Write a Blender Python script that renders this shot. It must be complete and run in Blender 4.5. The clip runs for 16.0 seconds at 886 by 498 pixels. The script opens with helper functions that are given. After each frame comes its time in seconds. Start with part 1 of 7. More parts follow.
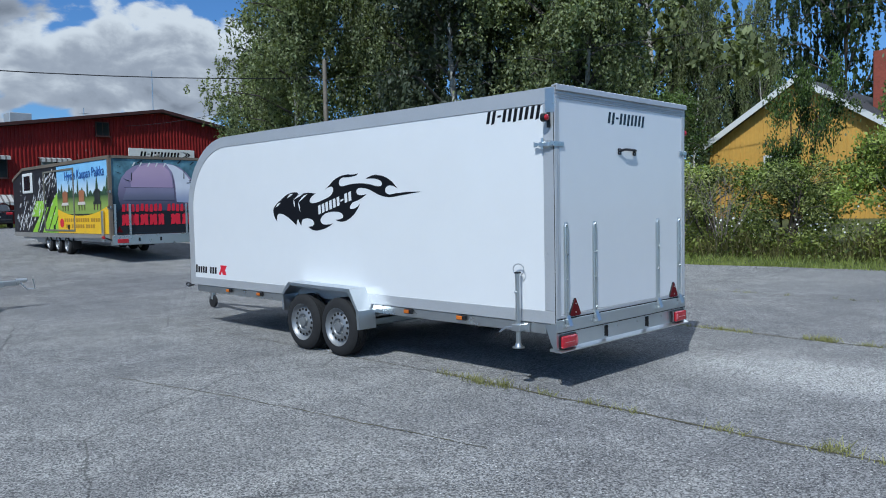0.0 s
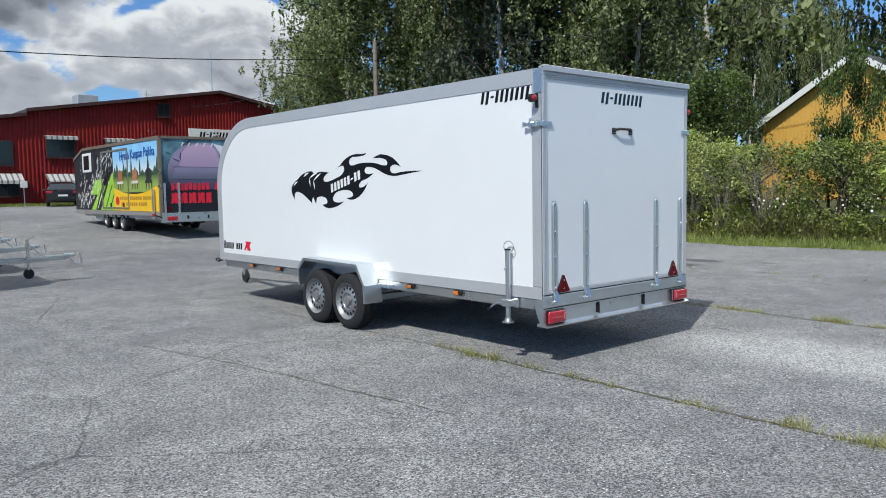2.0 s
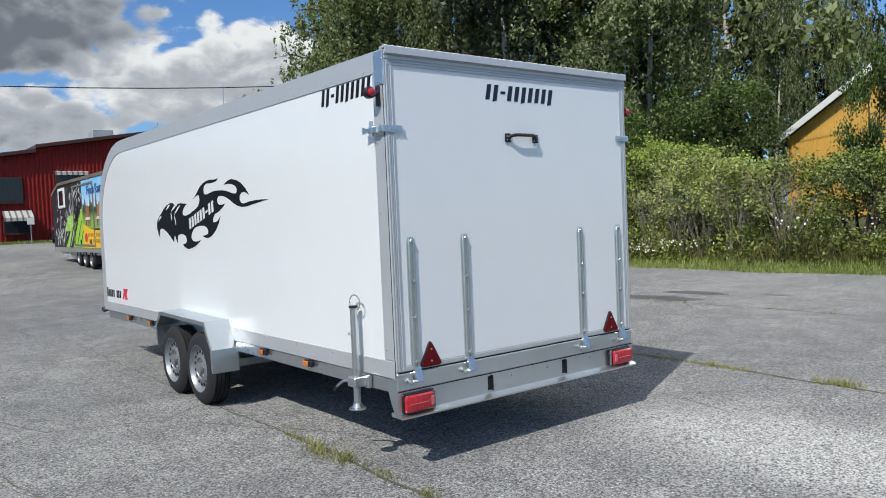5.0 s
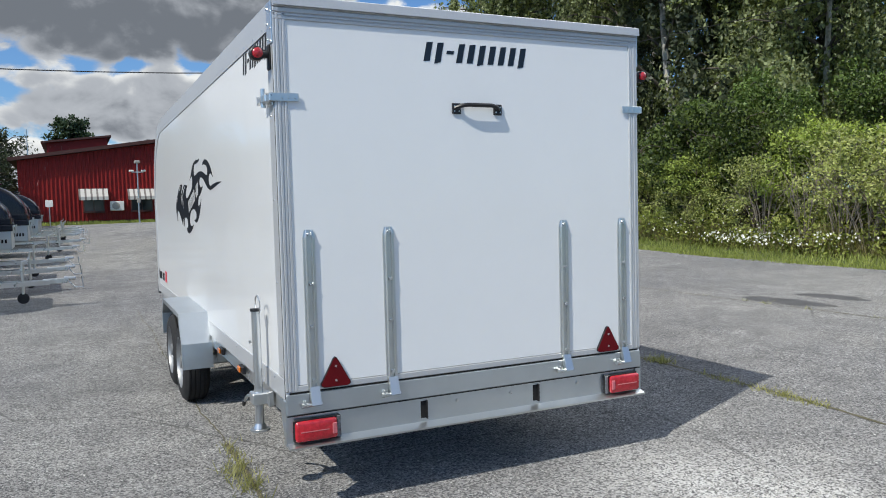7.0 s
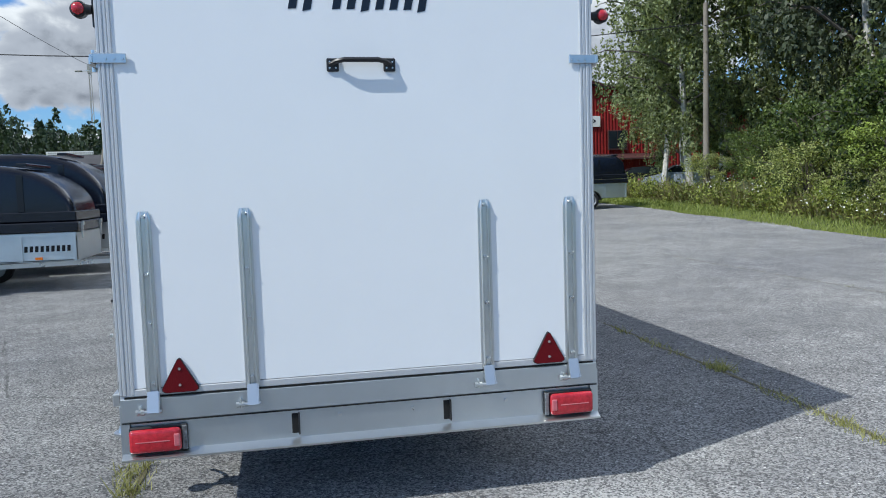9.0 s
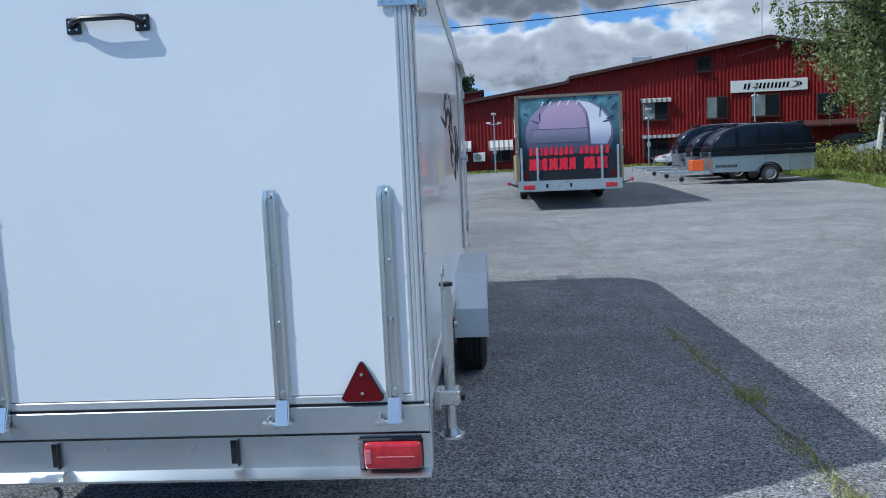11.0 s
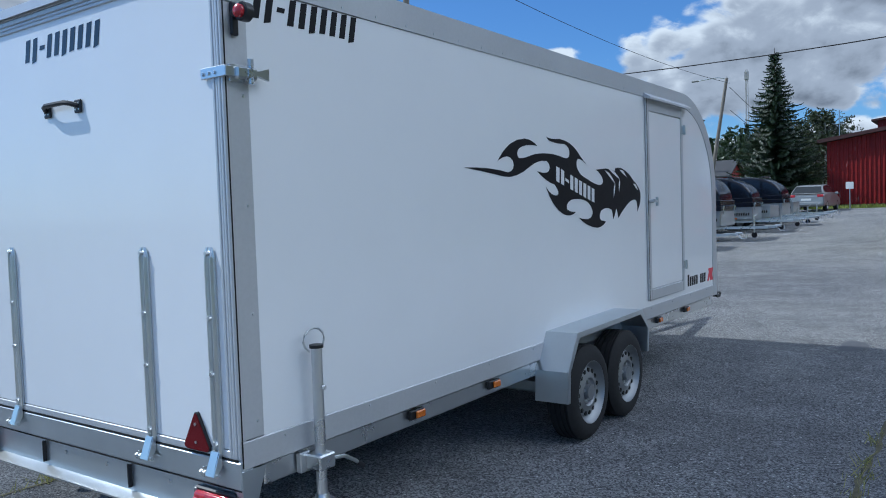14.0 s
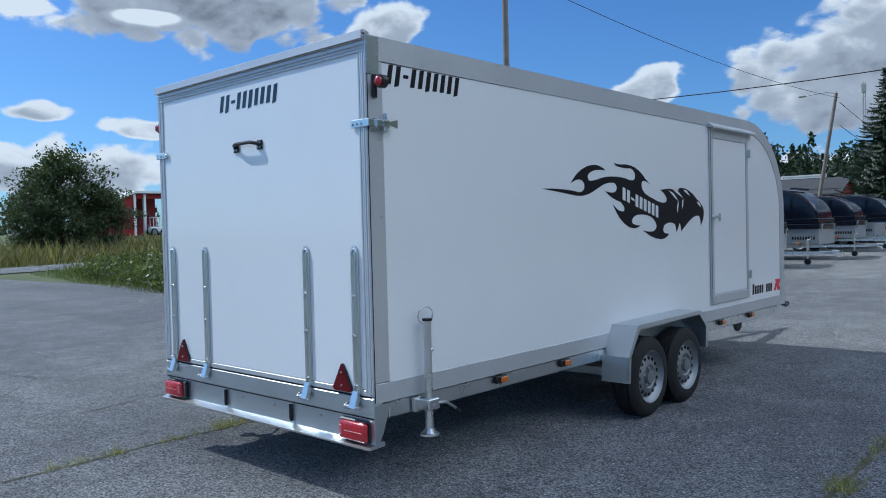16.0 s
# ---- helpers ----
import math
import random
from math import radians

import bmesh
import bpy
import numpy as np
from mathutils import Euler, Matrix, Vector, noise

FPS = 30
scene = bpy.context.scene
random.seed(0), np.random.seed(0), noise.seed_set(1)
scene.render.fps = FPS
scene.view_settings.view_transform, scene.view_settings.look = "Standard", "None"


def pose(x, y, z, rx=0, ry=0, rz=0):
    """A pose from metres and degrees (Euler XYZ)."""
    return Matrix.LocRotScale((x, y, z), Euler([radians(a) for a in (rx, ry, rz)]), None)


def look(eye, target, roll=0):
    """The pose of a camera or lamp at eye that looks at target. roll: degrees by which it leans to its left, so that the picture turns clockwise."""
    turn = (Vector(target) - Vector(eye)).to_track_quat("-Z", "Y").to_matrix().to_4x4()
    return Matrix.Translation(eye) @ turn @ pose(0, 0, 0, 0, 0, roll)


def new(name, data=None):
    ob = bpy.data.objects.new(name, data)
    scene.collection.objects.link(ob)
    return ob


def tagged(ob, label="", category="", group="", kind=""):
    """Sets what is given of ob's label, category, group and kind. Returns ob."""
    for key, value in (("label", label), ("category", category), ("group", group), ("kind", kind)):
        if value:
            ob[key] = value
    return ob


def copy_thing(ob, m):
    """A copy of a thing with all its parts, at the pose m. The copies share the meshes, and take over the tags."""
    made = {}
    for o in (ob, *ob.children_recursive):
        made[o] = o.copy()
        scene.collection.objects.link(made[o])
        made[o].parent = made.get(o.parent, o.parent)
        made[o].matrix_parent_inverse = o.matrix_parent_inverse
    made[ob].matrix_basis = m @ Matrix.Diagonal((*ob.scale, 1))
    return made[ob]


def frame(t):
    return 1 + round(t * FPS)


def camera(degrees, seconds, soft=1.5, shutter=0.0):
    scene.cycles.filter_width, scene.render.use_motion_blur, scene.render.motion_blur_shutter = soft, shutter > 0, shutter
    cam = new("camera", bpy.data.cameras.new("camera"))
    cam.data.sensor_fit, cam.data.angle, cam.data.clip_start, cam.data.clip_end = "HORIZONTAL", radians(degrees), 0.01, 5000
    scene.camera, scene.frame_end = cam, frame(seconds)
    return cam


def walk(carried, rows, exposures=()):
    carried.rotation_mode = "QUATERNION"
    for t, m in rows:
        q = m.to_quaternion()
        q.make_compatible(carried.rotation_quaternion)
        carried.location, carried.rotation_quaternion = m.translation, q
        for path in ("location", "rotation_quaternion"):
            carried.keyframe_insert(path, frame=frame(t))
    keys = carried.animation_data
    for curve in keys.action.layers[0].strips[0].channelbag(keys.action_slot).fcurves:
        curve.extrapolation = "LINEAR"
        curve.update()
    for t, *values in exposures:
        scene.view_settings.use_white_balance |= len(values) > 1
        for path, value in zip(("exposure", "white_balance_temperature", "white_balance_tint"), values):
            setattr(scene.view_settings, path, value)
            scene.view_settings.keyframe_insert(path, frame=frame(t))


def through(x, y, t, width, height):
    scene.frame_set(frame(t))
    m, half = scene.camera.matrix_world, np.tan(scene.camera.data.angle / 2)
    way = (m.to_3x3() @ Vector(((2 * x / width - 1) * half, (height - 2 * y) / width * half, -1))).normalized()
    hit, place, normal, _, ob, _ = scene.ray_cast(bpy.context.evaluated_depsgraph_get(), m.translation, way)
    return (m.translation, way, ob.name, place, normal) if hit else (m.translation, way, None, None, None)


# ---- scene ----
cam = camera(59.6, 16.0, 1.0)
METRES, EYE, TILT, LEAN, TURN = 11.719, 1.5, 0.0, 0.0, 44.7
ROWS = [
    (0.0, 0.0, 0.0, 0.0, -0.06, -2.98, 1.1),
    (0.5, 0.0074, -0.0202, -0.0001, 1.53, -3.15, 0.87),
    (1.0, 0.0245, -0.0345, -0.0014, 2.89, -3.51, 0.76),
    (1.5, 0.0374, -0.0351, -0.0017, 3.86, -3.96, 0.77),
    (2.0, 0.0485, -0.0174, -0.0019, 4.32, -4.39, 0.95),
    (2.5, 0.0624, 0.0034, -0.0025, 4.48, -4.49, 1.19),
    (3.0, 0.0796, 0.0302, -0.0012, 4.5, -4.14, 1.46),
    (3.5, 0.0904, 0.0637, -0.0004, 4.7, -3.5, 1.76),
    (4.0, 0.1078, 0.0946, -0.0, 4.92, -2.77, 2.15),
    (6.5, 0.2155, 0.2362, -0.0032, 15.25, -3.03, 1.79),
    (7.0, 0.2447, 0.2552, -0.0022, 19.74, -3.26, 1.48),
    (7.5, 0.2666, 0.281, -0.0046, 23.96, -3.51, 1.43),
    (8.0, 0.2888, 0.3037, -0.0047, 27.53, -3.83, 1.57),
    (8.5, 0.3127, 0.3304, -0.0043, 30.72, -4.2, 1.73),
    (9.0, 0.3276, 0.366, -0.0053, 33.84, -4.64, 1.8),
    (11.5, 0.395, 0.543, -0.0061, 53.23, -6.27, 2.66),
    (12.0, 0.4054, 0.5773, -0.0048, 58.43, -6.24, 2.69),
    (12.5, 0.4188, 0.6125, -0.0042, 64.27, -5.64, 2.58),
    (13.0, 0.4216, 0.6492, -0.0042, 70.28, -4.73, 2.27),
    (13.5, 0.4339, 0.6747, -0.0008, 76.21, -3.43, 1.96),
    (14.0, 0.4497, 0.6811, -0.0019, 80.39, -2.83, 1.91),
    (14.5, 0.4695, 0.6771, -0.0028, 83.2, -2.5, 1.83),
    (15.0, 0.4924, 0.6788, -0.0034, 85.22, -2.16, 1.68),
    (15.5, 0.5187, 0.6803, -0.003, 86.65, -1.77, 1.55),
    (16.0, 0.5435, 0.6744, -0.0047, 87.64, -1.43, 1.4),
]
EXPOSURES = [(0.0, -0.08, 5650, 5), (1.0, 0.1, 6100, 6), (3.5, 0.2, 6350, 7), (7.0, 0.29, 6550, 7), (8.5, 0.37, 6150, 6), (9.0, 0.37, 6050, 6), (11.5, 0.22, 5500, 5), (13.0, 0.18, 5400, 5), (14.5, 0.1, 5420, 5), (16.0, 0.06, 5460, 5)]
walk(cam, [(t, pose(0, 0, EYE, TILT, LEAN, TURN) @ pose(METRES * x, METRES * y, METRES * z, 90 + pitch, roll, yaw)) for t, x, y, z, yaw, pitch, roll in ROWS], EXPOSURES)

# ---- world, sun, exposure ----
SUN_TO = Vector((0.37, -0.865, 1.0)).normalized()
sun = new("sun", bpy.data.lights.new("sun", "SUN"))
sun.data.energy, sun.data.angle, sun.data.color = 3.2, radians(0.6), (1.0, 0.955, 0.88)
sun.matrix_basis = look(SUN_TO * 80, (0, 0, 0))

world = bpy.data.worlds.new("world")
scene.world = world
world.use_nodes = True


def node(nt, kind, **sockets):
    n = nt.nodes.new(kind)
    for k, v in sockets.items():
        n.inputs[k.replace("_", " ")].default_value = v
    return n


def math_node(nt, op, a, b=None, c=None, clamp=False):
    n = nt.nodes.new("ShaderNodeMath")
    n.operation, n.use_clamp = op, clamp
    for i, v in enumerate((a, b, c)):
        if v is None:
            continue
        if isinstance(v, (int, float)):
            n.inputs[i].default_value = v
        else:
            nt.links.new(v, n.inputs[i])
    return n.outputs[0]


def mix_colour(nt, fac, a, b, mode="MIX"):
    n = nt.nodes.new("ShaderNodeMix")
    n.data_type, n.blend_type = "RGBA", mode
    for sock, v in ((n.inputs[0], fac), (n.inputs[6], a), (n.inputs[7], b)):
        if isinstance(v, (int, float)):
            sock.default_value = v
        elif isinstance(v, tuple):
            sock.default_value = (*v, 1.0) if len(v) == 3 else v
        else:
            nt.links.new(v, sock)
    return n.outputs[2]


def ramp(nt, fac, lo, hi):
    n = nt.nodes.new("ShaderNodeMapRange")
    n.interpolation_type = "SMOOTHSTEP"
    n.inputs[1].default_value, n.inputs[2].default_value = lo, hi
    nt.links.new(fac, n.inputs[0])
    return n.outputs[0]


def build_sky():
    nt = world.node_tree
    nt.nodes.clear()
    out = nt.nodes.new("ShaderNodeOutputWorld")
    bg = nt.nodes.new("ShaderNodeBackground")
    sky = nt.nodes.new("ShaderNodeTexSky")
    sky.sky_type, sky.sun_disc = "NISHITA", False
    sky.sun_elevation = math.asin(SUN_TO.z)
    sky.sun_rotation = math.atan2(SUN_TO.x, SUN_TO.y)
    sky.air_density, sky.dust_density, sky.ozone_density = 1.0, 0.6, 1.6
    co = nt.nodes.new("ShaderNodeTexCoord")
    sep = nt.nodes.new("ShaderNodeSeparateXYZ")
    nt.links.new(co.outputs["Generated"], sep.inputs[0])
    sx, sy, sz = sep.outputs[0], sep.outputs[1], sep.outputs[2]

    def noise(vec, shift, scale, detail, rough, distort=0.0):
        mp = nt.nodes.new("ShaderNodeMapping")
        mp.inputs["Location"].default_value = shift
        nt.links.new(vec, mp.inputs[0])
        n = nt.nodes.new("ShaderNodeTexNoise")
        n.inputs["Scale"].default_value, n.inputs["Detail"].default_value = scale, detail
        n.inputs["Roughness"].default_value, n.inputs["Distortion"].default_value = rough, distort
        nt.links.new(mp.outputs[0], n.inputs["Vector"])
        return n.outputs[0]

    def vector(x, y, z):
        com = nt.nodes.new("ShaderNodeCombineXYZ")
        for k, v in enumerate((x, y, z)):
            nt.links.new(v, com.inputs[k])
        return com.outputs[0]

    # the cloud layer overhead and to the north: direction over its height
    up = math_node(nt, "ADD", math_node(nt, "MAXIMUM", sz, 0.0), 0.22)
    flat_dir = vector(math_node(nt, "DIVIDE", sx, up), math_node(nt, "DIVIDE", sy, up), math_node(nt, "MULTIPLY", sz, 2.2))
    dens = noise(flat_dir, CLOUD, 1.15, 9.0, 0.52, 0.15)
    above = noise(flat_dir, (CLOUD[0] + 0.03, CLOUD[1] - 0.05, CLOUD[2] + 0.16), 1.15, 9.0, 0.52, 0.15)
    mask = math_node(nt, "MULTIPLY", ramp(nt, dens, 0.405, 0.49), ramp(nt, sz, 0.30, 0.48))
    shade = ramp(nt, math_node(nt, "SUBTRACT", dens, above), -0.11, 0.07)
    thick = ramp(nt, dens, 0.47, 0.63)
    lit = mix_colour(nt, shade, (2.6, 3.0, 3.9), (5.6, 5.7, 5.9))
    lit = mix_colour(nt, math_node(nt, "MULTIPLY", thick, 0.78), lit, (1.75, 2.1, 2.75))
    # clouds away from the sun, out of view, boosted as fill for shaded sides
    away = ramp(nt, math_node(nt, "SUBTRACT", math_node(nt, "MULTIPLY", sy, 0.92), math_node(nt, "MULTIPLY", sx, 0.39)), 0.25, 0.95)
    lit = mix_colour(nt, away, lit, mix_colour(nt, 1.0, lit, (5.8, 5.55, 5.3), "MULTIPLY"))
    blue = mix_colour(nt, 1.0, sky.outputs[0], (0.44, 0.63, 0.88), "MULTIPLY")
    col = mix_colour(nt, mask, blue, lit)

    # fair-weather cumulus low in the west and south-west: compass turn from north and height, degrees
    turn = math_node(nt, "MULTIPLY", math_node(nt, "ARCTAN2", math_node(nt, "MULTIPLY", sx, -1.0), sy), 57.2958)
    high = math_node(nt, "MULTIPLY", math_node(nt, "ARCSINE", sz), 57.2958)
    low_dir = vector(math_node(nt, "MULTIPLY", turn, 0.1), math_node(nt, "MULTIPLY", high, 0.15), math_node(nt, "MULTIPLY", sz, 0.0))
    puff = noise(low_dir, (3.1, 1.7, 0.4), 2.3, 9.0, 0.56, 0.25)
    puff_up = noise(low_dir, (3.06, 1.83, 0.4), 2.3, 7.0, 0.56, 0.25)
    warp = noise(low_dir, (9.1, 4.7, 0.0), 0.9, 3.0, 0.5)
    vor = nt.nodes.new("ShaderNodeTexVoronoi")
    vor.feature = "SMOOTH_F1"
    vor.inputs["Scale"].default_value, vor.inputs["Smoothness"].default_value = 5.0, 0.4
    nt.links.new(mix_colour(nt, 0.25, low_dir, vector(puff, puff_up, warp), "ADD"), vor.inputs["Vector"])
    best, tone = None, None
    for az, el, ra, re, dark in CUMULUS:
        dy = math_node(nt, "DIVIDE", math_node(nt, "SUBTRACT", high, el), re)
        dx = math_node(nt, "DIVIDE", math_node(nt, "SUBTRACT", turn, az), ra)
        # flat base, heaped top
        dyy = math_node(nt, "MULTIPLY", dy, math_node(nt, "ADD", 1.25, math_node(nt, "MULTIPLY", dy, -0.15)))
        e = math_node(nt, "SUBTRACT", 1.0, math_node(nt, "SQRT", math_node(nt, "ADD", math_node(nt, "MULTIPLY", dx, dx), math_node(nt, "MULTIPLY", dyy, dyy))))
        e = math_node(nt, "MULTIPLY", e, 0.9 + 0.02 * ra)
        k = math_node(nt, "SUBTRACT", math_node(nt, "MULTIPLY", dy, 0.42), dark)
        if best is None:
            best, tone = e, k
        else:
            pick = ramp(nt, math_node(nt, "SUBTRACT", e, best), -0.45, 0.45)
            tone = math_node(nt, "ADD", math_node(nt, "MULTIPLY", k, pick), math_node(nt, "MULTIPLY", tone, math_node(nt, "SUBTRACT", 1.0, pick)))
            best = math_node(nt, "MAXIMUM", best, e)
    body = math_node(nt, "ADD", best, math_node(nt, "MULTIPLY", math_node(nt, "SUBTRACT", puff, 0.46), 1.5))
    body = math_node(nt, "ADD", body, math_node(nt, "MULTIPLY", math_node(nt, "SUBTRACT", 0.46, vor.outputs["Distance"]), 0.6))
    cover = ramp(nt, body, 0.0, 0.25)
    relief = math_node(nt, "MULTIPLY", math_node(nt, "SUBTRACT", puff, puff_up), 2.0)
    edge = ramp(nt, body, 0.55, 0.12)
    light = math_node(nt, "ADD", math_node(nt, "ADD", tone, relief), math_node(nt, "ADD", math_node(nt, "MULTIPLY", edge, 0.5), 0.28))
    grey = mix_colour(nt, ramp(nt, light, -0.6, 0.25), (1.15, 1.27, 1.5), (3.0, 3.15, 3.5))
    heap = mix_colour(nt, ramp(nt, light, 0.2, 0.95), grey, (5.9, 5.95, 6.0))
    west = mix_colour(nt, cover, blue, heap)
    here = math_node(nt, "MULTIPLY", ramp(nt, turn, 48.0, 56.0), ramp(nt, turn, 182.0, 172.0))
    here = math_node(nt, "MULTIPLY", here, ramp(nt, high, 27.0, 20.0))
    col = mix_colour(nt, here, col, west)
    nt.links.new(col, bg.inputs[0])
    bg.inputs[1].default_value = 0.122
    nt.links.new(bg.outputs[0], out.inputs[0])


# turn, height, half width, half height, darkness
CUMULUS = [(66, 9.6, 11, 5.2, -0.05), (86, 14.0, 16, 5.6, 0.75), (85, 7.2, 12, 3.4, 0.25), (102, 9.5, 9.5, 5.6, 0.15), (117, 9.6, 3, 1.8, -0.2), (150, 16.5, 12, 5, 0.2), (136, 14.5, 3, 2, -0.2), (160, 8.3, 2.6, 0.8, -0.35), (152.5, 7.4, 3.4, 0.9, -0.35), (160, 4.4, 10, 2.5, -0.1), (113, 3.6, 8, 2, 0.1), (94, 3, 14, 2.4, 0.0)]
CLOUD = (0.35, 0.2, 0.0)
build_sky()


# ---- materials ----
def material(name, colour, rough=0.6, metal=0.0, spread=0.15, grain=40.0, stain=1.5, bump=0.0, bump_scale=0.0, coat=0.0, spec=0.5, rvar=0.24):
    """A surface with variation at two scales (fine grain, broad stains) and a fine relief."""
    m = bpy.data.materials.new(name)
    m.use_nodes = True
    nt = m.node_tree
    bsdf = nt.nodes["Principled BSDF"]
    co = nt.nodes.new("ShaderNodeTexCoord")
    fine = node(nt, "ShaderNodeTexNoise", Scale=grain, Detail=5.0, Roughness=0.65)
    broad = node(nt, "ShaderNodeTexNoise", Scale=stain, Detail=4.0, Roughness=0.6)
    nt.links.new(co.outputs["Object"], fine.inputs["Vector"])
    nt.links.new(co.outputs["Object"], broad.inputs["Vector"])
    both = math_node(nt, "ADD", math_node(nt, "MULTIPLY", fine.outputs[0], 0.5), math_node(nt, "MULTIPLY", broad.outputs[0], 0.5))
    f = ramp(nt, both, 0.3, 0.7)
    dark, light = tuple(c * (1 - spread) for c in colour), tuple(min(1.0, c * (1 + spread)) for c in colour)
    nt.links.new(mix_colour(nt, f, dark, light), bsdf.inputs["Base Color"])
    bsdf.inputs["Metallic"].default_value = metal
    bsdf.inputs["Coat Weight"].default_value = coat
    bsdf.inputs["Specular IOR Level"].default_value = spec
    nt.links.new(math_node(nt, "ADD", math_node(nt, "MULTIPLY", both, rvar), rough - rvar / 2), bsdf.inputs["Roughness"])
    if bump:
        b = node(nt, "ShaderNodeBump", Strength=bump, Distance=0.01)
        n = node(nt, "ShaderNodeTexNoise", Scale=bump_scale or grain, Detail=3.0)
        nt.links.new(co.outputs["Object"], n.inputs["Vector"])
        nt.links.new(n.outputs[0], b.inputs["Height"])
        nt.links.new(b.outputs[0], bsdf.inputs["Normal"])
    return m


def galvanized(name, colour, rough):
    """Hot-dip zinc: pale bluish metal with crystal spangle and duller clouds."""
    m = bpy.data.materials.new(name)
    m.use_nodes = True
    nt = m.node_tree
    bsdf = nt.nodes["Principled BSDF"]
    co = nt.nodes.new("ShaderNodeTexCoord")
    v = node(nt, "ShaderNodeTexVoronoi", Scale=60.0)
    n = node(nt, "ShaderNodeTexNoise", Scale=4.0, Detail=4.0, Roughness=0.55)
    for k in (v, n):
        nt.links.new(co.outputs["Object"], k.inputs["Vector"])
    f = math_node(nt, "ADD", math_node(nt, "MULTIPLY", v.outputs["Color"], 0.05), math_node(nt, "MULTIPLY", n.outputs[0], 0.95))
    nt.links.new(mix_colour(nt, ramp(nt, f, 0.25, 0.75), tuple(c * 0.92 for c in colour), colour), bsdf.inputs["Base Color"])
    nt.links.new(math_node(nt, "ADD", math_node(nt, "MULTIPLY", f, 0.06), rough - 0.03), bsdf.inputs["Roughness"])
    bsdf.inputs["Metallic"].default_value = 0.92
    return m


def leaf_material(name, dark, light, through=0.3):
    m = bpy.data.materials.new(name)
    m.use_nodes = True
    nt = m.node_tree
    nt.nodes.clear()
    out = nt.nodes.new("ShaderNodeOutputMaterial")
    geo = nt.nodes.new("ShaderNodeNewGeometry")
    info = nt.nodes.new("ShaderNodeObjectInfo")
    co = nt.nodes.new("ShaderNodeTexCoord")
    n = node(nt, "ShaderNodeTexNoise", Scale=0.5, Detail=3.0)
    nt.links.new(co.outputs["Object"], n.inputs["Vector"])
    f = math_node(nt, "ADD", math_node(nt, "MULTIPLY", geo.outputs["Random Per Island"], 0.55), math_node(nt, "MULTIPLY", n.outputs[0], 0.55))
    f = math_node(nt, "ADD", f, math_node(nt, "MULTIPLY", math_node(nt, "SUBTRACT", info.outputs["Random"], 0.5), 0.25), clamp=True)
    col = mix_colour(nt, ramp(nt, f, 0.12, 0.92), dark, light)
    d = node(nt, "ShaderNodeBsdfPrincipled", Roughness=0.45)
    d.inputs["Specular IOR Level"].default_value = 0.32
    tr = nt.nodes.new("ShaderNodeBsdfTranslucent")
    nt.links.new(col, d.inputs["Base Color"])
    nt.links.new(mix_colour(nt, 1.0, col, (1.25, 1.3, 0.5), "MULTIPLY"), tr.inputs[0])
    mx = nt.nodes.new("ShaderNodeMixShader")
    mx.inputs[0].default_value = through
    nt.links.new(d.outputs[0], mx.inputs[1])
    nt.links.new(tr.outputs[0], mx.inputs[2])
    nt.links.new(mx.outputs[0], out.inputs[0])
    return m


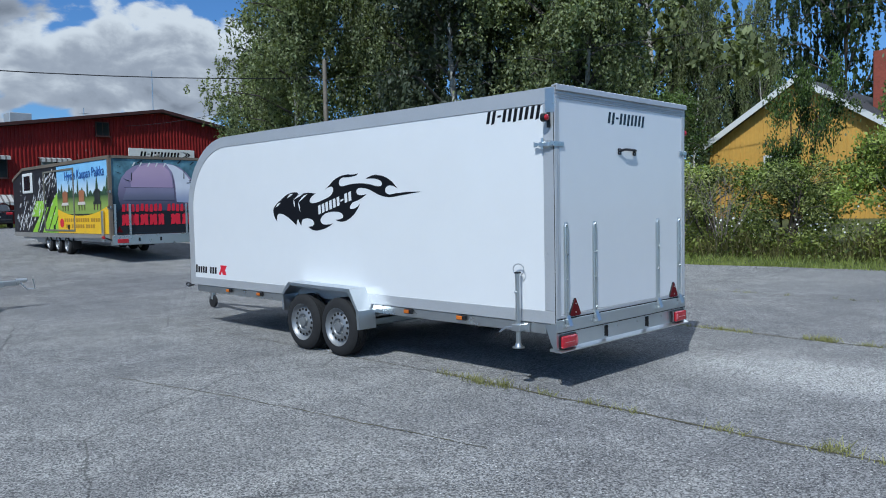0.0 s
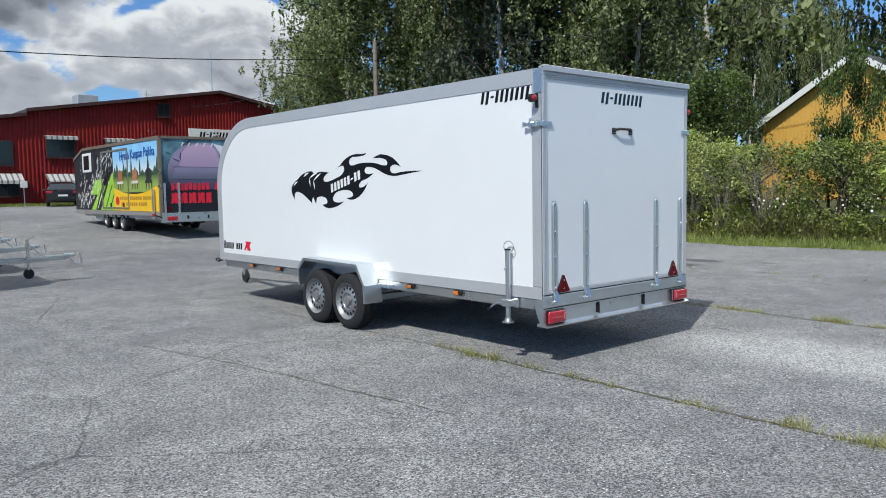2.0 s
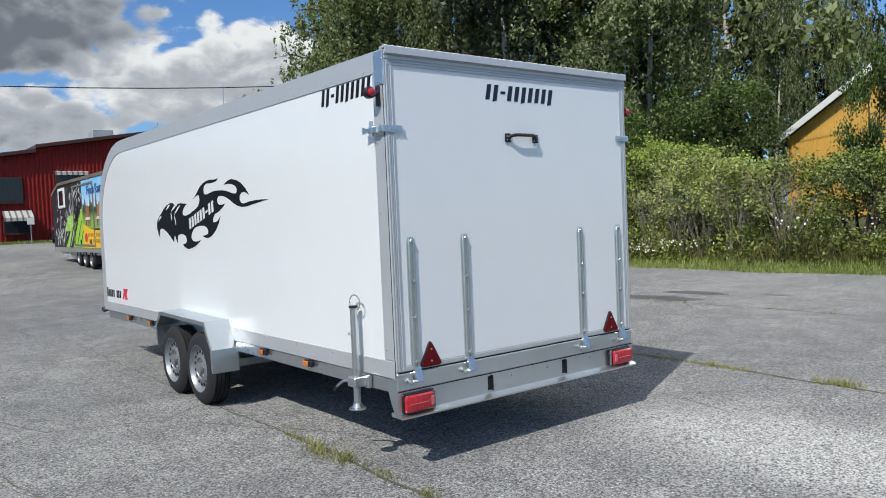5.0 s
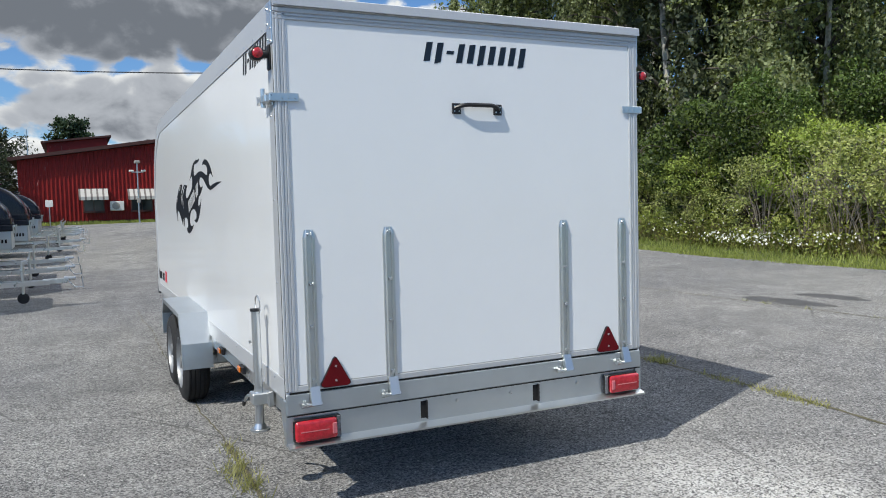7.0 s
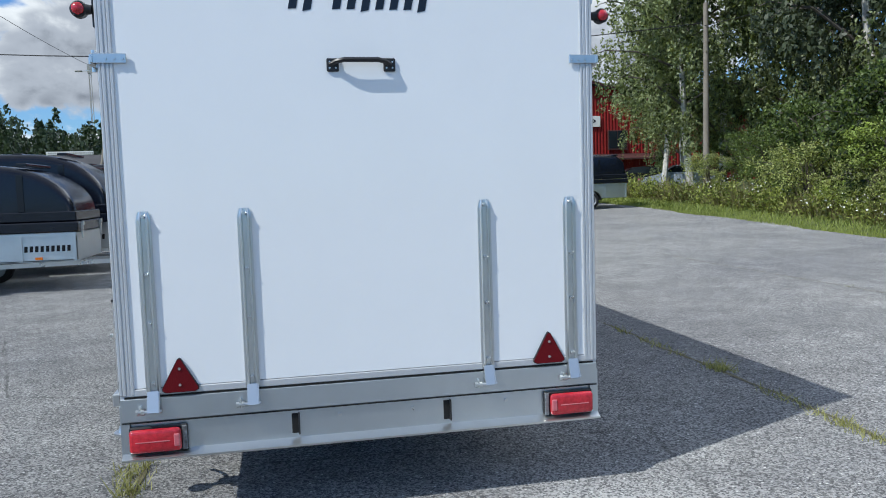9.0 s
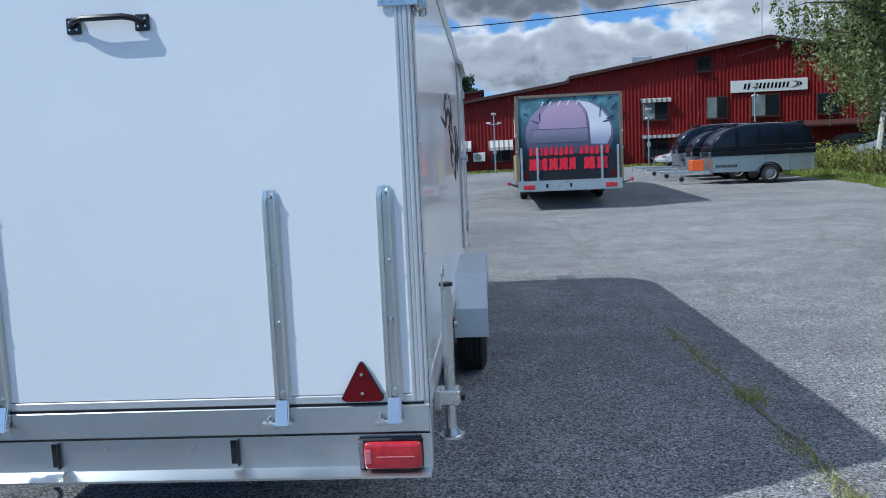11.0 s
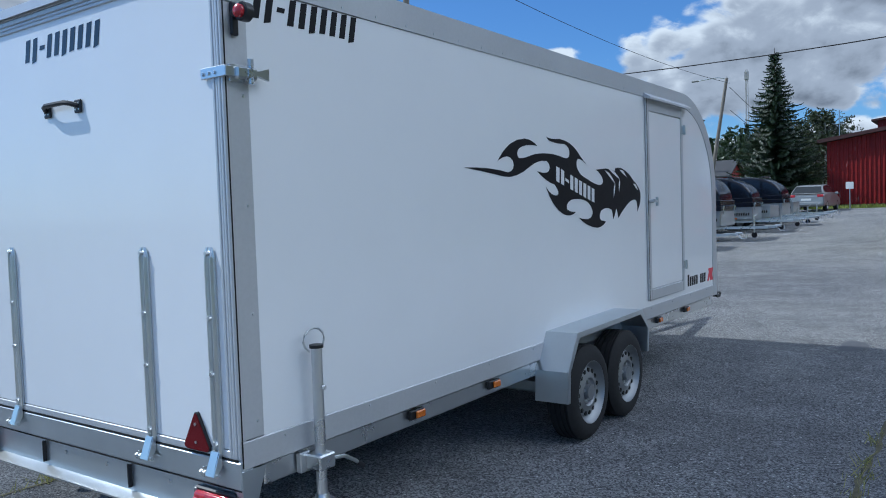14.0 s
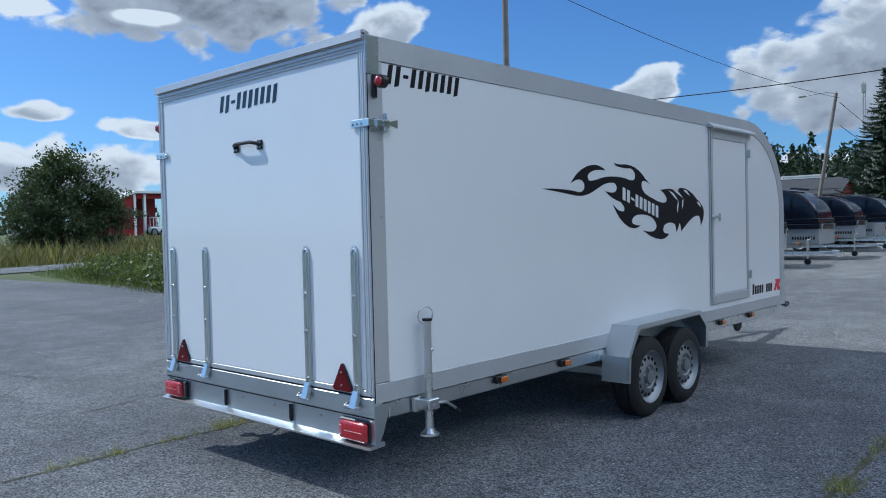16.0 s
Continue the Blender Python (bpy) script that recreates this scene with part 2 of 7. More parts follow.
def asphalt_material():
    """Old grey asphalt: pale stones in dark binder, worn lanes, patches, hairline cracks, paler in the west."""
    m = bpy.data.materials.new("asphalt")
    m.use_nodes = True
    nt = m.node_tree
    bsdf = nt.nodes["Principled BSDF"]
    co = nt.nodes.new("ShaderNodeTexCoord")
    P = co.outputs["Object"]

    def tex(kind, **kw):
        t = node(nt, kind, **kw)
        nt.links.new(P, t.inputs["Vector"])
        return t
    stones = tex("ShaderNodeTexVoronoi", Scale=105.0)
    stones2 = tex("ShaderNodeTexVoronoi", Scale=42.0)
    fine = tex("ShaderNodeTexNoise", Scale=150.0, Detail=3.0)
    mid = tex("ShaderNodeTexNoise", Scale=2.2, Detail=7.0, Roughness=0.7)
    broad = tex("ShaderNodeTexNoise", Scale=0.16, Detail=5.0, Roughness=0.6)
    speck = tex("ShaderNodeTexVoronoi", Scale=19.0)
    base = mix_colour(nt, ramp(nt, stones.outputs["Color"], 0.15, 0.9), (0.085, 0.086, 0.090), (0.435, 0.433, 0.428))
    base = mix_colour(nt, ramp(nt, fine.outputs[0], 0.25, 0.8), mix_colour(nt, 1.0, base, (0.72, 0.72, 0.73), "MULTIPLY"), base)
    base = mix_colour(nt, ramp(nt, stones2.outputs["Distance"], 0.22, 0.12), base, (0.42, 0.415, 0.405))
    base = mix_colour(nt, ramp(nt, mid.outputs[0], 0.3, 0.72), mix_colour(nt, 1.0, base, (0.76, 0.76, 0.77), "MULTIPLY"), mix_colour(nt, 1.0, base, (1.12, 1.12, 1.11), "MULTIPLY"))
    base = mix_colour(nt, ramp(nt, broad.outputs[0], 0.36, 0.62), mix_colour(nt, 1.0, base, (0.84, 0.84, 0.86), "MULTIPLY"), mix_colour(nt, 1.0, base, (1.12, 1.11, 1.08), "MULTIPLY"))
    base = mix_colour(nt, ramp(nt, speck.outputs["Distance"], 0.15, 0.08), base, (0.62, 0.61, 0.595))
    pock = tex("ShaderNodeTexVoronoi", Scale=27.0)
    base = mix_colour(nt, math_node(nt, "MULTIPLY", ramp(nt, pock.outputs["Distance"], 0.2, 0.1), 0.65), base, (0.05, 0.05, 0.052))
    # long faint bands of wear where wheels have turned
    band_w = tex("ShaderNodeTexWave", Scale=0.11, Distortion=5.0, Detail=2.0)
    band_w.inputs["Detail Scale"].default_value = 0.4
    base = mix_colour(nt, math_node(nt, "MULTIPLY", ramp(nt, band_w.outputs["Fac"], 0.72, 0.95), 0.16), base, (0.10, 0.10, 0.103))
    # pale stripped patch where the binder has worn off
    sep = nt.nodes.new("ShaderNodeSeparateXYZ")
    nt.links.new(P, sep.inputs[0])
    dx = math_node(nt, "DIVIDE", math_node(nt, "ADD", sep.outputs[0], 2.3), 1.5)
    dy = math_node(nt, "DIVIDE", math_node(nt, "SUBTRACT", sep.outputs[1], 7.1), 0.75)
    r = math_node(nt, "SQRT", math_node(nt, "ADD", math_node(nt, "MULTIPLY", dx, dx), math_node(nt, "MULTIPLY", dy, dy)))
    r = math_node(nt, "ADD", r, math_node(nt, "MULTIPLY", math_node(nt, "SUBTRACT", mid.outputs[0], 0.5), 1.6))
    worn = math_node(nt, "MULTIPLY", ramp(nt, r, 1.25, 0.3), ramp(nt, stones.outputs["Color"], 0.2, 0.7))
    base = mix_colour(nt, math_node(nt, "MULTIPLY", worn, 0.75), base, (0.60, 0.595, 0.58))
    # the whole surface turns slightly paler towards the west
    west_ramp = ramp(nt, math_node(nt, "MULTIPLY", sep.outputs[0], -1.0), 11.0, 24.0)
    base = mix_colour(nt, west_ramp, base, mix_colour(nt, 1.0, base, (1.16, 1.15, 1.13), "MULTIPLY"))
    # hairline cracks
    cr = node(nt, "ShaderNodeTexVoronoi", Scale=0.33)
    cr.feature = "DISTANCE_TO_EDGE"
    wob = node(nt, "ShaderNodeTexNoise", Scale=1.3, Detail=6.0, Roughness=0.7)
    nt.links.new(P, wob.inputs["Vector"])
    nt.links.new(mix_colour(nt, 0.16, P, wob.outputs["Color"], "ADD"), cr.inputs["Vector"])
    crack = math_node(nt, "MULTIPLY", ramp(nt, cr.outputs["Distance"], 0.0042, 0.0012), ramp(nt, broad.outputs[0], 0.46, 0.56))
    base = mix_colour(nt, math_node(nt, "MULTIPLY", crack, 0.5), base, (0.03, 0.03, 0.028))
    nt.links.new(base, bsdf.inputs["Base Color"])
    bsdf.inputs["Roughness"].default_value = 0.82
    bsdf.inputs["Specular IOR Level"].default_value = 0.24
    bsdf.inputs["Diffuse Roughness"].default_value = 1.0
    b = node(nt, "ShaderNodeBump", Strength=0.55, Distance=0.006)
    nt.links.new(math_node(nt, "SUBTRACT", math_node(nt, "ADD", stones.outputs["Distance"], fine.outputs[0]), crack), b.inputs["Height"])
    nt.links.new(b.outputs[0], bsdf.inputs["Normal"])
    return m


M_ASPHALT = asphalt_material()
M_GRASSLAND = material("grassland_soil", (0.085, 0.10, 0.035), 0.95, spread=0.45, grain=9.0, stain=0.35, bump=0.6)
M_WHITE = material("white_panel", (0.82, 0.83, 0.835), 0.28, spread=0.014, grain=3.0, stain=0.4, bump=0.02, bump_scale=1.6, coat=0.5, rvar=0.03)
M_PROFILE = material("anodised_aluminium", (0.56, 0.57, 0.585), 0.42, metal=0.4, spread=0.05, grain=60, stain=2)
M_GALV = galvanized("galvanized_steel", (0.62, 0.665, 0.70), 0.32)
M_GALVB = galvanized("bright_zinc", (0.68, 0.70, 0.71), 0.28)
M_ZINCBAR = galvanized("zinc_channel", (0.70, 0.725, 0.725), 0.29)
M_DECALG = material("glossy_black_foil", (0.008, 0.009, 0.012), 0.16, spread=0.1, spec=0.6, rvar=0.04)
M_BLACK = material("black_plastic", (0.012, 0.012, 0.014), 0.42, spread=0.2)
M_DECAL = material("black_foil", (0.006, 0.006, 0.008), 0.5, spread=0.1, spec=0.22)
M_TYRE = material("tyre_rubber", (0.018, 0.018, 0.019), 0.85, spread=0.3, grain=30, bump=0.15)
M_RIM = material("silver_rim_paint", (0.31, 0.32, 0.33), 0.42, metal=0.6, spread=0.06)
M_HOLE = material("dark_void", (0.01, 0.01, 0.01), 0.9)
M_REDLENS = material("red_lens", (0.47, 0.016, 0.028), 0.22, spread=0.35, grain=45, stain=9, coat=0.6, bump=0.25, bump_scale=30)
M_REFLECT = material("red_reflector", (0.115, 0.002, 0.005), 0.5, spread=0.3, grain=160, bump=0.2, spec=0.2)
M_CLEAR = material("cloudy_foil", (0.50, 0.13, 0.15), 0.15, spread=0.3)
M_FOIL = material("clear_foil", (0.16, 0.17, 0.18), 0.12, spread=0.6, grain=60, stain=20, bump=0.5, bump_scale=40, coat=0.6)
M_AMBER = material("amber_lens", (0.58, 0.15, 0.012), 0.2, spread=0.25, grain=120, coat=0.5)
M_RED = material("red_foil", (0.72, 0.015, 0.04), 0.35, spread=0.04)
M_HOODBLK = material("black_hood_plastic", (0.006, 0.008, 0.015), 0.2, spread=0.25, grain=8, stain=1, bump=0.02, bump_scale=6, spec=0.42, rvar=0.08)
M_FALU = material("red_sheet_paint", (0.235, 0.016, 0.015), 0.55, spread=0.26, grain=3.0, stain=0.25, spec=0.3)


def peeling(m, pale):
    """Upright streaks where paint has flaked off the sheets."""
    nt = m.node_tree
    bsdf = nt.nodes["Principled BSDF"]
    old = bsdf.inputs["Base Color"].links[0].from_socket
    co = nt.nodes.new("ShaderNodeTexCoord")
    mp = nt.nodes.new("ShaderNodeMapping")
    mp.inputs["Scale"].default_value = (1.0, 4.0, 0.9)
    nt.links.new(co.outputs["Object"], mp.inputs[0])
    fine = node(nt, "ShaderNodeTexNoise", Scale=1.3, Detail=6.0, Roughness=0.7)
    nt.links.new(mp.outputs[0], fine.inputs["Vector"])
    area = node(nt, "ShaderNodeTexNoise", Scale=0.16, Detail=2.0)
    nt.links.new(co.outputs["Object"], area.inputs["Vector"])
    k = math_node(nt, "MULTIPLY", ramp(nt, fine.outputs[0], 0.60, 0.68), ramp(nt, area.outputs[0], 0.54, 0.62))
    nt.links.new(mix_colour(nt, math_node(nt, "MULTIPLY", k, 0.7), old, pale), bsdf.inputs["Base Color"])


peeling(M_FALU, (0.40, 0.33, 0.31))
M_FALUD = material("brown_roof_edge", (0.06, 0.02, 0.017), 0.6, spread=0.2)
M_ROOFDK = material("dark_roofing_felt", (0.05, 0.05, 0.055), 0.8, spread=0.2)
M_GLASS = material("window_glass", (0.015, 0.02, 0.025), 0.07, spread=0.2)
M_FRAMEW = material("white_trim_paint", (0.75, 0.75, 0.72), 0.5, spread=0.05)
M_AWN = material("awning_cloth_white", (0.52, 0.51, 0.49), 0.8, spread=0.08)
M_AWND = material("awning_cloth_dark", (0.17, 0.15, 0.145), 0.8, spread=0.1)
M_WOODGREY = material("weathered_pole_wood", (0.23, 0.20, 0.165), 0.85, spread=0.25, grain=25, stain=2, bump=0.2)
M_BARK = material("birch_bark", (0.48, 0.46, 0.42), 0.8, spread=0.5, grain=9, stain=2.5, bump=0.3)
M_TWIG = material("twig_bark", (0.11, 0.095, 0.08), 0.85, spread=0.35, grain=12, bump=0.3)
M_BARKD = material("dark_bark", (0.07, 0.055, 0.04), 0.9, spread=0.3, grain=14, bump=0.4)
M_YELLOW = material("yellow_board_paint", (0.62, 0.36, 0.07), 0.65, spread=0.1, grain=6, stain=0.8)
M_BRICK = material("red_chimney_brick", (0.28, 0.07, 0.045), 0.85, spread=0.25, grain=12)
M_CABLE = material("cable_rubber", (0.02, 0.02, 0.022), 0.7)
M_CONC = material("grey_concrete", (0.35, 0.34, 0.32), 0.85, spread=0.15)
M_BIRCH = leaf_material("birch_leaf", (0.014, 0.026, 0.010), (0.37, 0.42, 0.215), 0.36)
# birch_leaf again, its colour darkened to stand in for shade on the tree
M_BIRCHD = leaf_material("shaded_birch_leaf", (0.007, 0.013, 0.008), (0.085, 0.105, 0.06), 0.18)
# very dark leaf colour that carries the shade of the trees behind the cottage
M_ALDER = leaf_material("shaded_alder_leaf", (0.008, 0.016, 0.006), (0.055, 0.085, 0.028), 0.15)
M_BUSHL = leaf_material("shrub_leaf", (0.012, 0.030, 0.005), (0.48, 0.58, 0.15), 0.32)
# darker copy of shrub_leaf, with the western bushes' shade put into its colour
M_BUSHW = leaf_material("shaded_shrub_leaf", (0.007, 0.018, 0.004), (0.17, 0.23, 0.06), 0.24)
M_BUSHD = leaf_material("dark_shrub_leaf", (0.006, 0.016, 0.004), (0.17, 0.25, 0.065), 0.22)
M_BUSHO = leaf_material("dry_shrub_leaf", (0.024, 0.046, 0.010), (0.57, 0.61, 0.23), 0.32)
M_DARKL = leaf_material("willow_leaf", (0.025, 0.042, 0.018), (0.12, 0.15, 0.07), 0.25)
M_SPRUCE = leaf_material("spruce_needle", (0.008, 0.018, 0.010), (0.05, 0.082, 0.038), 0.08)
M_GRASS = leaf_material("grass_blade", (0.10, 0.14, 0.035), (0.38, 0.43, 0.13), 0.35)
M_WEED = leaf_material("weed_leaf", (0.035, 0.055, 0.016), (0.15, 0.18, 0.06), 0.3)
M_HERB = leaf_material("tall_herb_leaf", (0.07, 0.10, 0.02), (0.52, 0.56, 0.16), 0.36)
M_GRASSDRY = leaf_material("meadow_blade", (0.075, 0.080, 0.028), (0.27, 0.24, 0.11), 0.3)
M_SEAM = leaf_material("seam_grass_blade", (0.12, 0.125, 0.045), (0.40, 0.39, 0.17), 0.3)
M_FLOWER = material("white_petal", (0.78, 0.78, 0.70), 0.7, spread=0.1)
M_PEBBLE = material("loose_gravel", (0.33, 0.325, 0.31), 0.85, spread=0.3, grain=20)
M_SOIL = material("crack_soil", (0.11, 0.10, 0.06), 0.95, spread=0.4, grain=30)
M_PUDDLE = material("damp_asphalt", (0.085, 0.085, 0.09), 0.6, spread=0.3, grain=20, stain=2)


# ---- mesh helpers ----
def bmesh_new():
    return bmesh.new()


def box(bm, x0, x1, y0, y1, z0, z1, bevel=0.0, seg=1):
    x0, x1, y0, y1, z0, z1 = min(x0, x1), max(x0, x1), min(y0, y1), max(y0, y1), min(z0, z1), max(z0, z1)
    m = Matrix.Translation(((x0 + x1) / 2, (y0 + y1) / 2, (z0 + z1) / 2)) @ Matrix.Diagonal((x1 - x0, y1 - y0, z1 - z0, 1))
    vs = bmesh.ops.create_cube(bm, size=1.0, matrix=m)["verts"]
    if bevel:
        es = list({e for v in vs for e in v.link_edges})
        bmesh.ops.bevel(bm, geom=es, offset=bevel, segments=seg, affect="EDGES", profile=0.5)
    return bm


def rod(bm, a, b, r, r2=None, seg=12):
    a, b = Vector(a), Vector(b)
    d = b - a
    m = Matrix.Translation((a + b) / 2) @ d.to_track_quat("Z", "Y").to_matrix().to_4x4()
    bmesh.ops.create_cone(bm, cap_ends=True, segments=seg, radius1=r, radius2=r if r2 is None else r2, depth=d.length, matrix=m)
    return bm


def bent(bm, pts, r, seg=8):
    """A round bar bent along the points."""
    pts = [Vector(p) for p in pts]
    rings = []
    for i, p in enumerate(pts):
        d = (pts[min(i + 1, len(pts) - 1)] - pts[max(i - 1, 0)]).normalized()
        q = d.to_track_quat("Z", "Y")
        rings.append([bm.verts.new(p + q @ Vector((r * math.cos(a), r * math.sin(a), 0))) for a in (2 * math.pi * k / seg for k in range(seg))])
    for u, v in zip(rings, rings[1:]):
        for k in range(seg):
            bm.faces.new((u[k], u[(k + 1) % seg], v[(k + 1) % seg], v[k]))
    bm.faces.new(rings[0][::-1])
    bm.faces.new(rings[-1])
    return bm


def prism(bm, poly, axis, a, b):
    """A plate: the outline poly (two coordinates each) pushed from a to b along the axis."""
    def at(p, v):
        return {"x": (v, p[0], p[1]), "y": (p[0], v, p[1]), "z": (p[0], p[1], v)}[axis]
    lo = [bm.verts.new(at(p, a)) for p in poly]
    hi = [bm.verts.new(at(p, b)) for p in poly]
    bm.faces.new(lo[::-1])
    bm.faces.new(hi)
    n = len(poly)
    for i in range(n):
        bm.faces.new((lo[i], lo[(i + 1) % n], hi[(i + 1) % n], hi[i]))
    return bm


def band(bm, outer, inner, axis, a, b):
    """A strip between two open outlines of as many points, as thick as from a to b."""
    def at(p, v):
        return {"x": (v, p[0], p[1]), "y": (p[0], v, p[1]), "z": (p[0], p[1], v)}[axis]
    rows = [[bm.verts.new(at(p, v)) for p in line] for line, v in ((outer, a), (inner, a), (inner, b), (outer, b))]
    n = len(outer)
    for i in range(n - 1):
        for u, v in ((0, 1), (1, 2), (2, 3), (3, 0)):
            bm.faces.new((rows[u][i], rows[u][i + 1], rows[v][i + 1], rows[v][i]))
    for i in (0, n - 1):
        bm.faces.new([r[i] for r in rows])
    return bm


def lathe(bm, prof, centre, axis="y", seg=28, caps=True):
    """A turned form: prof gives (radius, along) pairs round the axis through the centre."""
    rings = []
    for r, h in prof:
        ring = []
        for k in range(seg):
            c, s = r * math.cos(2 * math.pi * k / seg), r * math.sin(2 * math.pi * k / seg)
            p = {"y": (c, h, s), "z": (c, s, h), "x": (h, c, s)}[axis]
            ring.append(bm.verts.new(Vector(p) + Vector(centre)))
        rings.append(ring)
    for u, v in zip(rings, rings[1:]):
        for k in range(seg):
            bm.faces.new((u[k], u[(k + 1) % seg], v[(k + 1) % seg], v[k]))
    if caps:
        for ring in (rings[0], rings[-1]):
            bm.faces.new(ring)
    return bm


def mesh_of(name, bm, mat, smooth=True):
    bmesh.ops.recalc_face_normals(bm, faces=bm.faces[:])
    me = bpy.data.meshes.new(name)
    bm.to_mesh(me)
    bm.free()
    me.materials.append(mat)
    if smooth:
        for p in me.polygons:
            p.use_smooth = True
        me.set_sharp_from_angle(angle=radians(35))
    return me


def part(name, bm, mat, parent=None, label="", smooth=True):
    ob = new(name, mesh_of(name, bm, mat, smooth))
    ob.parent = parent
    if label:
        ob["label"] = label
    return ob


def thing(name, label, category, group="", kind=""):
    return tagged(new(name), label, category, group, kind)


def structure(name, bm, mat, label, category):
    return tagged(part(name, bm, mat), label, category, kind="structure")


def shards(name, verts, faces, mat, parent=None):
    me = bpy.data.meshes.new(name)
    me.from_pydata(verts, [], faces)
    me.materials.append(mat)
    ob = new(name, me)
    ob.parent = parent
    return ob


# ---- ground ----
def gz(x, y):
    """Height of the ground: a yard that climbs gently to the west, and fields that rise to the south."""
    u = -12.0 - x
    h = 0.88 * (1 - math.exp(-((u / 17.0) ** 1.5))) if u > 0 else -0.010 * min(max(x + 5.0, 0), 25)
    if u > 0 and y < 8.0:
        w = min(1.0, (8.0 - y) / 3.5)
        w = w * w * (3 - 2 * w)
        h += (min(0.88, 0.02 * u) - h) * w
    if y < -33:
        h += min(0.018 * (-33 - y), 1.6)
    if y > 18.6:
        h += min(0.09 * (y - 18.6), 0.9) * min(1.0, max(0.0, (x + 40.0) / 7.0))
    return h


def sheet(bm, xs, ys, lift, inside=None):
    grid = {}
    def v(i, j):
        if (i, j) not in grid:
            grid[i, j] = bm.verts.new((xs[i], ys[j], gz(xs[i], ys[j]) + lift))
        return grid[i, j]
    for i in range(len(xs) - 1):
        for j in range(len(ys) - 1):
            cx, cy = (xs[i] + xs[i + 1]) / 2, (ys[j] + ys[j + 1]) / 2
            if inside is None or inside(cx, cy):
                bm.faces.new((v(i, j), v(i + 1, j), v(i + 1, j + 1), v(i, j + 1)))
    return bm


far = [-1500, -800, -400, -250, -180, -140, -110]
xs = far + [-100 + 4 * i for i in range(40)] + [80, 130, 300, 800, 1500]
ys = far + [-100 + 4 * i for i in range(17)] + [-33] + [-30 + 2 * i for i in range(24)] + [18.6, 22, 26, 28.6, 34, 45, 70, 120, 300, 800, 1500]
structure("ground", sheet(bmesh_new(), xs, ys, -0.03), M_GRASSLAND, "rough grassland soil that reaches the horizon", "ground")


def build_yard():
    bm = bmesh_new()
    step = [-53.0 + i for i in range(98)]
    top, low = [], []
    for x in step:
        n_edge = 18.25 + 0.22 * math.sin(x * 0.9) + 0.12 * math.sin(x * 2.3)
        s_edge = -6.9 + 0.4 * math.sin(x * 0.4) if x < -11 else -24.5
        k = 24
        row = []
        for j in range(k + 1):
            y = s_edge + (n_edge - s_edge) * j / k
            row.append((x, y, gz(x, y)))
        top.append([bm.verts.new(p) for p in row])
        low.append((row[0], row[-1]))
    for u, v in zip(top, top[1:]):
        for j in range(len(u) - 1):
            bm.faces.new((u[j], v[j], v[j + 1], u[j + 1]))
    # edge of the slab
    for side in (0, -1):
        for i in range(len(top) - 1):
            a, b = top[i][side], top[i + 1][side]
            c = bm.verts.new(b.co - Vector((0, 0, 0.1)))
            d = bm.verts.new(a.co - Vector((0, 0, 0.1)))
            bm.faces.new((a, b, c, d))
    structure("pavement", bm, M_ASPHALT, "worn grey asphalt yard with pale stones and cracks", "pavement")
    bm = bmesh_new()
    sheet(bm, [-140 + 4 * i for i in range(51)], [-32.0, -30.5, -29, -27.5, -26.0], 0.012)
    structure("road", bm, M_ASPHALT, "grey asphalt road running past the yard", "road")


build_yard()


# ---- the white box trailer ----
TL, TW, TOP = 6.08, 1.07, 2.45          # length, half width, roof height


def outline(inset, n=14):
    """Side view of the box from the rear top corner over the round nose down to the floor, drawn in by inset."""
    ca, cb = -TL + 1.0, 1.55
    pts = [(-inset * 0.0, TOP - inset), (-1.6, TOP - inset), (-3.3, TOP - inset)]
    for i in range(n + 1):
        a = math.pi / 2 * i / n
        pts.append((ca - (1.0 - inset) * math.sin(a), cb + (TOP - cb - inset) * math.cos(a)))
    pts.append((-TL + inset + 0.01, 0.55))
    return pts


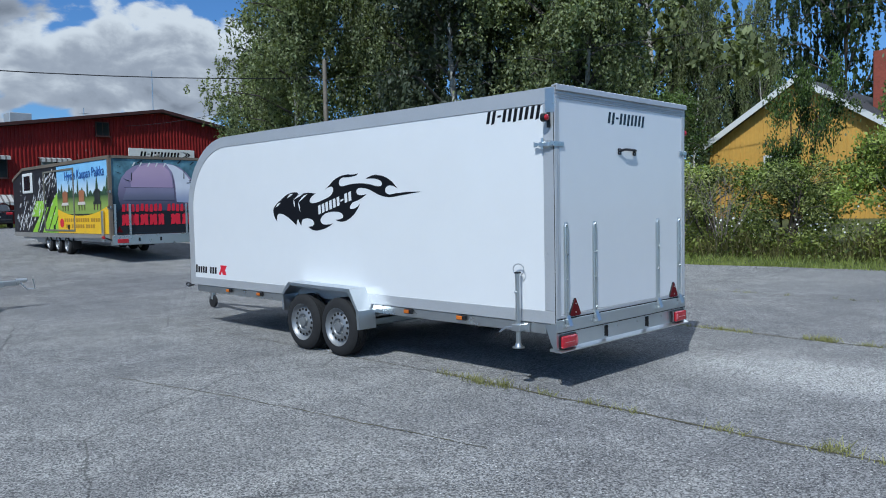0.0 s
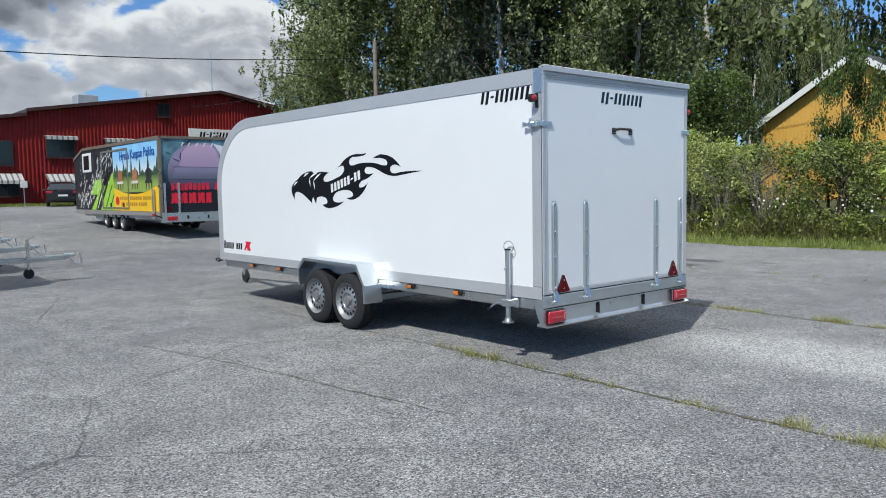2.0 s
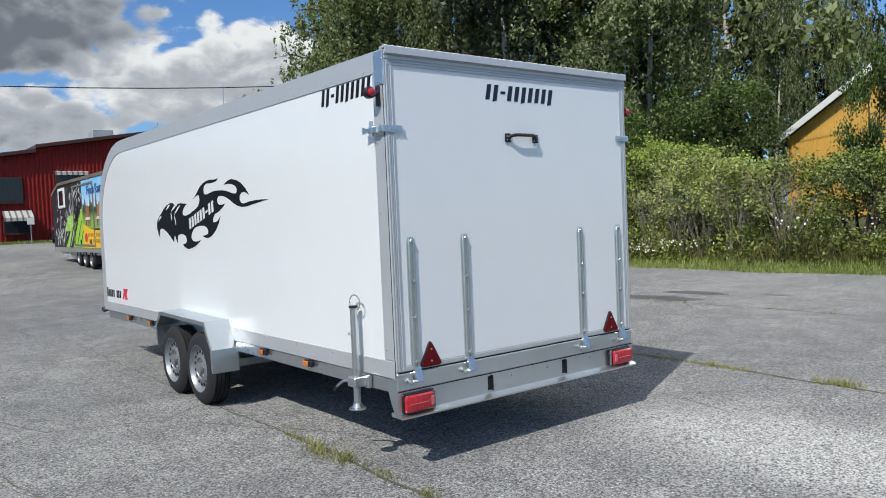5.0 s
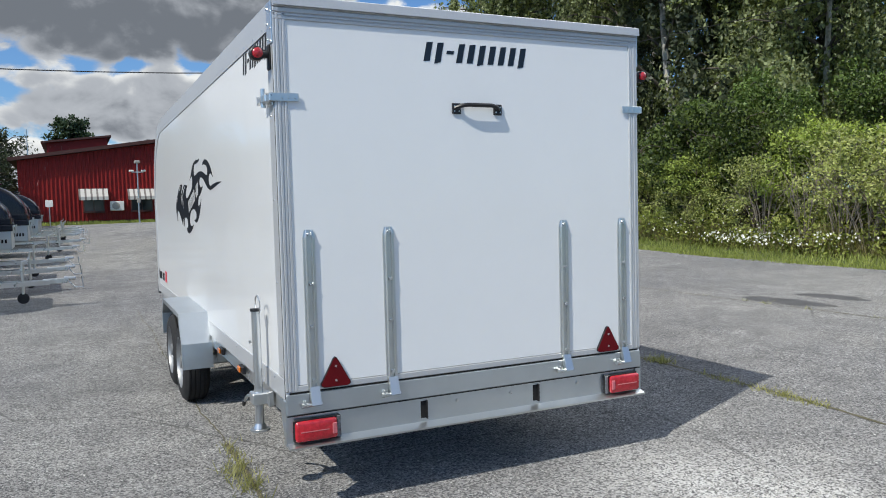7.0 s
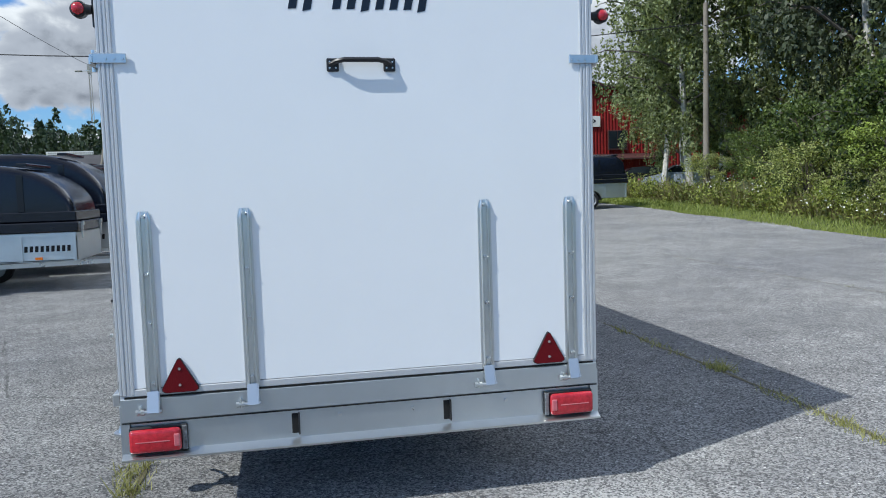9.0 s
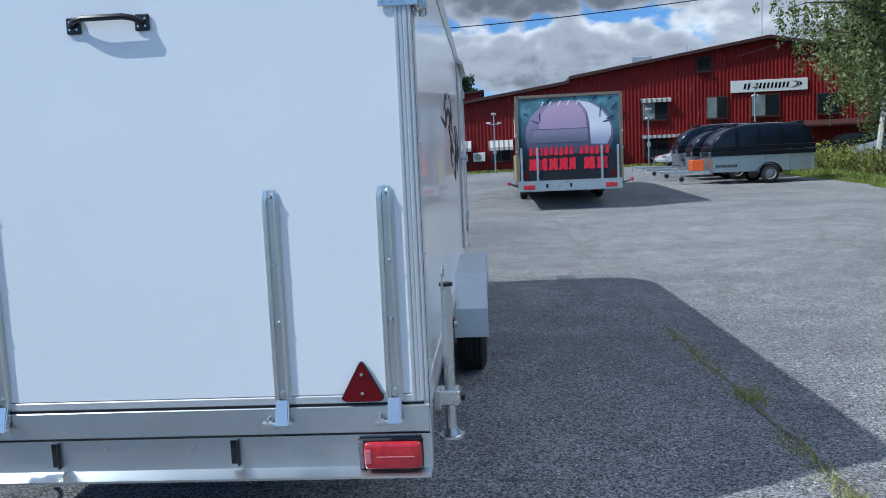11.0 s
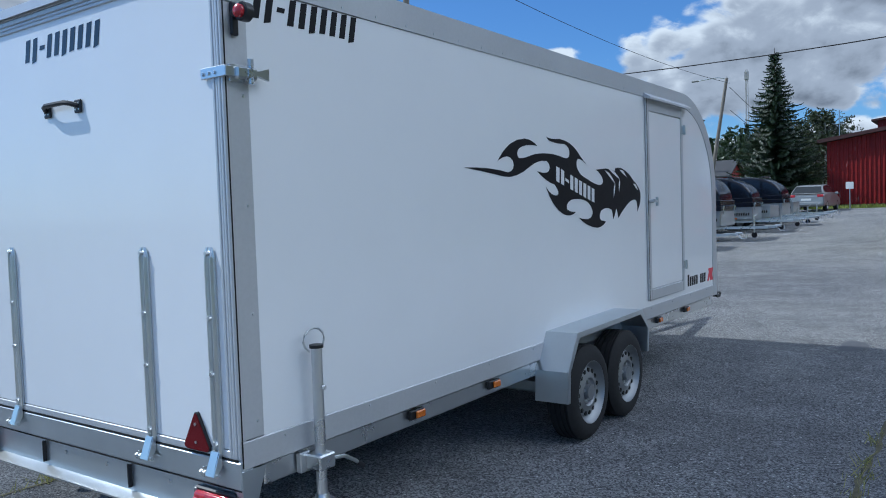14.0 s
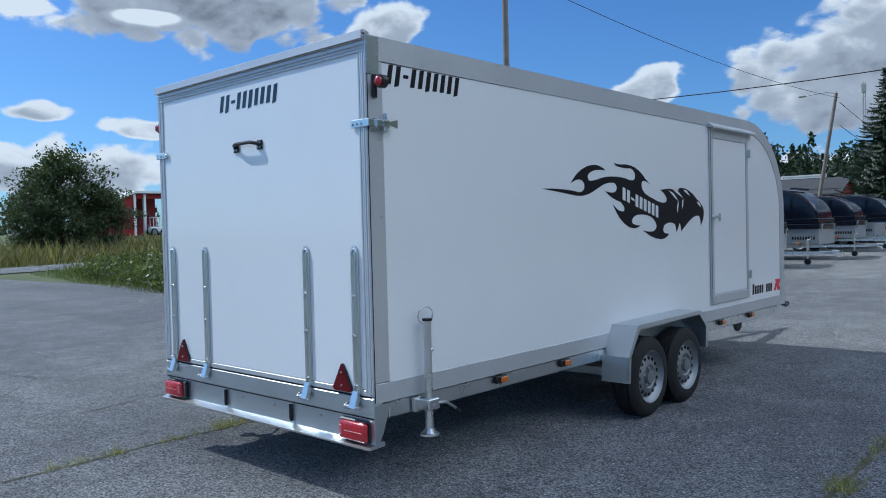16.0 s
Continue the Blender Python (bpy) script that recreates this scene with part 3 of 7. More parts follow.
def wheel(parent, x, y, z, s, r=0.30, w=0.19, label="black tyre on a silver steel rim", seg=20):
    """A tyre on a pressed steel rim with a ring of holes; s is the side that faces out."""
    hub = tagged(new("wheel"), label)
    hub.parent = parent
    hub.location = (x, y, z)
    prof = [(r * 0.66, -w / 2), (r * 0.80, -w / 2 - 0.004), (r * 0.93, -w * 0.44), (r, -w * 0.33), (r, w * 0.33), (r * 0.93, w * 0.44), (r * 0.80, w / 2 + 0.004), (r * 0.66, w / 2)]
    groove = []
    for k in (-0.26, -0.09, 0.09, 0.26):      # circumferential tread grooves
        groove += [(r, w * (k - 0.025)), (r - 0.008, w * (k - 0.018)), (r - 0.008, w * (k + 0.018)), (r, w * (k + 0.025))]
    prof = prof[:4] + groove + prof[4:]
    part("tyre", lathe(bmesh_new(), prof + prof[:1], (0, 0, 0), seg=seg, caps=False), M_TYRE, hub)
    f = s * w / 2
    prof = [(r * 0.69, -f * 0.9), (r * 0.69, f * 0.96), (r * 0.65, f * 1.0), (r * 0.61, f * 0.72), (r * 0.52, f * 0.55), (r * 0.50, f * 0.62), (r * 0.30, f * 0.80), (r * 0.26, f * 0.62), (r * 0.17, f * 0.62), (r * 0.16, f * 0.95), (r * 0.02, f * 0.98)]
    rim = part("rim", lathe(bmesh_new(), prof, (0, 0, 0), seg=seg), M_RIM, hub, "silver steel rim with round holes")
    if seg < 40:
        bm = bmesh_new()
        for k in range(15):
            a = 2 * math.pi * k / 15
            c = (r * 0.455 * math.cos(a), f * 0.685, r * 0.455 * math.sin(a))
            rod(bm, (c[0], c[1] - s * 0.012, c[2]), (c[0], c[1] + s * 0.003, c[2]), r * 0.048, seg=6)
        tagged(part("rim_holes", bm, M_HOLE, hub), kind="stuff")
        return hub
    hole = rod(bmesh_new(), (0, -0.012 * s, 0), (0, 0.003 * s, 0), r * 0.048, seg=10)
    hole = mesh_of("rim_hole", hole, M_HOLE)
    for k in range(15):
        a = 2 * math.pi * k / 15
        h = new("rim_hole", hole)
        h.parent, h.location = hub, (r * 0.455 * math.cos(a), f * 0.685, r * 0.455 * math.sin(a))
    bolt = mesh_of("wheel_bolt", rod(bmesh_new(), (0, 0, 0), (0, f * 0.18, 0), 0.011, seg=6), M_GALVB)
    for k in range(5):
        a = 2 * math.pi * k / 5 + 0.3
        h = new("wheel_bolt", bolt)
        h.parent, h.location = hub, (r * 0.22 * math.cos(a), f * 0.6, r * 0.22 * math.sin(a))
    return hub


def bars_word(parent, name, label, axis, u0, v0, w, h, face, thick, n=10, flip=1, mat=None):
    """A wordmark drawn as plain slanted bars: each mark is one bar with a cut corner, the third a dash."""
    root = tagged(new(name), label)
    root.parent = parent
    pitch = w / n
    for i in range(n):
        a, b, k = u0 + flip * pitch * i, pitch * 0.82, 0.16 * h
        if i == 2:
            q = [(0.05 * b, 0.42), (0.85 * b, 0.42), (0.9 * b, 0.60), (0.1 * b, 0.60)]
        else:
            drop = 0.10 if i % 4 == 1 else 0.0
            q = [(0.06 * b, -drop), (0.74 * b, 0.02 - drop * 0.4), (0.84 * b, 1.0), (0.16 * b, 0.97)]
        pts = [(a + flip * (x + k * z), v0 + z * h) for x, z in q]
        part("bar", prism(bmesh_new(), pts, axis, face, face + thick), mat or M_DECAL, root, smooth=False)
    return root


def ribbon(bm, p, w, face, thick, n=18, tip0=0.0, tip1=0.0):
    """A flame tongue: a Bezier spine with a swelling width, as a thin foil in the side's plane."""
    p = [Vector((q[0], q[1])) for q in p]
    left, right = [], []
    for i in range(n + 1):
        t = i / n
        c = p[0] * (1 - t) ** 3 + p[1] * 3 * t * (1 - t) ** 2 + p[2] * 3 * t * t * (1 - t) + p[3] * t ** 3
        d = ((p[1] - p[0]) * (1 - t) ** 2 + (p[2] - p[1]) * 2 * t * (1 - t) + (p[3] - p[2]) * t * t).normalized()
        k = w * max(0.0008 / w, math.sin(math.pi * (tip0 + (1 - tip0 - tip1) * t)) ** 1.1)
        nrm = Vector((-d.y, d.x)) * k / 2
        left.append(c + nrm)
        right.append(c - nrm)
    band(bm, left, right, "y", face, face + thick)


def flame_decal(parent, s):
    """A black flame decal with a swept head, and pale marks in it."""
    f, t = s * 1.0645, s * 0.0012
    up = 0.035 if s > 0 else 0.0
    X = lambda pts: [(-u, v + up) for u, v in pts]
    crest = [(1.54, 1.664), (1.80, 1.675), (1.99, 1.648), (2.08, 1.66), (2.05, 1.715), (2.00, 1.765), (1.878, 1.709), (2.00, 1.84), (2.196, 1.851), (2.28, 1.85), (2.351, 1.815), (2.20, 1.825), (2.125, 1.79), (2.08, 1.76), (2.118, 1.735), (2.17, 1.73), (2.261, 1.754), (2.36, 1.775), (2.472, 1.775), (2.58, 1.778), (2.70, 1.757), (2.79, 1.745), (2.79, 1.79), (2.79, 1.83), (2.72, 1.846), (2.62, 1.84), (2.55, 1.85), (2.49, 1.85), (2.469, 1.878), (2.52, 1.862), (2.643, 1.874), (2.80, 1.87), (2.90, 1.81), (2.97, 1.76), (3.04, 1.728), (2.95, 1.765), (2.905, 1.755), (2.86, 1.71), (2.94, 1.66), (3.0, 1.635), (3.067, 1.622), (3.15, 1.595)]
    head = [(3.24, 1.588), (3.33, 1.585), (3.315, 1.625), (3.29, 1.665), (3.20, 1.692), (3.30, 1.70), (3.36, 1.705), (3.48, 1.70), (3.53, 1.688), (3.53, 1.70), (3.55, 1.712), (3.60, 1.72), (3.667, 1.712), (3.80, 1.69), (3.886, 1.629), (3.99, 1.59), (4.03, 1.54), (4.06, 1.47), (3.964, 1.389), (3.975, 1.46), (3.93, 1.478), (3.86, 1.485), (3.786, 1.455), (3.68, 1.41), (3.579, 1.346), (3.575, 1.39), (3.545, 1.42), (3.52, 1.37), (3.486, 1.341), (3.48, 1.385), (3.46, 1.41), (3.36, 1.44)]
    belly = [(3.27, 1.405), (3.22, 1.36), (3.27, 1.338), (3.31, 1.335), (3.349, 1.328), (3.30, 1.29), (3.202, 1.288), (3.03, 1.30), (2.907, 1.367), (3.02, 1.345), (3.09, 1.36), (3.15, 1.385), (3.12, 1.42), (3.08, 1.47), (3.0, 1.482), (2.90, 1.50), (2.79, 1.485), (2.71, 1.46), (2.735, 1.425), (2.78, 1.405), (2.864, 1.405), (2.78, 1.37), (2.68, 1.395), (2.53, 1.44), (2.449, 1.566), (2.52, 1.51), (2.60, 1.515), (2.645, 1.53), (2.565, 1.585), (2.45, 1.60), (2.339, 1.663), (2.44, 1.645), (2.49, 1.665), (2.53, 1.70), (2.47, 1.728), (2.36, 1.735), (2.25, 1.688), (2.08, 1.61), (1.943, 1.624), (1.75, 1.645)]
    path = crest + head + belly               # corner, bend, corner, bend ...
    pts = []
    for k in range(0, len(path), 2):
        a, b, c = (Vector(path[(k + q) % len(path)]) for q in range(3))
        pts += [a * (1 - w) ** 2 + b * 2 * w * (1 - w) + c * w * w for w in (0.0, 0.25, 0.5, 0.75)]
    bm = prism(bmesh_new(), X(pts), "y", f, f + t)
    decal = part("flame_decal", bm, M_DECAL, parent, "black flame-shaped foil decal", smooth=False)
    g = f + s * 0.0022
    for i in range(9):                        # pale bars along the neck
        u, v = 2.585 + 0.066 * i, 1.652 - 0.0165 * i
        if i == 2:
            q = [(u, v - 0.01), (u + 0.05, v - 0.026), (u + 0.05, v - 0.008), (u, v + 0.008)]
        else:
            q = [(u, v - 0.045), (u + 0.044, v - 0.057), (u + 0.050, v + 0.036), (u + 0.006, v + 0.048)]
        part("pale_bar", prism(bmesh_new(), X(q), "y", g, g + s * 0.0008), M_WHITE, decal, "white bar in the black decal", smooth=False)
    for a, b in (((3.35, 1.69), (3.53, 1.60)), ((3.53, 1.60), (3.50, 1.50)), ((3.42, 1.70), (3.62, 1.63)), ((3.62, 1.63), (3.60, 1.54)), ((3.62, 1.70), (3.75, 1.65)), ((3.88, 1.60), (3.98, 1.55))):
        bm = bmesh_new()
        ribbon(bm, X([a, (a[0] * 0.6 + b[0] * 0.4, a[1] * 0.6 + b[1] * 0.4 + 0.012), (a[0] * 0.4 + b[0] * 0.6, a[1] * 0.4 + b[1] * 0.6 + 0.012), b]), 0.022, g, s * 0.0008)
        part("pale_streak", bm, M_WHITE, decal, "white streak in the black decal", smooth=False)


def marker(parent, x, s, z=0.52):
    bm = box(bmesh_new(), x - 0.055, x + 0.055, s * 1.06, s * 1.083, z - 0.022, z + 0.022, 0.004)
    m = part("side_marker", bm, M_BLACK, parent, "small amber side marker lamp")
    part("lens", box(bmesh_new(), x - 0.047, x + 0.022, s * 1.083, s * 1.096, z - 0.018, z + 0.018, 0.005), M_AMBER, m, "amber lens")


def fender(parent, s):
    top = [(-2.25, 0.315), (-2.265, 0.50), (-2.40, 0.715), (-3.47, 0.728), (-3.60, 0.585), (-3.585, 0.41)]
    ins = [(x + (-0.018 if x > -2.9 else 0.018), z - (0.018 if z > 0.6 else 0.0)) for x, z in top]
    bm = band(bmesh_new(), top, ins, "y", s * 1.056, s * 1.268)
    lip = [(x + (-0.032 if x > -2.9 else 0.032), z - (0.032 if z > 0.6 else 0.0)) for x, z in top]
    band(bm, top, lip, "y", s * 1.269, s * 1.276)
    part("mudguard", bm, M_GALV, parent, "angular galvanized mudguard over two wheels", smooth=False)


def jack(parent, s):
    x, y = -0.35, s * 1.125
    j = part("support_leg", rod(bmesh_new(), (x, y, 0.36), (x, y, 0.955), 0.022, seg=20), M_GALVB, parent, "zinc-plated prop stand clamped to the side")
    part("cap", rod(bmesh_new(), (x, y, 0.955), (x, y, 0.968), 0.028, seg=20), M_BLACK, j)
    bm = rod(bmesh_new(), (x, y, 0.335), (x, y, 0.345), 0.052, seg=24)
    rod(bm, (x, y, 0.346), (x, y, 0.372), 0.036, 0.026, seg=20)
    part("foot_plate", bm, M_GALVB, j)
    pts = [(x - 0.058 * math.cos(a), y - s * 0.012, 0.985 + 0.048 * math.sin(a)) for a in (math.radians(-62 + 30.4 * k) for k in range(11))]
    part("loop_handle", bent(bmesh_new(), pts, 0.0045), M_GALVB, j, "wire loop grip")
    bm = box(bmesh_new(), x - 0.045, x + 0.045, s * 1.068, s * 1.165, 0.475, 0.535, 0.006)
    box(bm, x + 0.02, x + 0.075, s * 1.062, s * 1.09, 0.465, 0.545, 0.004)
    part("clamp", bm, M_GALVB, j)
    part("clamp_lever", bent(bmesh_new(), [(x - 0.04, y + s * 0.02, 0.505), (x - 0.10, y + s * 0.035, 0.50), (x - 0.15, y + s * 0.04, 0.47), (x - 0.185, y + s * 0.04, 0.445)], 0.008), M_GALVB, j)
    part("lever_tip", rod(bmesh_new(), (x - 0.17, y + s * 0.04, 0.456), (x - 0.205, y + s * 0.04, 0.43), 0.011), M_BLACK, j)
    part("bolt", rod(bmesh_new(), (x, y + s * 0.028, 0.80), (x, y + s * 0.04, 0.80), 0.009, seg=6), M_GALVB, j)


def corner_fittings(parent, s):
    """Latch, tail lamp on a rubber arm, and a tie hook at the nose."""
    bm = box(bmesh_new(), -0.13, -0.02, s * 1.070, s * 1.078, 1.965, 2.03, 0.003)
    box(bm, -0.13, -0.03, s * 1.078, s * 1.11, 1.975, 2.020, 0.008)
    rod(bm, (-0.10, s * 1.10, 1.96), (-0.10, s * 1.10, 2.05), 0.012, seg=10)
    prism(bm, [(-0.175, 1.978), (-0.12, 1.99), (-0.08, 1.985), (-0.08, 2.012), (-0.12, 2.006), (-0.175, 2.022)], "y", s * 1.10, s * 1.115)
    latch = part("latch", bm, M_GALVB, parent, "zinc over-centre door latch")
    bm = box(bmesh_new(), 0.003, 0.010, s * 1.09, s * 0.955, 1.98, 2.02, 0.002)
    box(bm, -0.04, 0.012, s * 1.082, s * 1.096, 1.98, 2.018, 0.003)
    strike = part("strike_plate", bm, M_GALVB, latch)
    for k in range(3):
        part("bolt", rod(bmesh_new(), (0.010, s * (0.97 + 0.032 * k), 1.998), (0.016, s * (0.97 + 0.032 * k), 1.998), 0.007, seg=6), M_GALV, latch)
    arm = part("lamp_arm", box(bmesh_new(), -0.07, -0.035, s * 1.07, s * 1.085, 2.13, 2.25, 0.006), M_BLACK, parent, "black rubber marker lamp arm")
    part("rubber_neck", rod(bmesh_new(), (-0.05, s * 1.085, 2.205), (-0.05, s * 1.13, 2.205), 0.018, 0.026), M_BLACK, arm)
    part("lamp_housing", lathe(bmesh_new(), [(0.028, -0.022), (0.034, -0.018), (0.034, 0.014), (0.029, 0.018)], (-0.05, s * 1.135, 2.205), "x", 20), M_BLACK, arm)
    part("red_lamp", lathe(bmesh_new(), [(0.024, 0.0), (0.024, 0.012), (0.015, 0.02), (0.001, 0.022)], (-0.032, s * 1.135, 2.205), "x", 20), M_REDLENS, arm, "round red marker lamp")
    hook = part("tie_hook", box(bmesh_new(), -TL + 0.02, -TL - 0.06, s * 1.03, s * 1.07, 0.525, 0.545, 0.003), M_BLACK, parent, "black tie-down hook at the nose")
    ring = [(-TL - 0.10 + 0.07 * math.cos(a), s * 1.05, 0.535 + 0.022 * math.sin(a)) for a in (2 * math.pi * k / 14 for k in range(15))]
    part("ring", bent(bmesh_new(), ring, 0.010), M_BLACK, hook)


def box_trailer():
    t = thing("box_trailer", "long white enclosed trailer with grey edges on asphalt", "trailer")
    t.location = (-3.70, 6.09, 0.0)
    for s in (-1, 1):
        top, inn = outline(0.0), outline(0.125)
        side = [(-0.116, 0.655)] + [(-0.116, TOP - 0.13)] + outline(0.125)[1:-1] + [(-TL + 0.125, 0.655)]
        part("side_panel", prism(bmesh_new(), side, "y", s * 1.030, s * 1.064), M_WHITE, t, "smooth white side panel", smooth=False)
        rail = part("edge_rail", band(bmesh_new(), top, inn[:1] + inn[1:], "y", s * 1.02, s * 1.070), M_PROFILE, t, "grey aluminium edge rail over the round nose")
        bm = bmesh_new()
        for k in range(22):                   # rivets along the upper rail
            rod(bm, (-0.2 - 0.22 * k, s * 1.069, TOP - 0.105), (-0.2 - 0.22 * k, s * 1.0725, TOP - 0.105), 0.005, seg=6)
        tagged(part("rivets", bm, M_GALV, rail), kind="stuff")
        lower = part("lower_rail", box(bmesh_new(), -0.004, -TL + 0.02, s * 1.02, s * 1.0695, 0.552, 0.655, 0.003), M_PROFILE, t, "grey aluminium lower rail")
        post = part("corner_post", box(bmesh_new(), -0.117, 0.0, s * 1.02, s * 1.0695, 0.658, TOP - 0.126, 0.004), M_PROFILE, t, "grey aluminium rear corner post")
        part("post_groove", box(bmesh_new(), -0.012, -0.006, s * 1.066, s * 1.0705, 0.56, TOP - 0.13), M_HOLE, post)
        part("top_bracket", box(bmesh_new(), -0.09, 0.002, s * 1.067, s * 1.0745, TOP - 0.20, TOP - 0.005, 0.002), M_GALV, post, "riveted corner bracket")
        screw = mesh_of("screw", rod(bmesh_new(), (0, 0, 0), (0, s * 0.004, 0), 0.006, 0.0045, seg=8), M_GALVB)
        for x, z in ((-0.078, TOP - 0.03), (-0.012, TOP - 0.05), (-0.078, TOP - 0.10), (-0.012, TOP - 0.13), (-0.078, TOP - 0.17), (-0.03, TOP - 0.185)):
            q = new("screw", screw)
            q.parent, q.location = post, (x, s * 1.0745, z)
        for k in range(5):
            q = new("screw", screw)
            q.parent, q.location = post, (-0.085, s * 1.0695, 0.72 + 0.40 * k)
        for k in range(12):
            q = new("screw", screw)
            q.parent, q.location = lower, (-0.22 - 0.5 * k, s * 1.0695, 0.635)
        bm = box(bmesh_new(), -0.12, -TL + 0.15, s * 0.98, s * 1.055, 0.462, 0.550, 0.006)
        part("chassis_beam", bm, M_GALVB, t, "galvanized chassis beam")
        prism_pts = [(0.0, 0.335), (-0.02, 0.335), (-0.06, 0.40), (-0.115, 0.548), (0.0, 0.548)]
        part("bumper_end", prism(bmesh_new(), prism_pts, "y", s * 1.035, s * 1.0725), M_GALV, t, smooth=False)
        bars_word(t, "wordmark", "black slanted wordmark bars", "y", -0.725 if s < 0 else -0.145, 2.215, 0.59, 0.105, s * 1.0645, s * 0.0012, flip=1 if s < 0 else -1)
        u0 = -TL + 0.14 if s < 0 else -5.16
        fl = 1 if s < 0 else -1
        for k in range(9):
            if k == 5:
                continue
            a = u0 + fl * 0.062 * k
            h = 0.105 if k == 0 else 0.085
            bm = prism(bmesh_new(), [(a, 0.715), (a + fl * 0.044, 0.715), (a + fl * 0.052, 0.715 + h), (a + fl * 0.008, 0.715 + h)], "y", s * 1.0645, s * 1.0657)
            part("model_mark", bm, M_DECAL, t, "black bar of a model mark", smooth=False)
        a = u0 + fl * 0.60
        bm = prism(bmesh_new(), [(a, 0.71), (a + fl * 0.05, 0.71), (a + fl * 0.085, 0.76), (a + fl * 0.10, 0.71), (a + fl * 0.19, 0.71), (a + fl * 0.16, 0.77), (a + fl * 0.21, 0.83), (a + fl * 0.04, 0.83), (a + fl * 0.06, 0.80)], "y", s * 1.0645, s * 1.0657)
        part("red_badge", bm, M_RED, t, "red emblem shape", smooth=False)
        flame_decal(t, s)
        fender(t, s)
        for x in (-2.64, -3.26):
            wheel(t, x, s * 1.158, 0.305, s, seg=48)
        for x in (-1.05, -1.75, -4.37, -5.08):
            marker(t, x, s)
        jack(t, s)
        corner_fittings(t, s)
    # roof sheet over the top and down the nose
    o, i = outline(0.012), outline(0.035)
    part("roof_and_nose", band(bmesh_new(), o, i, "y", -1.03, 1.03), M_WHITE, t, "white sheet roof that curves down to the nose")
    part("floor", box(bmesh_new(), -0.03, -TL + 0.05, -1.02, 1.02, 0.548, 0.60), M_BLACK, t, "dark underside floor")
    for x in (-0.9, -1.7, -4.0, -4.8, -5.6):
        part("cross_beam", box(bmesh_new(), x - 0.03, x + 0.03, -0.98, 0.98, 0.468, 0.546), M_GALV, t, "galvanized cross beam")
    for x in (-2.64, -3.26):
        bm = box(bmesh_new(), x - 0.04, x + 0.04, -1.06, 1.06, 0.27, 0.35, 0.01)
        box(bm, x - 0.10, x + 0.10, -0.98, -0.93, 0.30, 0.50)
        box(bm, x - 0.10, x + 0.10, 0.93, 0.98, 0.30, 0.50)
        part("axle", bm, M_GALV, t, "galvanized axle")
    bm = bmesh_new()
    for s in (-1, 1):
        prism(bm, [(-3.9, s * 0.62), (-3.9, s * 0.55), (-7.65, s * 0.02), (-7.65, s * 0.09)], "z", 0.37, 0.44)
    box(bm, -7.5, -7.9, -0.04, 0.04, 0.38, 0.46, 0.01)
    rod(bm, (-7.85, 0, 0.42), (-8.05, 0, 0.42), 0.045, 0.035)
    part("drawbar", bm, M_GALV, t, "galvanized drawbar with a coupling")
    bm = rod(bmesh_new(), (-7.45, 0.0, 0.25), (-7.45, 0.0, 0.62), 0.025)
    box(bm, -7.48, -7.42, -0.035, 0.035, 0.14, 0.26, 0.006)
    jw = part("jockey_wheel", bm, M_GALVB, t, "jockey wheel under the drawbar")
    part("tyre", lathe(bmesh_new(), [(0.04, -0.025), (0.095, -0.022), (0.105, 0), (0.095, 0.022), (0.04, 0.025)], (-7.45, 0, 0.115), "y", 20), M_TYRE, jw)
    # rear wall: a ramp door in a stepped frame
    door = part("ramp_door", box(bmesh_new(), -0.03, -0.004, -1.010, 1.010, 0.622, 2.364, 0.002), M_WHITE, t, "smooth white rear ramp door")
    for s in (-1, 1):
        for y0, y1, x1 in ((1.008, 1.0665, -0.001), (1.009, 1.022, 0.003), (1.024, 1.038, 0.002), (1.040, 1.054, 0.0045), (1.056, 1.068, 0.003)):
            part("frame_profile", box(bmesh_new(), -0.03, x1, s * y0, s * y1, 0.596, 2.395, 0.0025), M_PROFILE, t)
    for z0, z1, x1 in ((2.363, 2.445, -0.001), (2.362, 2.378, 0.004), (2.380, 2.394, 0.003), (2.396, 2.418, 0.006), (2.420, 2.446, 0.009)):
        part("header_profile", box(bmesh_new(), -0.03, x1, -1.066, 1.066, z0, z1, 0.003), M_PROFILE, t)
    lip = [(-0.03, TOP + 0.003), (-0.03, TOP + 0.012), (0.012, TOP + 0.022), (0.025, TOP + 0.016), (0.028, TOP - 0.026), (0.022, TOP - 0.026), (0.018, TOP + 0.006)]
    part("rain_lip", prism(bmesh_new(), lip, "y", -1.069, 1.069), M_PROFILE, t, "grey rain lip along the roof end", smooth=False)
    part("sill_profile", box(bmesh_new(), -0.03, 0.001, -1.045, 1.045, 0.590, 0.620, 0.003), M_PROFILE, t)
    part("sill_gap", box(bmesh_new(), -0.03, 0.0025, -1.05, 1.05, 0.5835, 0.5895), M_HOLE, t, "dark slot under the ramp")
    bumper = part("bumper", box(bmesh_new(), -0.06, 0.004, -1.068, 1.068, 0.478, 0.583, 0.005), M_GALV, t, "galvanized rear bumper with two slots")
    part("lower_plate", box(bmesh_new(), -0.06, -0.012, -1.034, 1.034, 0.345, 0.4765, 0.003), M_GALV, bumper)
    part("seam", box(bmesh_new(), -0.012, 0.0045, -1.066, 1.066, 0.4745, 0.4785), M_HOLE, bumper, "dark seam under the bumper")
    flange = [(-0.07, 0.326), (0.040, 0.322), (0.042, 0.331), (-0.012, 0.350), (-0.07, 0.350)]
    part("flange", prism(bmesh_new(), flange, "y", -1.068, 1.068), M_ZINCBAR, bumper, smooth=False)
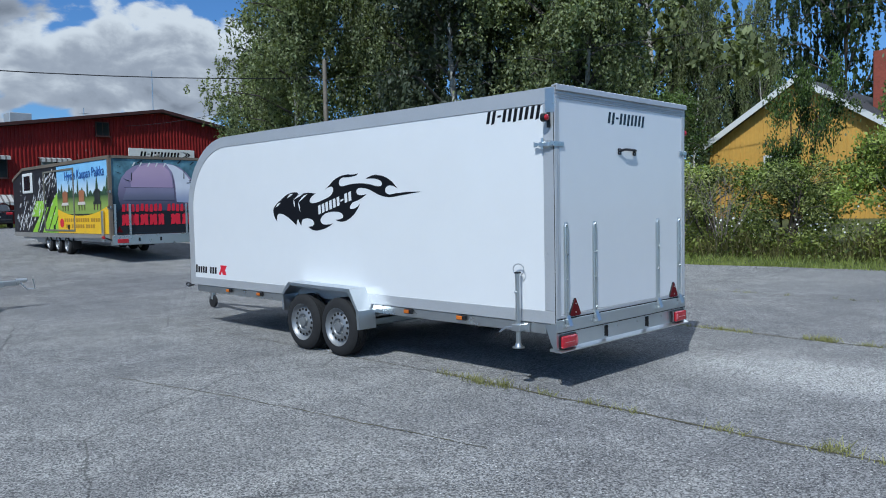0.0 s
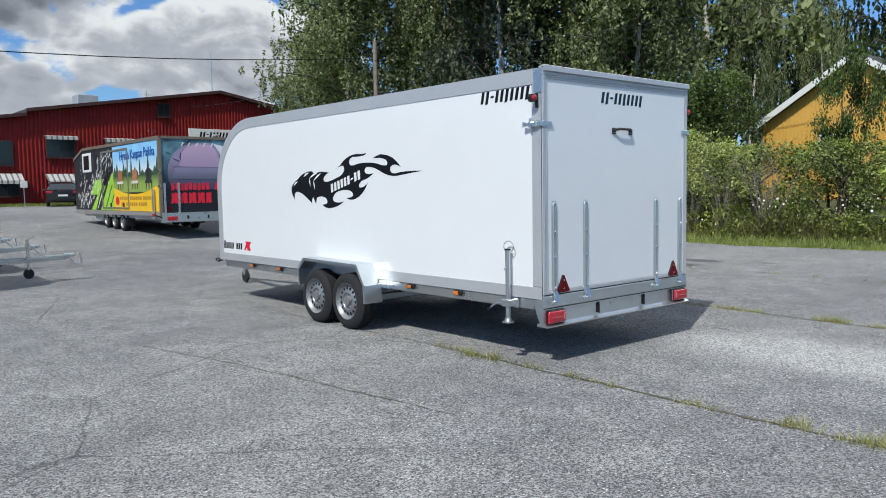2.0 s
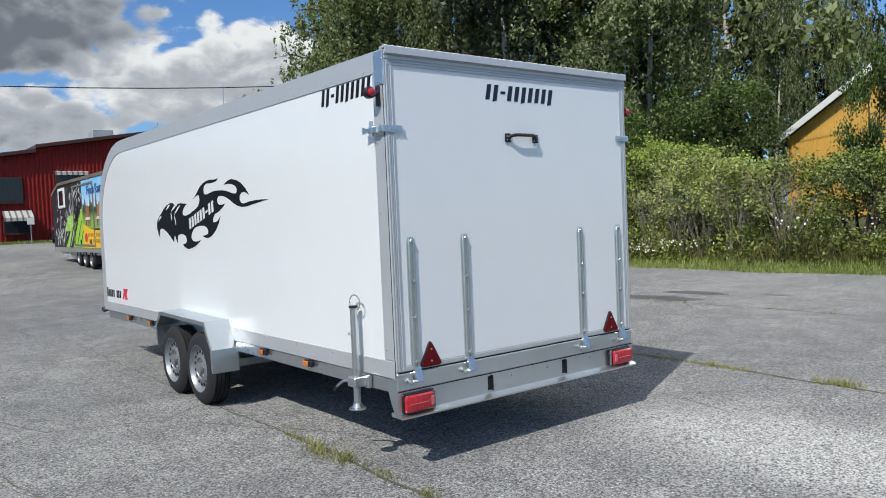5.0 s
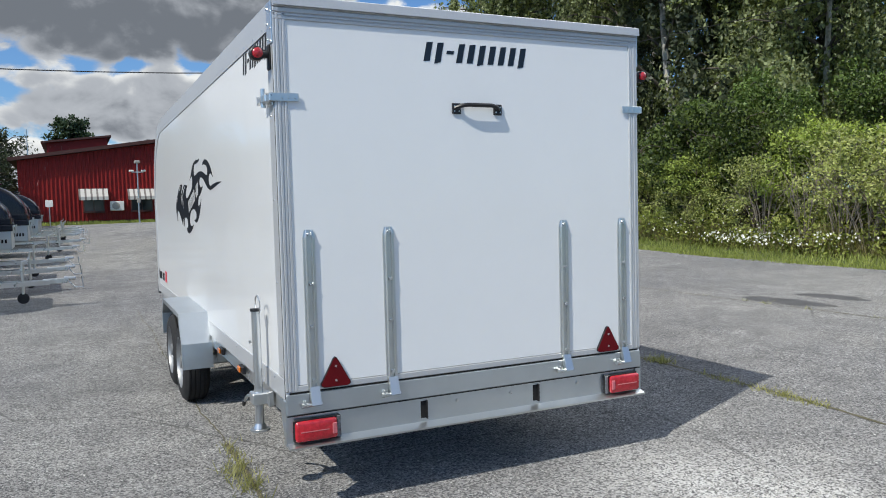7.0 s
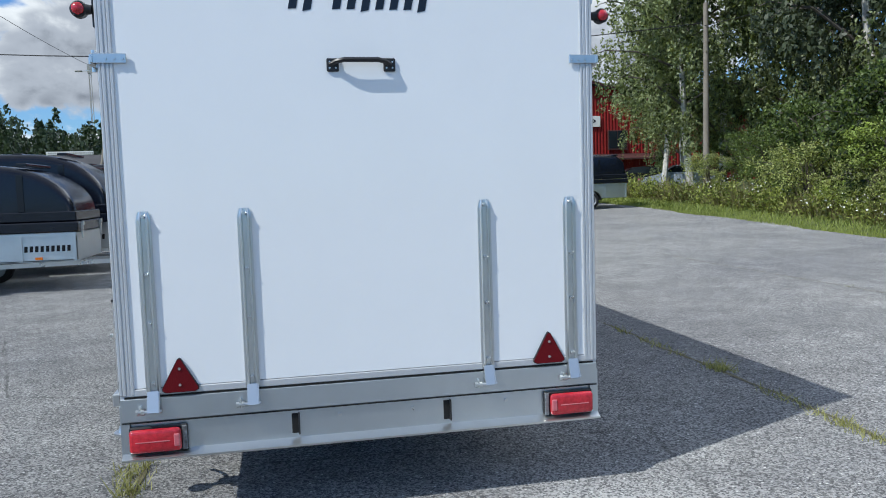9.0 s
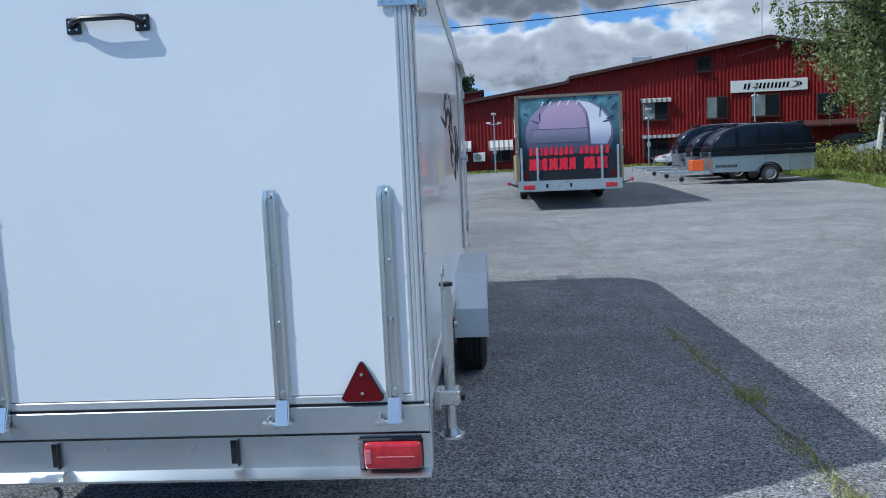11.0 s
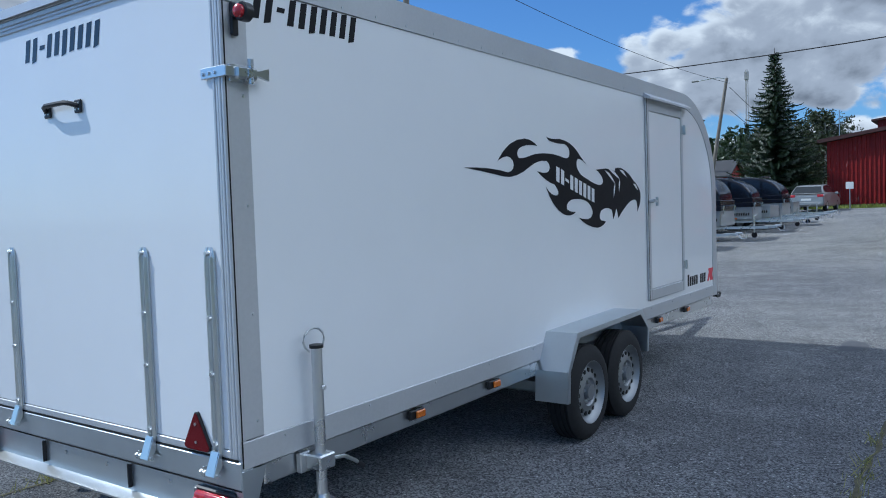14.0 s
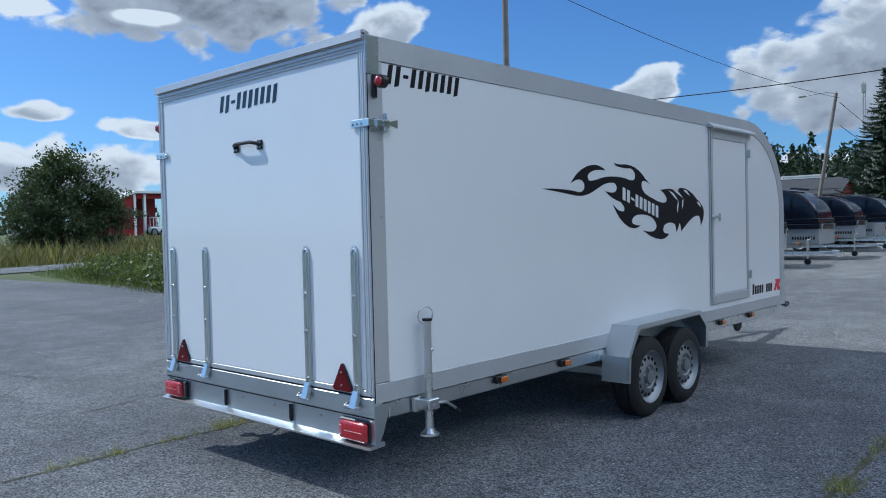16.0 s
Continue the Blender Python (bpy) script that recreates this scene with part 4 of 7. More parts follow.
    for y in (-0.345, 0.34):
        part("slot", box(bmesh_new(), -0.03, -0.010, y - 0.017, y + 0.013, 0.368, 0.458, 0.002), M_HOLE, bumper, "dark upright slot")
        part("slot_lip", box(bmesh_new(), -0.03, 0.006, y + 0.011, y + 0.018, 0.364, 0.462, 0.002), M_BLACK, bumper)
    for y in (-0.15, 0.18, 0.62):
        part("bolt", rod(bmesh_new(), (-0.012, y, 0.435), (-0.004, y, 0.435), 0.009, seg=6), M_GALVB, bumper)
    for s in (-1, 1):
        lamp = part("tail_lamp", box(bmesh_new(), -0.012, 0.010, s * 0.802, s * 1.040, 0.346, 0.459, 0.006), M_BLACK, t, "red rear lamp cluster in cloudy foil")
        part("lens", box(bmesh_new(), 0.008, 0.040, s * 0.826, s * 1.036, 0.352, 0.453, 0.016, 3), M_REDLENS, lamp, "red lamp lens")
        part("foil", box(bmesh_new(), 0.010, 0.016, s * 0.803, s * 0.824, 0.350, 0.455, 0.003), M_FOIL, lamp, "crumpled clear foil at the lamp's edge")
        # highlight on the lens, modelled as a paler strip
        part("glint_band", box(bmesh_new(), 0.036, 0.0415, s * 0.87, s * 1.012, 0.398, 0.404, 0.002), M_CLEAR, lamp, "pale strip standing in for a glint on the lens")
        part("reverse_lens", box(bmesh_new(), 0.034, 0.0435, s * 0.83, s * 0.855, 0.375, 0.43, 0.004), M_CLEAR, lamp, "clear lamp window")
    # galvanized bars and hinges of the ramp
    for y in (-0.93, -0.52, 0.537, 0.945):
        bar = bmesh_new()
        prof = [(y + q * w, x) for q, row in ((-1, ((0.030, 0.0), (0.030, 0.005), (0.022, 0.006), (0.017, 0.015), (0.012, 0.015), (0.008, 0.005))), (1, ((0.008, 0.005), (0.012, 0.015), (0.017, 0.015), (0.022, 0.006), (0.030, 0.005), (0.030, 0.0)))) for w, x in row]
        lo = [bar.verts.new((x - 0.002, yy, 0.60)) for yy, x in prof]
        hi = [bar.verts.new((x - 0.002, yy, 1.335)) for yy, x in prof]
        ends = [bar.verts.new((0.001 if x < 0.008 else 0.003, y + (yy - y) * 0.72, 1.372)) for yy, x in prof]
        for a, b in ((lo, hi), (hi, ends)):
            for k in range(len(prof) - 1):
                bar.faces.new((a[k], a[k + 1], b[k + 1], b[k]))
        bar.faces.new(ends)
        bar.faces.new(lo)
        hb = part("hinge_bar", bar, M_ZINCBAR, t, "galvanized hinge bar screwed to the ramp", smooth=False)
        for z in (0.64, 0.90, 1.11, 1.35):
            part("bolt", rod(bmesh_new(), (0.0, y, z), (0.021, y, z), 0.0105, 0.008, seg=8), M_GALVB, hb)
        bm = bmesh_new()
        foot = [(0.012, 0.612), (0.018, 0.612), (0.048, 0.527), (0.041, 0.523), (0.012, 0.60)]
        prism(bm, foot, "y", y - 0.020, y + 0.020)
        for q in (-0.024, 0.021):
            prism(bm, [(0.006, 0.60), (0.016, 0.61), (0.048, 0.527), (0.034, 0.520), (0.006, 0.56)], "y", y + q, y + q + 0.004)
        rod(bm, (0.030, y - 0.062, 0.528), (0.030, y + 0.032, 0.528), 0.008)
        for q in (-0.066, -0.044):
            rod(bm, (0.030, y + q - 0.006, 0.528), (0.030, y + q + 0.006, 0.528), 0.013, seg=6)
        box(bm, 0.003, 0.036, y - 0.056, y - 0.050, 0.512, 0.552, 0.002)
        part("hinge", bm, M_ZINCBAR, hb, "bright zinc ramp hinge")
    for y in (-0.82, 0.83):
        tri = [(y - 0.075, 0.606), (y - 0.06, 0.598), (y + 0.06, 0.598), (y + 0.075, 0.606), (y + 0.076, 0.615), (y + 0.008, 0.74), (y, 0.745), (y - 0.008, 0.74), (y - 0.076, 0.615)]
        tr = part("reflector", prism(bmesh_new(), tri, "x", -0.004, 0.010), M_BLACK, t, "dark red triangular reflector", smooth=False)
        c = (y, 0.645)
        part("red_face", prism(bmesh_new(), [(c[0] + (a - c[0]) * 0.955, c[1] + (b - c[1]) * 0.955) for a, b in tri], "x", 0.0095, 0.0125), M_REFLECT, tr, smooth=False)
        for z in (0.63, 0.70):
            part("screw", rod(bmesh_new(), (0.012, y, z), (0.0165, y, z), 0.006, seg=8), M_GALVB, tr)
    bm = bent(bmesh_new(), [(0.004, -0.128, 1.975), (0.028, -0.10, 1.986), (0.036, -0.07, 1.991), (0.036, 0.075, 1.991), (0.028, 0.105, 1.986), (0.004, 0.133, 1.975)], 0.011)
    for y in (-0.118, 0.128):
        box(bm, -0.003, 0.007, y - 0.026, y + 0.026, 1.945, 2.002, 0.004)
    h = part("grab_handle", bm, M_BLACK, t, "black bow handle")
    for y in (-0.118, 0.128):
        for dy, dz in ((-0.013, -0.013), (0.013, -0.013), (-0.013, 0.013), (0.013, 0.013)):
            part("screw", rod(bmesh_new(), (0.006, y + dy, 1.973 + dz), (0.010, y + dy, 1.973 + dz), 0.004, seg=6), M_GALVB, h)
    bars_word(t, "wordmark", "black slanted wordmark bars", "x", -0.30, 2.21, 0.62, 0.10, -0.0035, 0.0012, mat=M_DECALG)
    # side door on the shaded side
    x0, x1, z0, z1 = -4.15, -5.05, 0.70, 2.315
    d = part("side_door", box(bmesh_new(), x0 - 0.075, x1 + 0.055, 1.064, 1.074, z0 + 0.09, z1 - 0.10, 0.003), M_WHITE, t, "narrow white service door in a grey frame")
    for a, b, c, e in ((x0, x0 - 0.07, z0, z1), (x1 + 0.05, x1, z0, z1), (x0 - 0.07, x1 + 0.05, z0, z0 + 0.085), (x0 - 0.07, x1 + 0.05, z1 - 0.095, z1)):
        part("door_frame", box(bmesh_new(), a, b, 1.066, 1.080, c, e, 0.004), M_PROFILE, d, "grey aluminium door frame")
    part("door_gap", box(bmesh_new(), x0 - 0.012, x0 - 0.018, 1.078, 1.0815, z0, z1), M_HOLE, d)
    part("rain_gutter", prism(bmesh_new(), [(1.066, z1 + 0.002), (1.125, z1 - 0.012), (1.125, z1 + 0.004), (1.066, z1 + 0.045)], "x", x0 + 0.02, x1 - 0.12), M_PROFILE, d, "grey gutter over the door", smooth=False)
    for z in (0.93, 2.12):
        bm = box(bmesh_new(), x1 - 0.02, x1 + 0.04, 1.080, 1.092, z - 0.035, z + 0.035, 0.003)
        rod(bm, (x1 + 0.005, 1.096, z - 0.04), (x1 + 0.005, 1.096, z + 0.04), 0.011)
        part("hinge", bm, M_GALVB, d)
    bm = rod(bmesh_new(), (x0 - 0.04, 1.08, 1.50), (x0 - 0.04, 1.12, 1.50), 0.016)
    rod(bm, (x0 - 0.09, 1.125, 1.495), (x0 - 0.02, 1.125, 1.505), 0.011)
    rod(bm, (x0 - 0.09, 1.125, 1.53), (x0 - 0.09, 1.125, 1.46), 0.012)
    part("door_handle", bm, M_GALVB, d, "chrome door handle")
    return t


box_trailer()


# ---- the trailer with printed sides ----
def picture(bm, pts, axis, face, thick):
    return prism(bm, pts, axis, face, face + thick)


def flat(name, colour, rough=0.35, spread=0.12, grain=3.0, stain=1.0):
    return material(name, colour, rough, spread=spread, grain=grain, stain=stain)


def print_blend(name, low, high, axis, a, b, spread=0.1):
    """A printed picture's slow change of colour along one axis, with the grain of the print."""
    m = flat(name, high, spread=spread, grain=2.0)
    nt = m.node_tree
    bsdf = nt.nodes["Principled BSDF"]
    old = bsdf.inputs["Base Color"].links[0].from_socket
    co = nt.nodes.new("ShaderNodeTexCoord")
    sep = nt.nodes.new("ShaderNodeSeparateXYZ")
    nt.links.new(co.outputs["Object"], sep.inputs[0])
    col = mix_colour(nt, ramp(nt, sep.outputs["xyz".index(axis)], a, b), low, old)
    nt.links.new(col, bsdf.inputs["Base Color"])
    return m


ADVERT_LONG, ADVERT_WIDE = 1.305, 0.955


def advert_trailer():
    t = thing("advert_trailer", "large trailer with colourful printed sides and purple rear", "trailer")
    t.matrix_basis = pose(-20.0, 8.13, 0, 0, 0, -1.8) @ Matrix.Diagonal((ADVERT_LONG, ADVERT_WIDE, 1, 1)) @ pose(20.9, -8.15, 0)
    X0, X1, Y0, Y1, Z0, Z1 = -20.9, -27.45, 8.15, 10.76, 0.98, 3.0
    base = gz(-28.0, 9.4)
    side = [(X0, Z0), (X0, Z1), (-26.55, Z1 + 0.04), (-27.25, 2.80), (X1, 2.72), (X1, Z0)]
    part("body", prism(bmesh_new(), side, "y", Y0, Y1), flat("printed_black", (0.02, 0.02, 0.024)), t, "box body printed black at the nose", smooth=False)
    bronze = material("bronze_rail", (0.24, 0.19, 0.14), 0.5, metal=0.4)
    for a, b in ((Y0 - 0.03, Y0 + 0.05), (Y1 - 0.05, Y1 + 0.03)):
        bm = band(bmesh_new(), [(x, z + 0.03) for x, z in side[1:5]], [(x, z - 0.06) for x, z in side[1:5]], "y", a, b)
        box(bm, X0 - 0.045, X0 + 0.03, a, b, Z0 - 0.1, Z1 + 0.03)
        part("edge_rail", bm, bronze, t, "brown-grey edge rail", smooth=False)
    part("header_rail", box(bmesh_new(), X0 - 0.05, X0 + 0.03, Y0, Y1, Z1 - 0.04, Z1 + 0.03), bronze, t, "brown-grey edge rail", smooth=False)
    part("lower_rail", prism(bmesh_new(), [(X0 - 0.04, 0.90), (X0 - 0.04, 1.0), (X1, 1.0), (X1, 0.93), (X1 + 0.15, 0.85)], "y", Y0 - 0.025, Y0 + 0.05), material("alu_rail", (0.42, 0.40, 0.37), 0.45, metal=0.5), t, "grey lower rail", smooth=False)
    part("chassis", box(bmesh_new(), X0 + 0.03, X1 + 0.5, Y0 + 0.09, Y1 - 0.05, 0.79, 0.90, 0.01), M_GALV, t, "galvanized chassis")
    bm = prism(bmesh_new(), [(X1 + 0.2, Y0 + 0.9), (X1 - 1.2, 9.40), (X1 - 1.2, 9.50), (X1 + 0.2, Y1 - 0.9)], "z", 0.80, 0.88)
    rod(bm, (X1 - 1.0, 9.45, base), (X1 - 1.0, 9.45, 1.1), 0.03)
    part("drawbar", bm, M_GALV, t, "galvanized drawbar")
    for s, y in ((-1, Y0 + 0.18), (1, Y1 - 0.18)):
        for x in (-23.69, -24.31, -24.95):
            xw = -20.0 + (x + 20.9) * ADVERT_LONG
            w = wheel(t, x, y, gz(xw, 8.4) + 0.28, s, 0.28, 0.2, "black tyre on a silver spoked rim")
            w.scale = (1 / ADVERT_LONG, 1 / ADVERT_WIDE, 1.0)
        bm = box(bmesh_new(), -23.28, -23.26, y - 0.12, y + 0.12, 0.55, 0.86)
        part("mudguard", bm, M_BLACK, t)
        part("tool_bracket", prism(bmesh_new(), [(-25.9, 0.80), (-25.2, 0.80), (-25.3, 0.66), (-25.8, 0.70)], "y", y - 0.1, y - 0.04), M_GALV, t, smooth=False)
    # the printed long side, as foils
    f = Y0 - 0.003
    E = -24.02
    part("sky_print", picture(bmesh_new(), [(X0 - 0.05, 1.55), (X0 - 0.05, 2.94), (E, 2.94), (E, 1.55)], "y", f, -0.002), print_blend("print_sky", (0.78, 0.86, 0.90), (0.28, 0.60, 0.92), "z", 1.95, 2.7), t, "pale blue printed sky", smooth=False)
    part("lawn_print", picture(bmesh_new(), [(X0 - 0.05, 1.55), (X0 - 0.05, 2.10), (-21.6, 2.04), (-22.4, 2.02), (-23.3, 2.05), (E, 2.10), (E, 1.55)], "y", f - 0.003, -0.002), print_blend("print_lawn", (0.30, 0.42, 0.09), (0.09, 0.15, 0.05), "z", 1.75, 2.05, 0.3), t, "printed lawn and trees", smooth=False)
    swell = [(X0 - 0.05 - 0.2 * k, 1.50 + 0.26 * (abs(k - 8.0) / 8.0) ** 2.2) for k in range(16)]
    part("yellow_print", picture(bmesh_new(), swell + [(E, 1.68), (E, Z0 + 0.03), (X0 - 0.05, Z0 + 0.03)], "y", f - 0.006, -0.002), flat("print_yellow", (0.92, 0.56, 0.015), spread=0.06), t, "yellow printed band", smooth=False)
    rng = random.Random(5)
    dark_tree = flat("print_trees", (0.045, 0.10, 0.05), spread=0.35, grain=9)
    for k in range(17):                       # printed trees on the horizon
        x = X0 - 0.12 - 0.18 * k + rng.uniform(-0.05, 0.05)
        h = rng.uniform(0.12, 0.3) if k % 3 else rng.uniform(0.36, 0.55)
        w = rng.uniform(0.05, 0.08) if k % 3 == 0 else 0.11
        part("tree_print", picture(bmesh_new(), [(x - w, 2.02), (x + w, 2.02), (x + w * 0.8, 2.02 + h * 0.5), (x + w * 0.3, 2.02 + h * 0.85), (x, 2.02 + h), (x - w * 0.5, 2.02 + h * 0.75), (x - w, 2.02 + h * 0.4)], "y", f - 0.009, -0.002), dark_tree, t, "printed dark tree", smooth=False)
    seat_pale = flat("print_seat", (0.72, 0.66, 0.60))
    for x, c in ((-21.55, (0.03, 0.035, 0.03)), (-22.45, (0.42, 0.17, 0.08)), (-23.48, (0.34, 0.13, 0.06))):
        ch = part("chair_print", picture(bmesh_new(), [(x - 0.15, 1.86), (x + 0.15, 1.86), (x + 0.17, 2.14), (x + 0.10, 2.20), (x - 0.10, 2.20), (x - 0.17, 2.14)], "y", f - 0.012, -0.002), flat("print_chair", c, spread=0.3), t, "printed armchair", smooth=False)
        part("seat_print", picture(bmesh_new(), [(x - 0.24, 1.80), (x + 0.22, 1.80), (x + 0.20, 1.88), (x - 0.20, 1.88)], "y", f - 0.0145, -0.002), seat_pale if x < -22 else ch.data.materials[0], ch, "pale printed seat", smooth=False)
        for q in (-0.19, -0.02, 0.15):
            part("leg_print", picture(bmesh_new(), [(x + q, 1.64), (x + q + 0.035, 1.64), (x + q + 0.045, 1.81), (x + q - 0.01, 1.81)], "y", f - 0.0125, -0.002), flat("print_leg", (0.10, 0.06, 0.04)), ch, smooth=False)
    brown = flat("print_brown", (0.50, 0.26, 0.02))
    for z, n, x in ((1.33, 15, -21.45), (1.16, 12, -21.75)):
        for k in range(n):
            part("print_bar", picture(bmesh_new(), [(x, z), (x - 0.10, z), (x - 0.10, z + 0.10), (x, z + 0.10)], "y", f - 0.010, -0.002), brown, t, smooth=False)
            x -= 0.135 + (0.07 if k in (3, 9) else 0.0)
    part("round_emblem", rod(bmesh_new(), (-23.75, f - 0.011, 1.3), (-23.75, f - 0.013, 1.3), 0.13, seg=20), M_RED, t, "round red emblem")
    green = flat("print_green", (0.36, 0.68, 0.05), spread=0.08)
    for pts in ([(-25.15, Z0 + 0.03), (E, Z0 + 0.03), (E, 2.2), (-24.35, 1.95)], [(-26.0, 1.50), (-25.2, 1.50), (-24.75, 1.98), (-25.55, 1.98)], [(-25.95, Z0 + 0.03), (-25.45, Z0 + 0.03), (-24.65, 1.78), (-25.05, 1.78)]):
        part("green_print", picture(bmesh_new(), pts, "y", f - 0.002, -0.002), green, t, "bright green printed slash", smooth=False)
    ink_dark = flat("print_dark", (0.015, 0.015, 0.018))
    for x, z, l, w in ((-25.55, 1.02, 1.35, 0.10), (-24.75, 1.05, 0.75, 0.05), (-24.95, 1.60, 0.55, 0.06), (-24.35, 1.1, 0.4, 0.05)):
        part("dark_slash_print", picture(bmesh_new(), [(x, z), (x + w, z), (x + w + l * 0.8, z + l), (x + l * 0.8, z + l)], "y", f - 0.0065, -0.002), ink_dark, t, "black printed slash", smooth=False)
    bm = bmesh_new()
    for k in range(190):                      # white paint-splash specks and streaks on the black
        u = rng.gauss(0, 0.42)
        v = rng.uniform(0, 1)
        x, z = -27.0 + 2.7 * v + u, 1.15 + 1.55 * v - u * 0.5
        if not (-27.2 < x < E - 0.1 and 1.08 < z < 2.85) or (z > 2.6 and x < -26.7) or (-26.8 < x < -25.5 and z > 2.1):
            continue
        l, w = rng.uniform(0.02, 0.16), rng.uniform(0.012, 0.035)
        picture(bm, [(x, z), (x + w, z - w), (x + w + l * 0.7, z + l - w), (x + l * 0.7, z + l)], "y", f - 0.0045, -0.002)
    for x, z, l in ((-27.0, 1.06, 0.95), (-26.75, 1.06, 0.5), (-26.3, 1.06, 0.45), (-25.4, 1.06, 0.9)):
        picture(bm, [(x, z), (x + 0.05, z), (x + 0.05 + l * 0.72, z + l), (x + l * 0.72, z + l)], "y", f - 0.0046, -0.002)
    tagged(part("splash_print", bm, M_WHITE, t, "white printed specks and streaks", smooth=False), kind="stuff")
    win = part("window", box(bmesh_new(), -26.57, -25.78, Y0 - 0.035, Y0, 2.24, 2.88, 0.02), M_FRAMEW, t, "small window in a white frame")
    part("pane", box(bmesh_new(), -26.42, -25.93, Y0 - 0.039, Y0 - 0.03, 2.33, 2.79), M_GLASS, win)
    frame_mat = material("bronze_frame", (0.26, 0.24, 0.19), 0.5, metal=0.4)
    door = tagged(new("side_door"), "flush side door in a grey-brown frame")
    door.parent = t
    for a, b, c, e in ((-22.95, -22.90, 1.10, 2.80), (-24.95, -24.90, 1.10, 2.80), (-24.95, -22.90, 2.80, 2.85), (-24.95, -22.90, 1.06, 1.11)):
        part("door_frame", box(bmesh_new(), a, b, Y0 - 0.028, Y0 - 0.002, c, e), frame_mat, door)
    part("door_lock", box(bmesh_new(), -24.30, -24.22, Y0 - 0.03, Y0 - 0.015, 1.12, 1.24), M_BLACK, door)
    part("door_lock", box(bmesh_new(), -23.34, -23.26, Y0 - 0.03, Y0 - 0.015, 1.12, 1.24), M_BLACK, door)
    prop = part("prop_stand", rod(bmesh_new(), (-21.2, Y0 - 0.07, 0.86), (-21.2, Y0 - 0.07, 1.62), 0.035), M_GALVB, t, "zinc prop stand on the side")
    part("foot_plate", rod(bmesh_new(), (-21.2, Y0 - 0.07, 0.82), (-21.2, Y0 - 0.07, 0.86), 0.07), M_GALVB, prop)
    # the words on the sky
    cu = bpy.data.curves.new("slogan", "FONT")
    cu.body, cu.size, cu.extrude = "Hyvän Kaupan Paikka", 0.36, 0.002
    cu.materials.append(flat("print_navy", (0.02, 0.09, 0.34)))
    tmp = new("slogan_lettering", cu)
    bpy.context.view_layer.update()
    me = bpy.data.meshes.new_from_object(tmp.evaluated_get(bpy.context.evaluated_depsgraph_get()))
    bpy.data.objects.remove(tmp)
    xs_ = [v.co.x for v in me.vertices]
    word = new("slogan", me)
    word.parent = t
    word["label"] = "dark blue printed slogan"
    word.matrix_basis = pose(-23.48, f - 0.014, 2.50, 90, -1.0, 0) @ Matrix.Diagonal((2.32 / (max(xs_) - min(xs_)), 1.05, 1, 1))
    # the printed rear
    r = X0 + 0.004
    part("rear_print", picture(bmesh_new(), [(Y0 + 0.05, Z0 + 0.04), (Y1 - 0.05, Z0 + 0.04), (Y1 - 0.05, Z1 - 0.05), (Y0 + 0.05, Z1 - 0.05)], "x", r, 0.003), print_blend("print_teal", (0.012, 0.03, 0.05), (0.13, 0.27, 0.33), "z", 1.7, 2.9, 0.6), t, "dark teal printed rear door", smooth=False)
    def blob(cy, cz, a, b, z0, z1, n=24):
        pts = []
        for k in range(n):
            q = 2 * math.pi * k / n
            pts.append((cy + a * math.copysign(abs(math.cos(q)) ** 0.75, math.cos(q)), min(z1, max(z0, cz + b * math.sin(q)))))
        return pts
    part("lower_print", picture(bmesh_new(), [(Y0 + 0.06, 1.03), (Y1 - 0.06, 1.03), (Y1 - 0.1, 1.5), (Y1 - 0.35, 1.78), (Y0 + 0.35, 1.78), (Y0 + 0.08, 1.45)], "x", r + 0.004, 0.002), flat("print_night", (0.012, 0.013, 0.018)), t, "black lower print", smooth=False)
    part("dome_print", picture(bmesh_new(), blob(9.46, 2.05, 1.10, 0.82, 1.60, 2.9), "x", r + 0.0075, 0.002), print_blend("print_lilac_grey", (0.07, 0.075, 0.12), (0.34, 0.28, 0.42), "z", 1.65, 2.6, 0.08), t, "grey-violet printed dome", smooth=False)
    part("pink_print", picture(bmesh_new(), [(8.72, 2.22), (9.90, 2.20), (9.88, 2.45), (9.80, 2.66), (9.62, 2.82), (9.2, 2.83), (8.92, 2.74), (8.76, 2.55), (8.70, 2.38)], "x", r + 0.011, 0.002), print_blend("print_pink", (0.42, 0.31, 0.46), (0.56, 0.40, 0.55), "z", 2.2, 2.75, 0.06), t, "pink printed highlight", smooth=False)
    part("grey_print", picture(bmesh_new(), [(8.48, 1.88), (9.96, 1.88), (9.92, 2.19), (8.60, 2.21)], "x", r + 0.011, 0.002), print_blend("print_grey", (0.13, 0.14, 0.20), (0.27, 0.25, 0.36), "z", 1.88, 2.2, 0.06), t, "grey-violet printed panel", smooth=False)
    part("pale_print", picture(bmesh_new(), [(10.0, 1.82), (10.40, 1.80), (10.50, 2.0), (10.50, 2.2), (10.42, 2.42), (10.24, 2.64), (9.98, 2.80), (9.72, 2.85), (9.90, 2.62), (9.97, 2.35)], "x", r + 0.011, 0.002), print_blend("print_pale", (0.34, 0.38, 0.52), (0.78, 0.80, 0.86), "z", 1.85, 2.3, 0.06), t, "pale printed flank", smooth=False)
    for k in range(16):
        if k == 9:
            continue
        y = 8.44 + 0.127 * k
        lift = 0.012 * math.sin(k * 1.9)
        part("print_bar", picture(bmesh_new(), [(y, 1.585 + lift), (y + 0.085, 1.575 + lift), (y + 0.10, 1.66), (y + 0.088, 1.78 + lift), (y + 0.02, 1.77 + lift), (y + 0.012, 1.68)], "x", r + 0.015, 0.002), M_RED, t, "red printed bar", smooth=False)
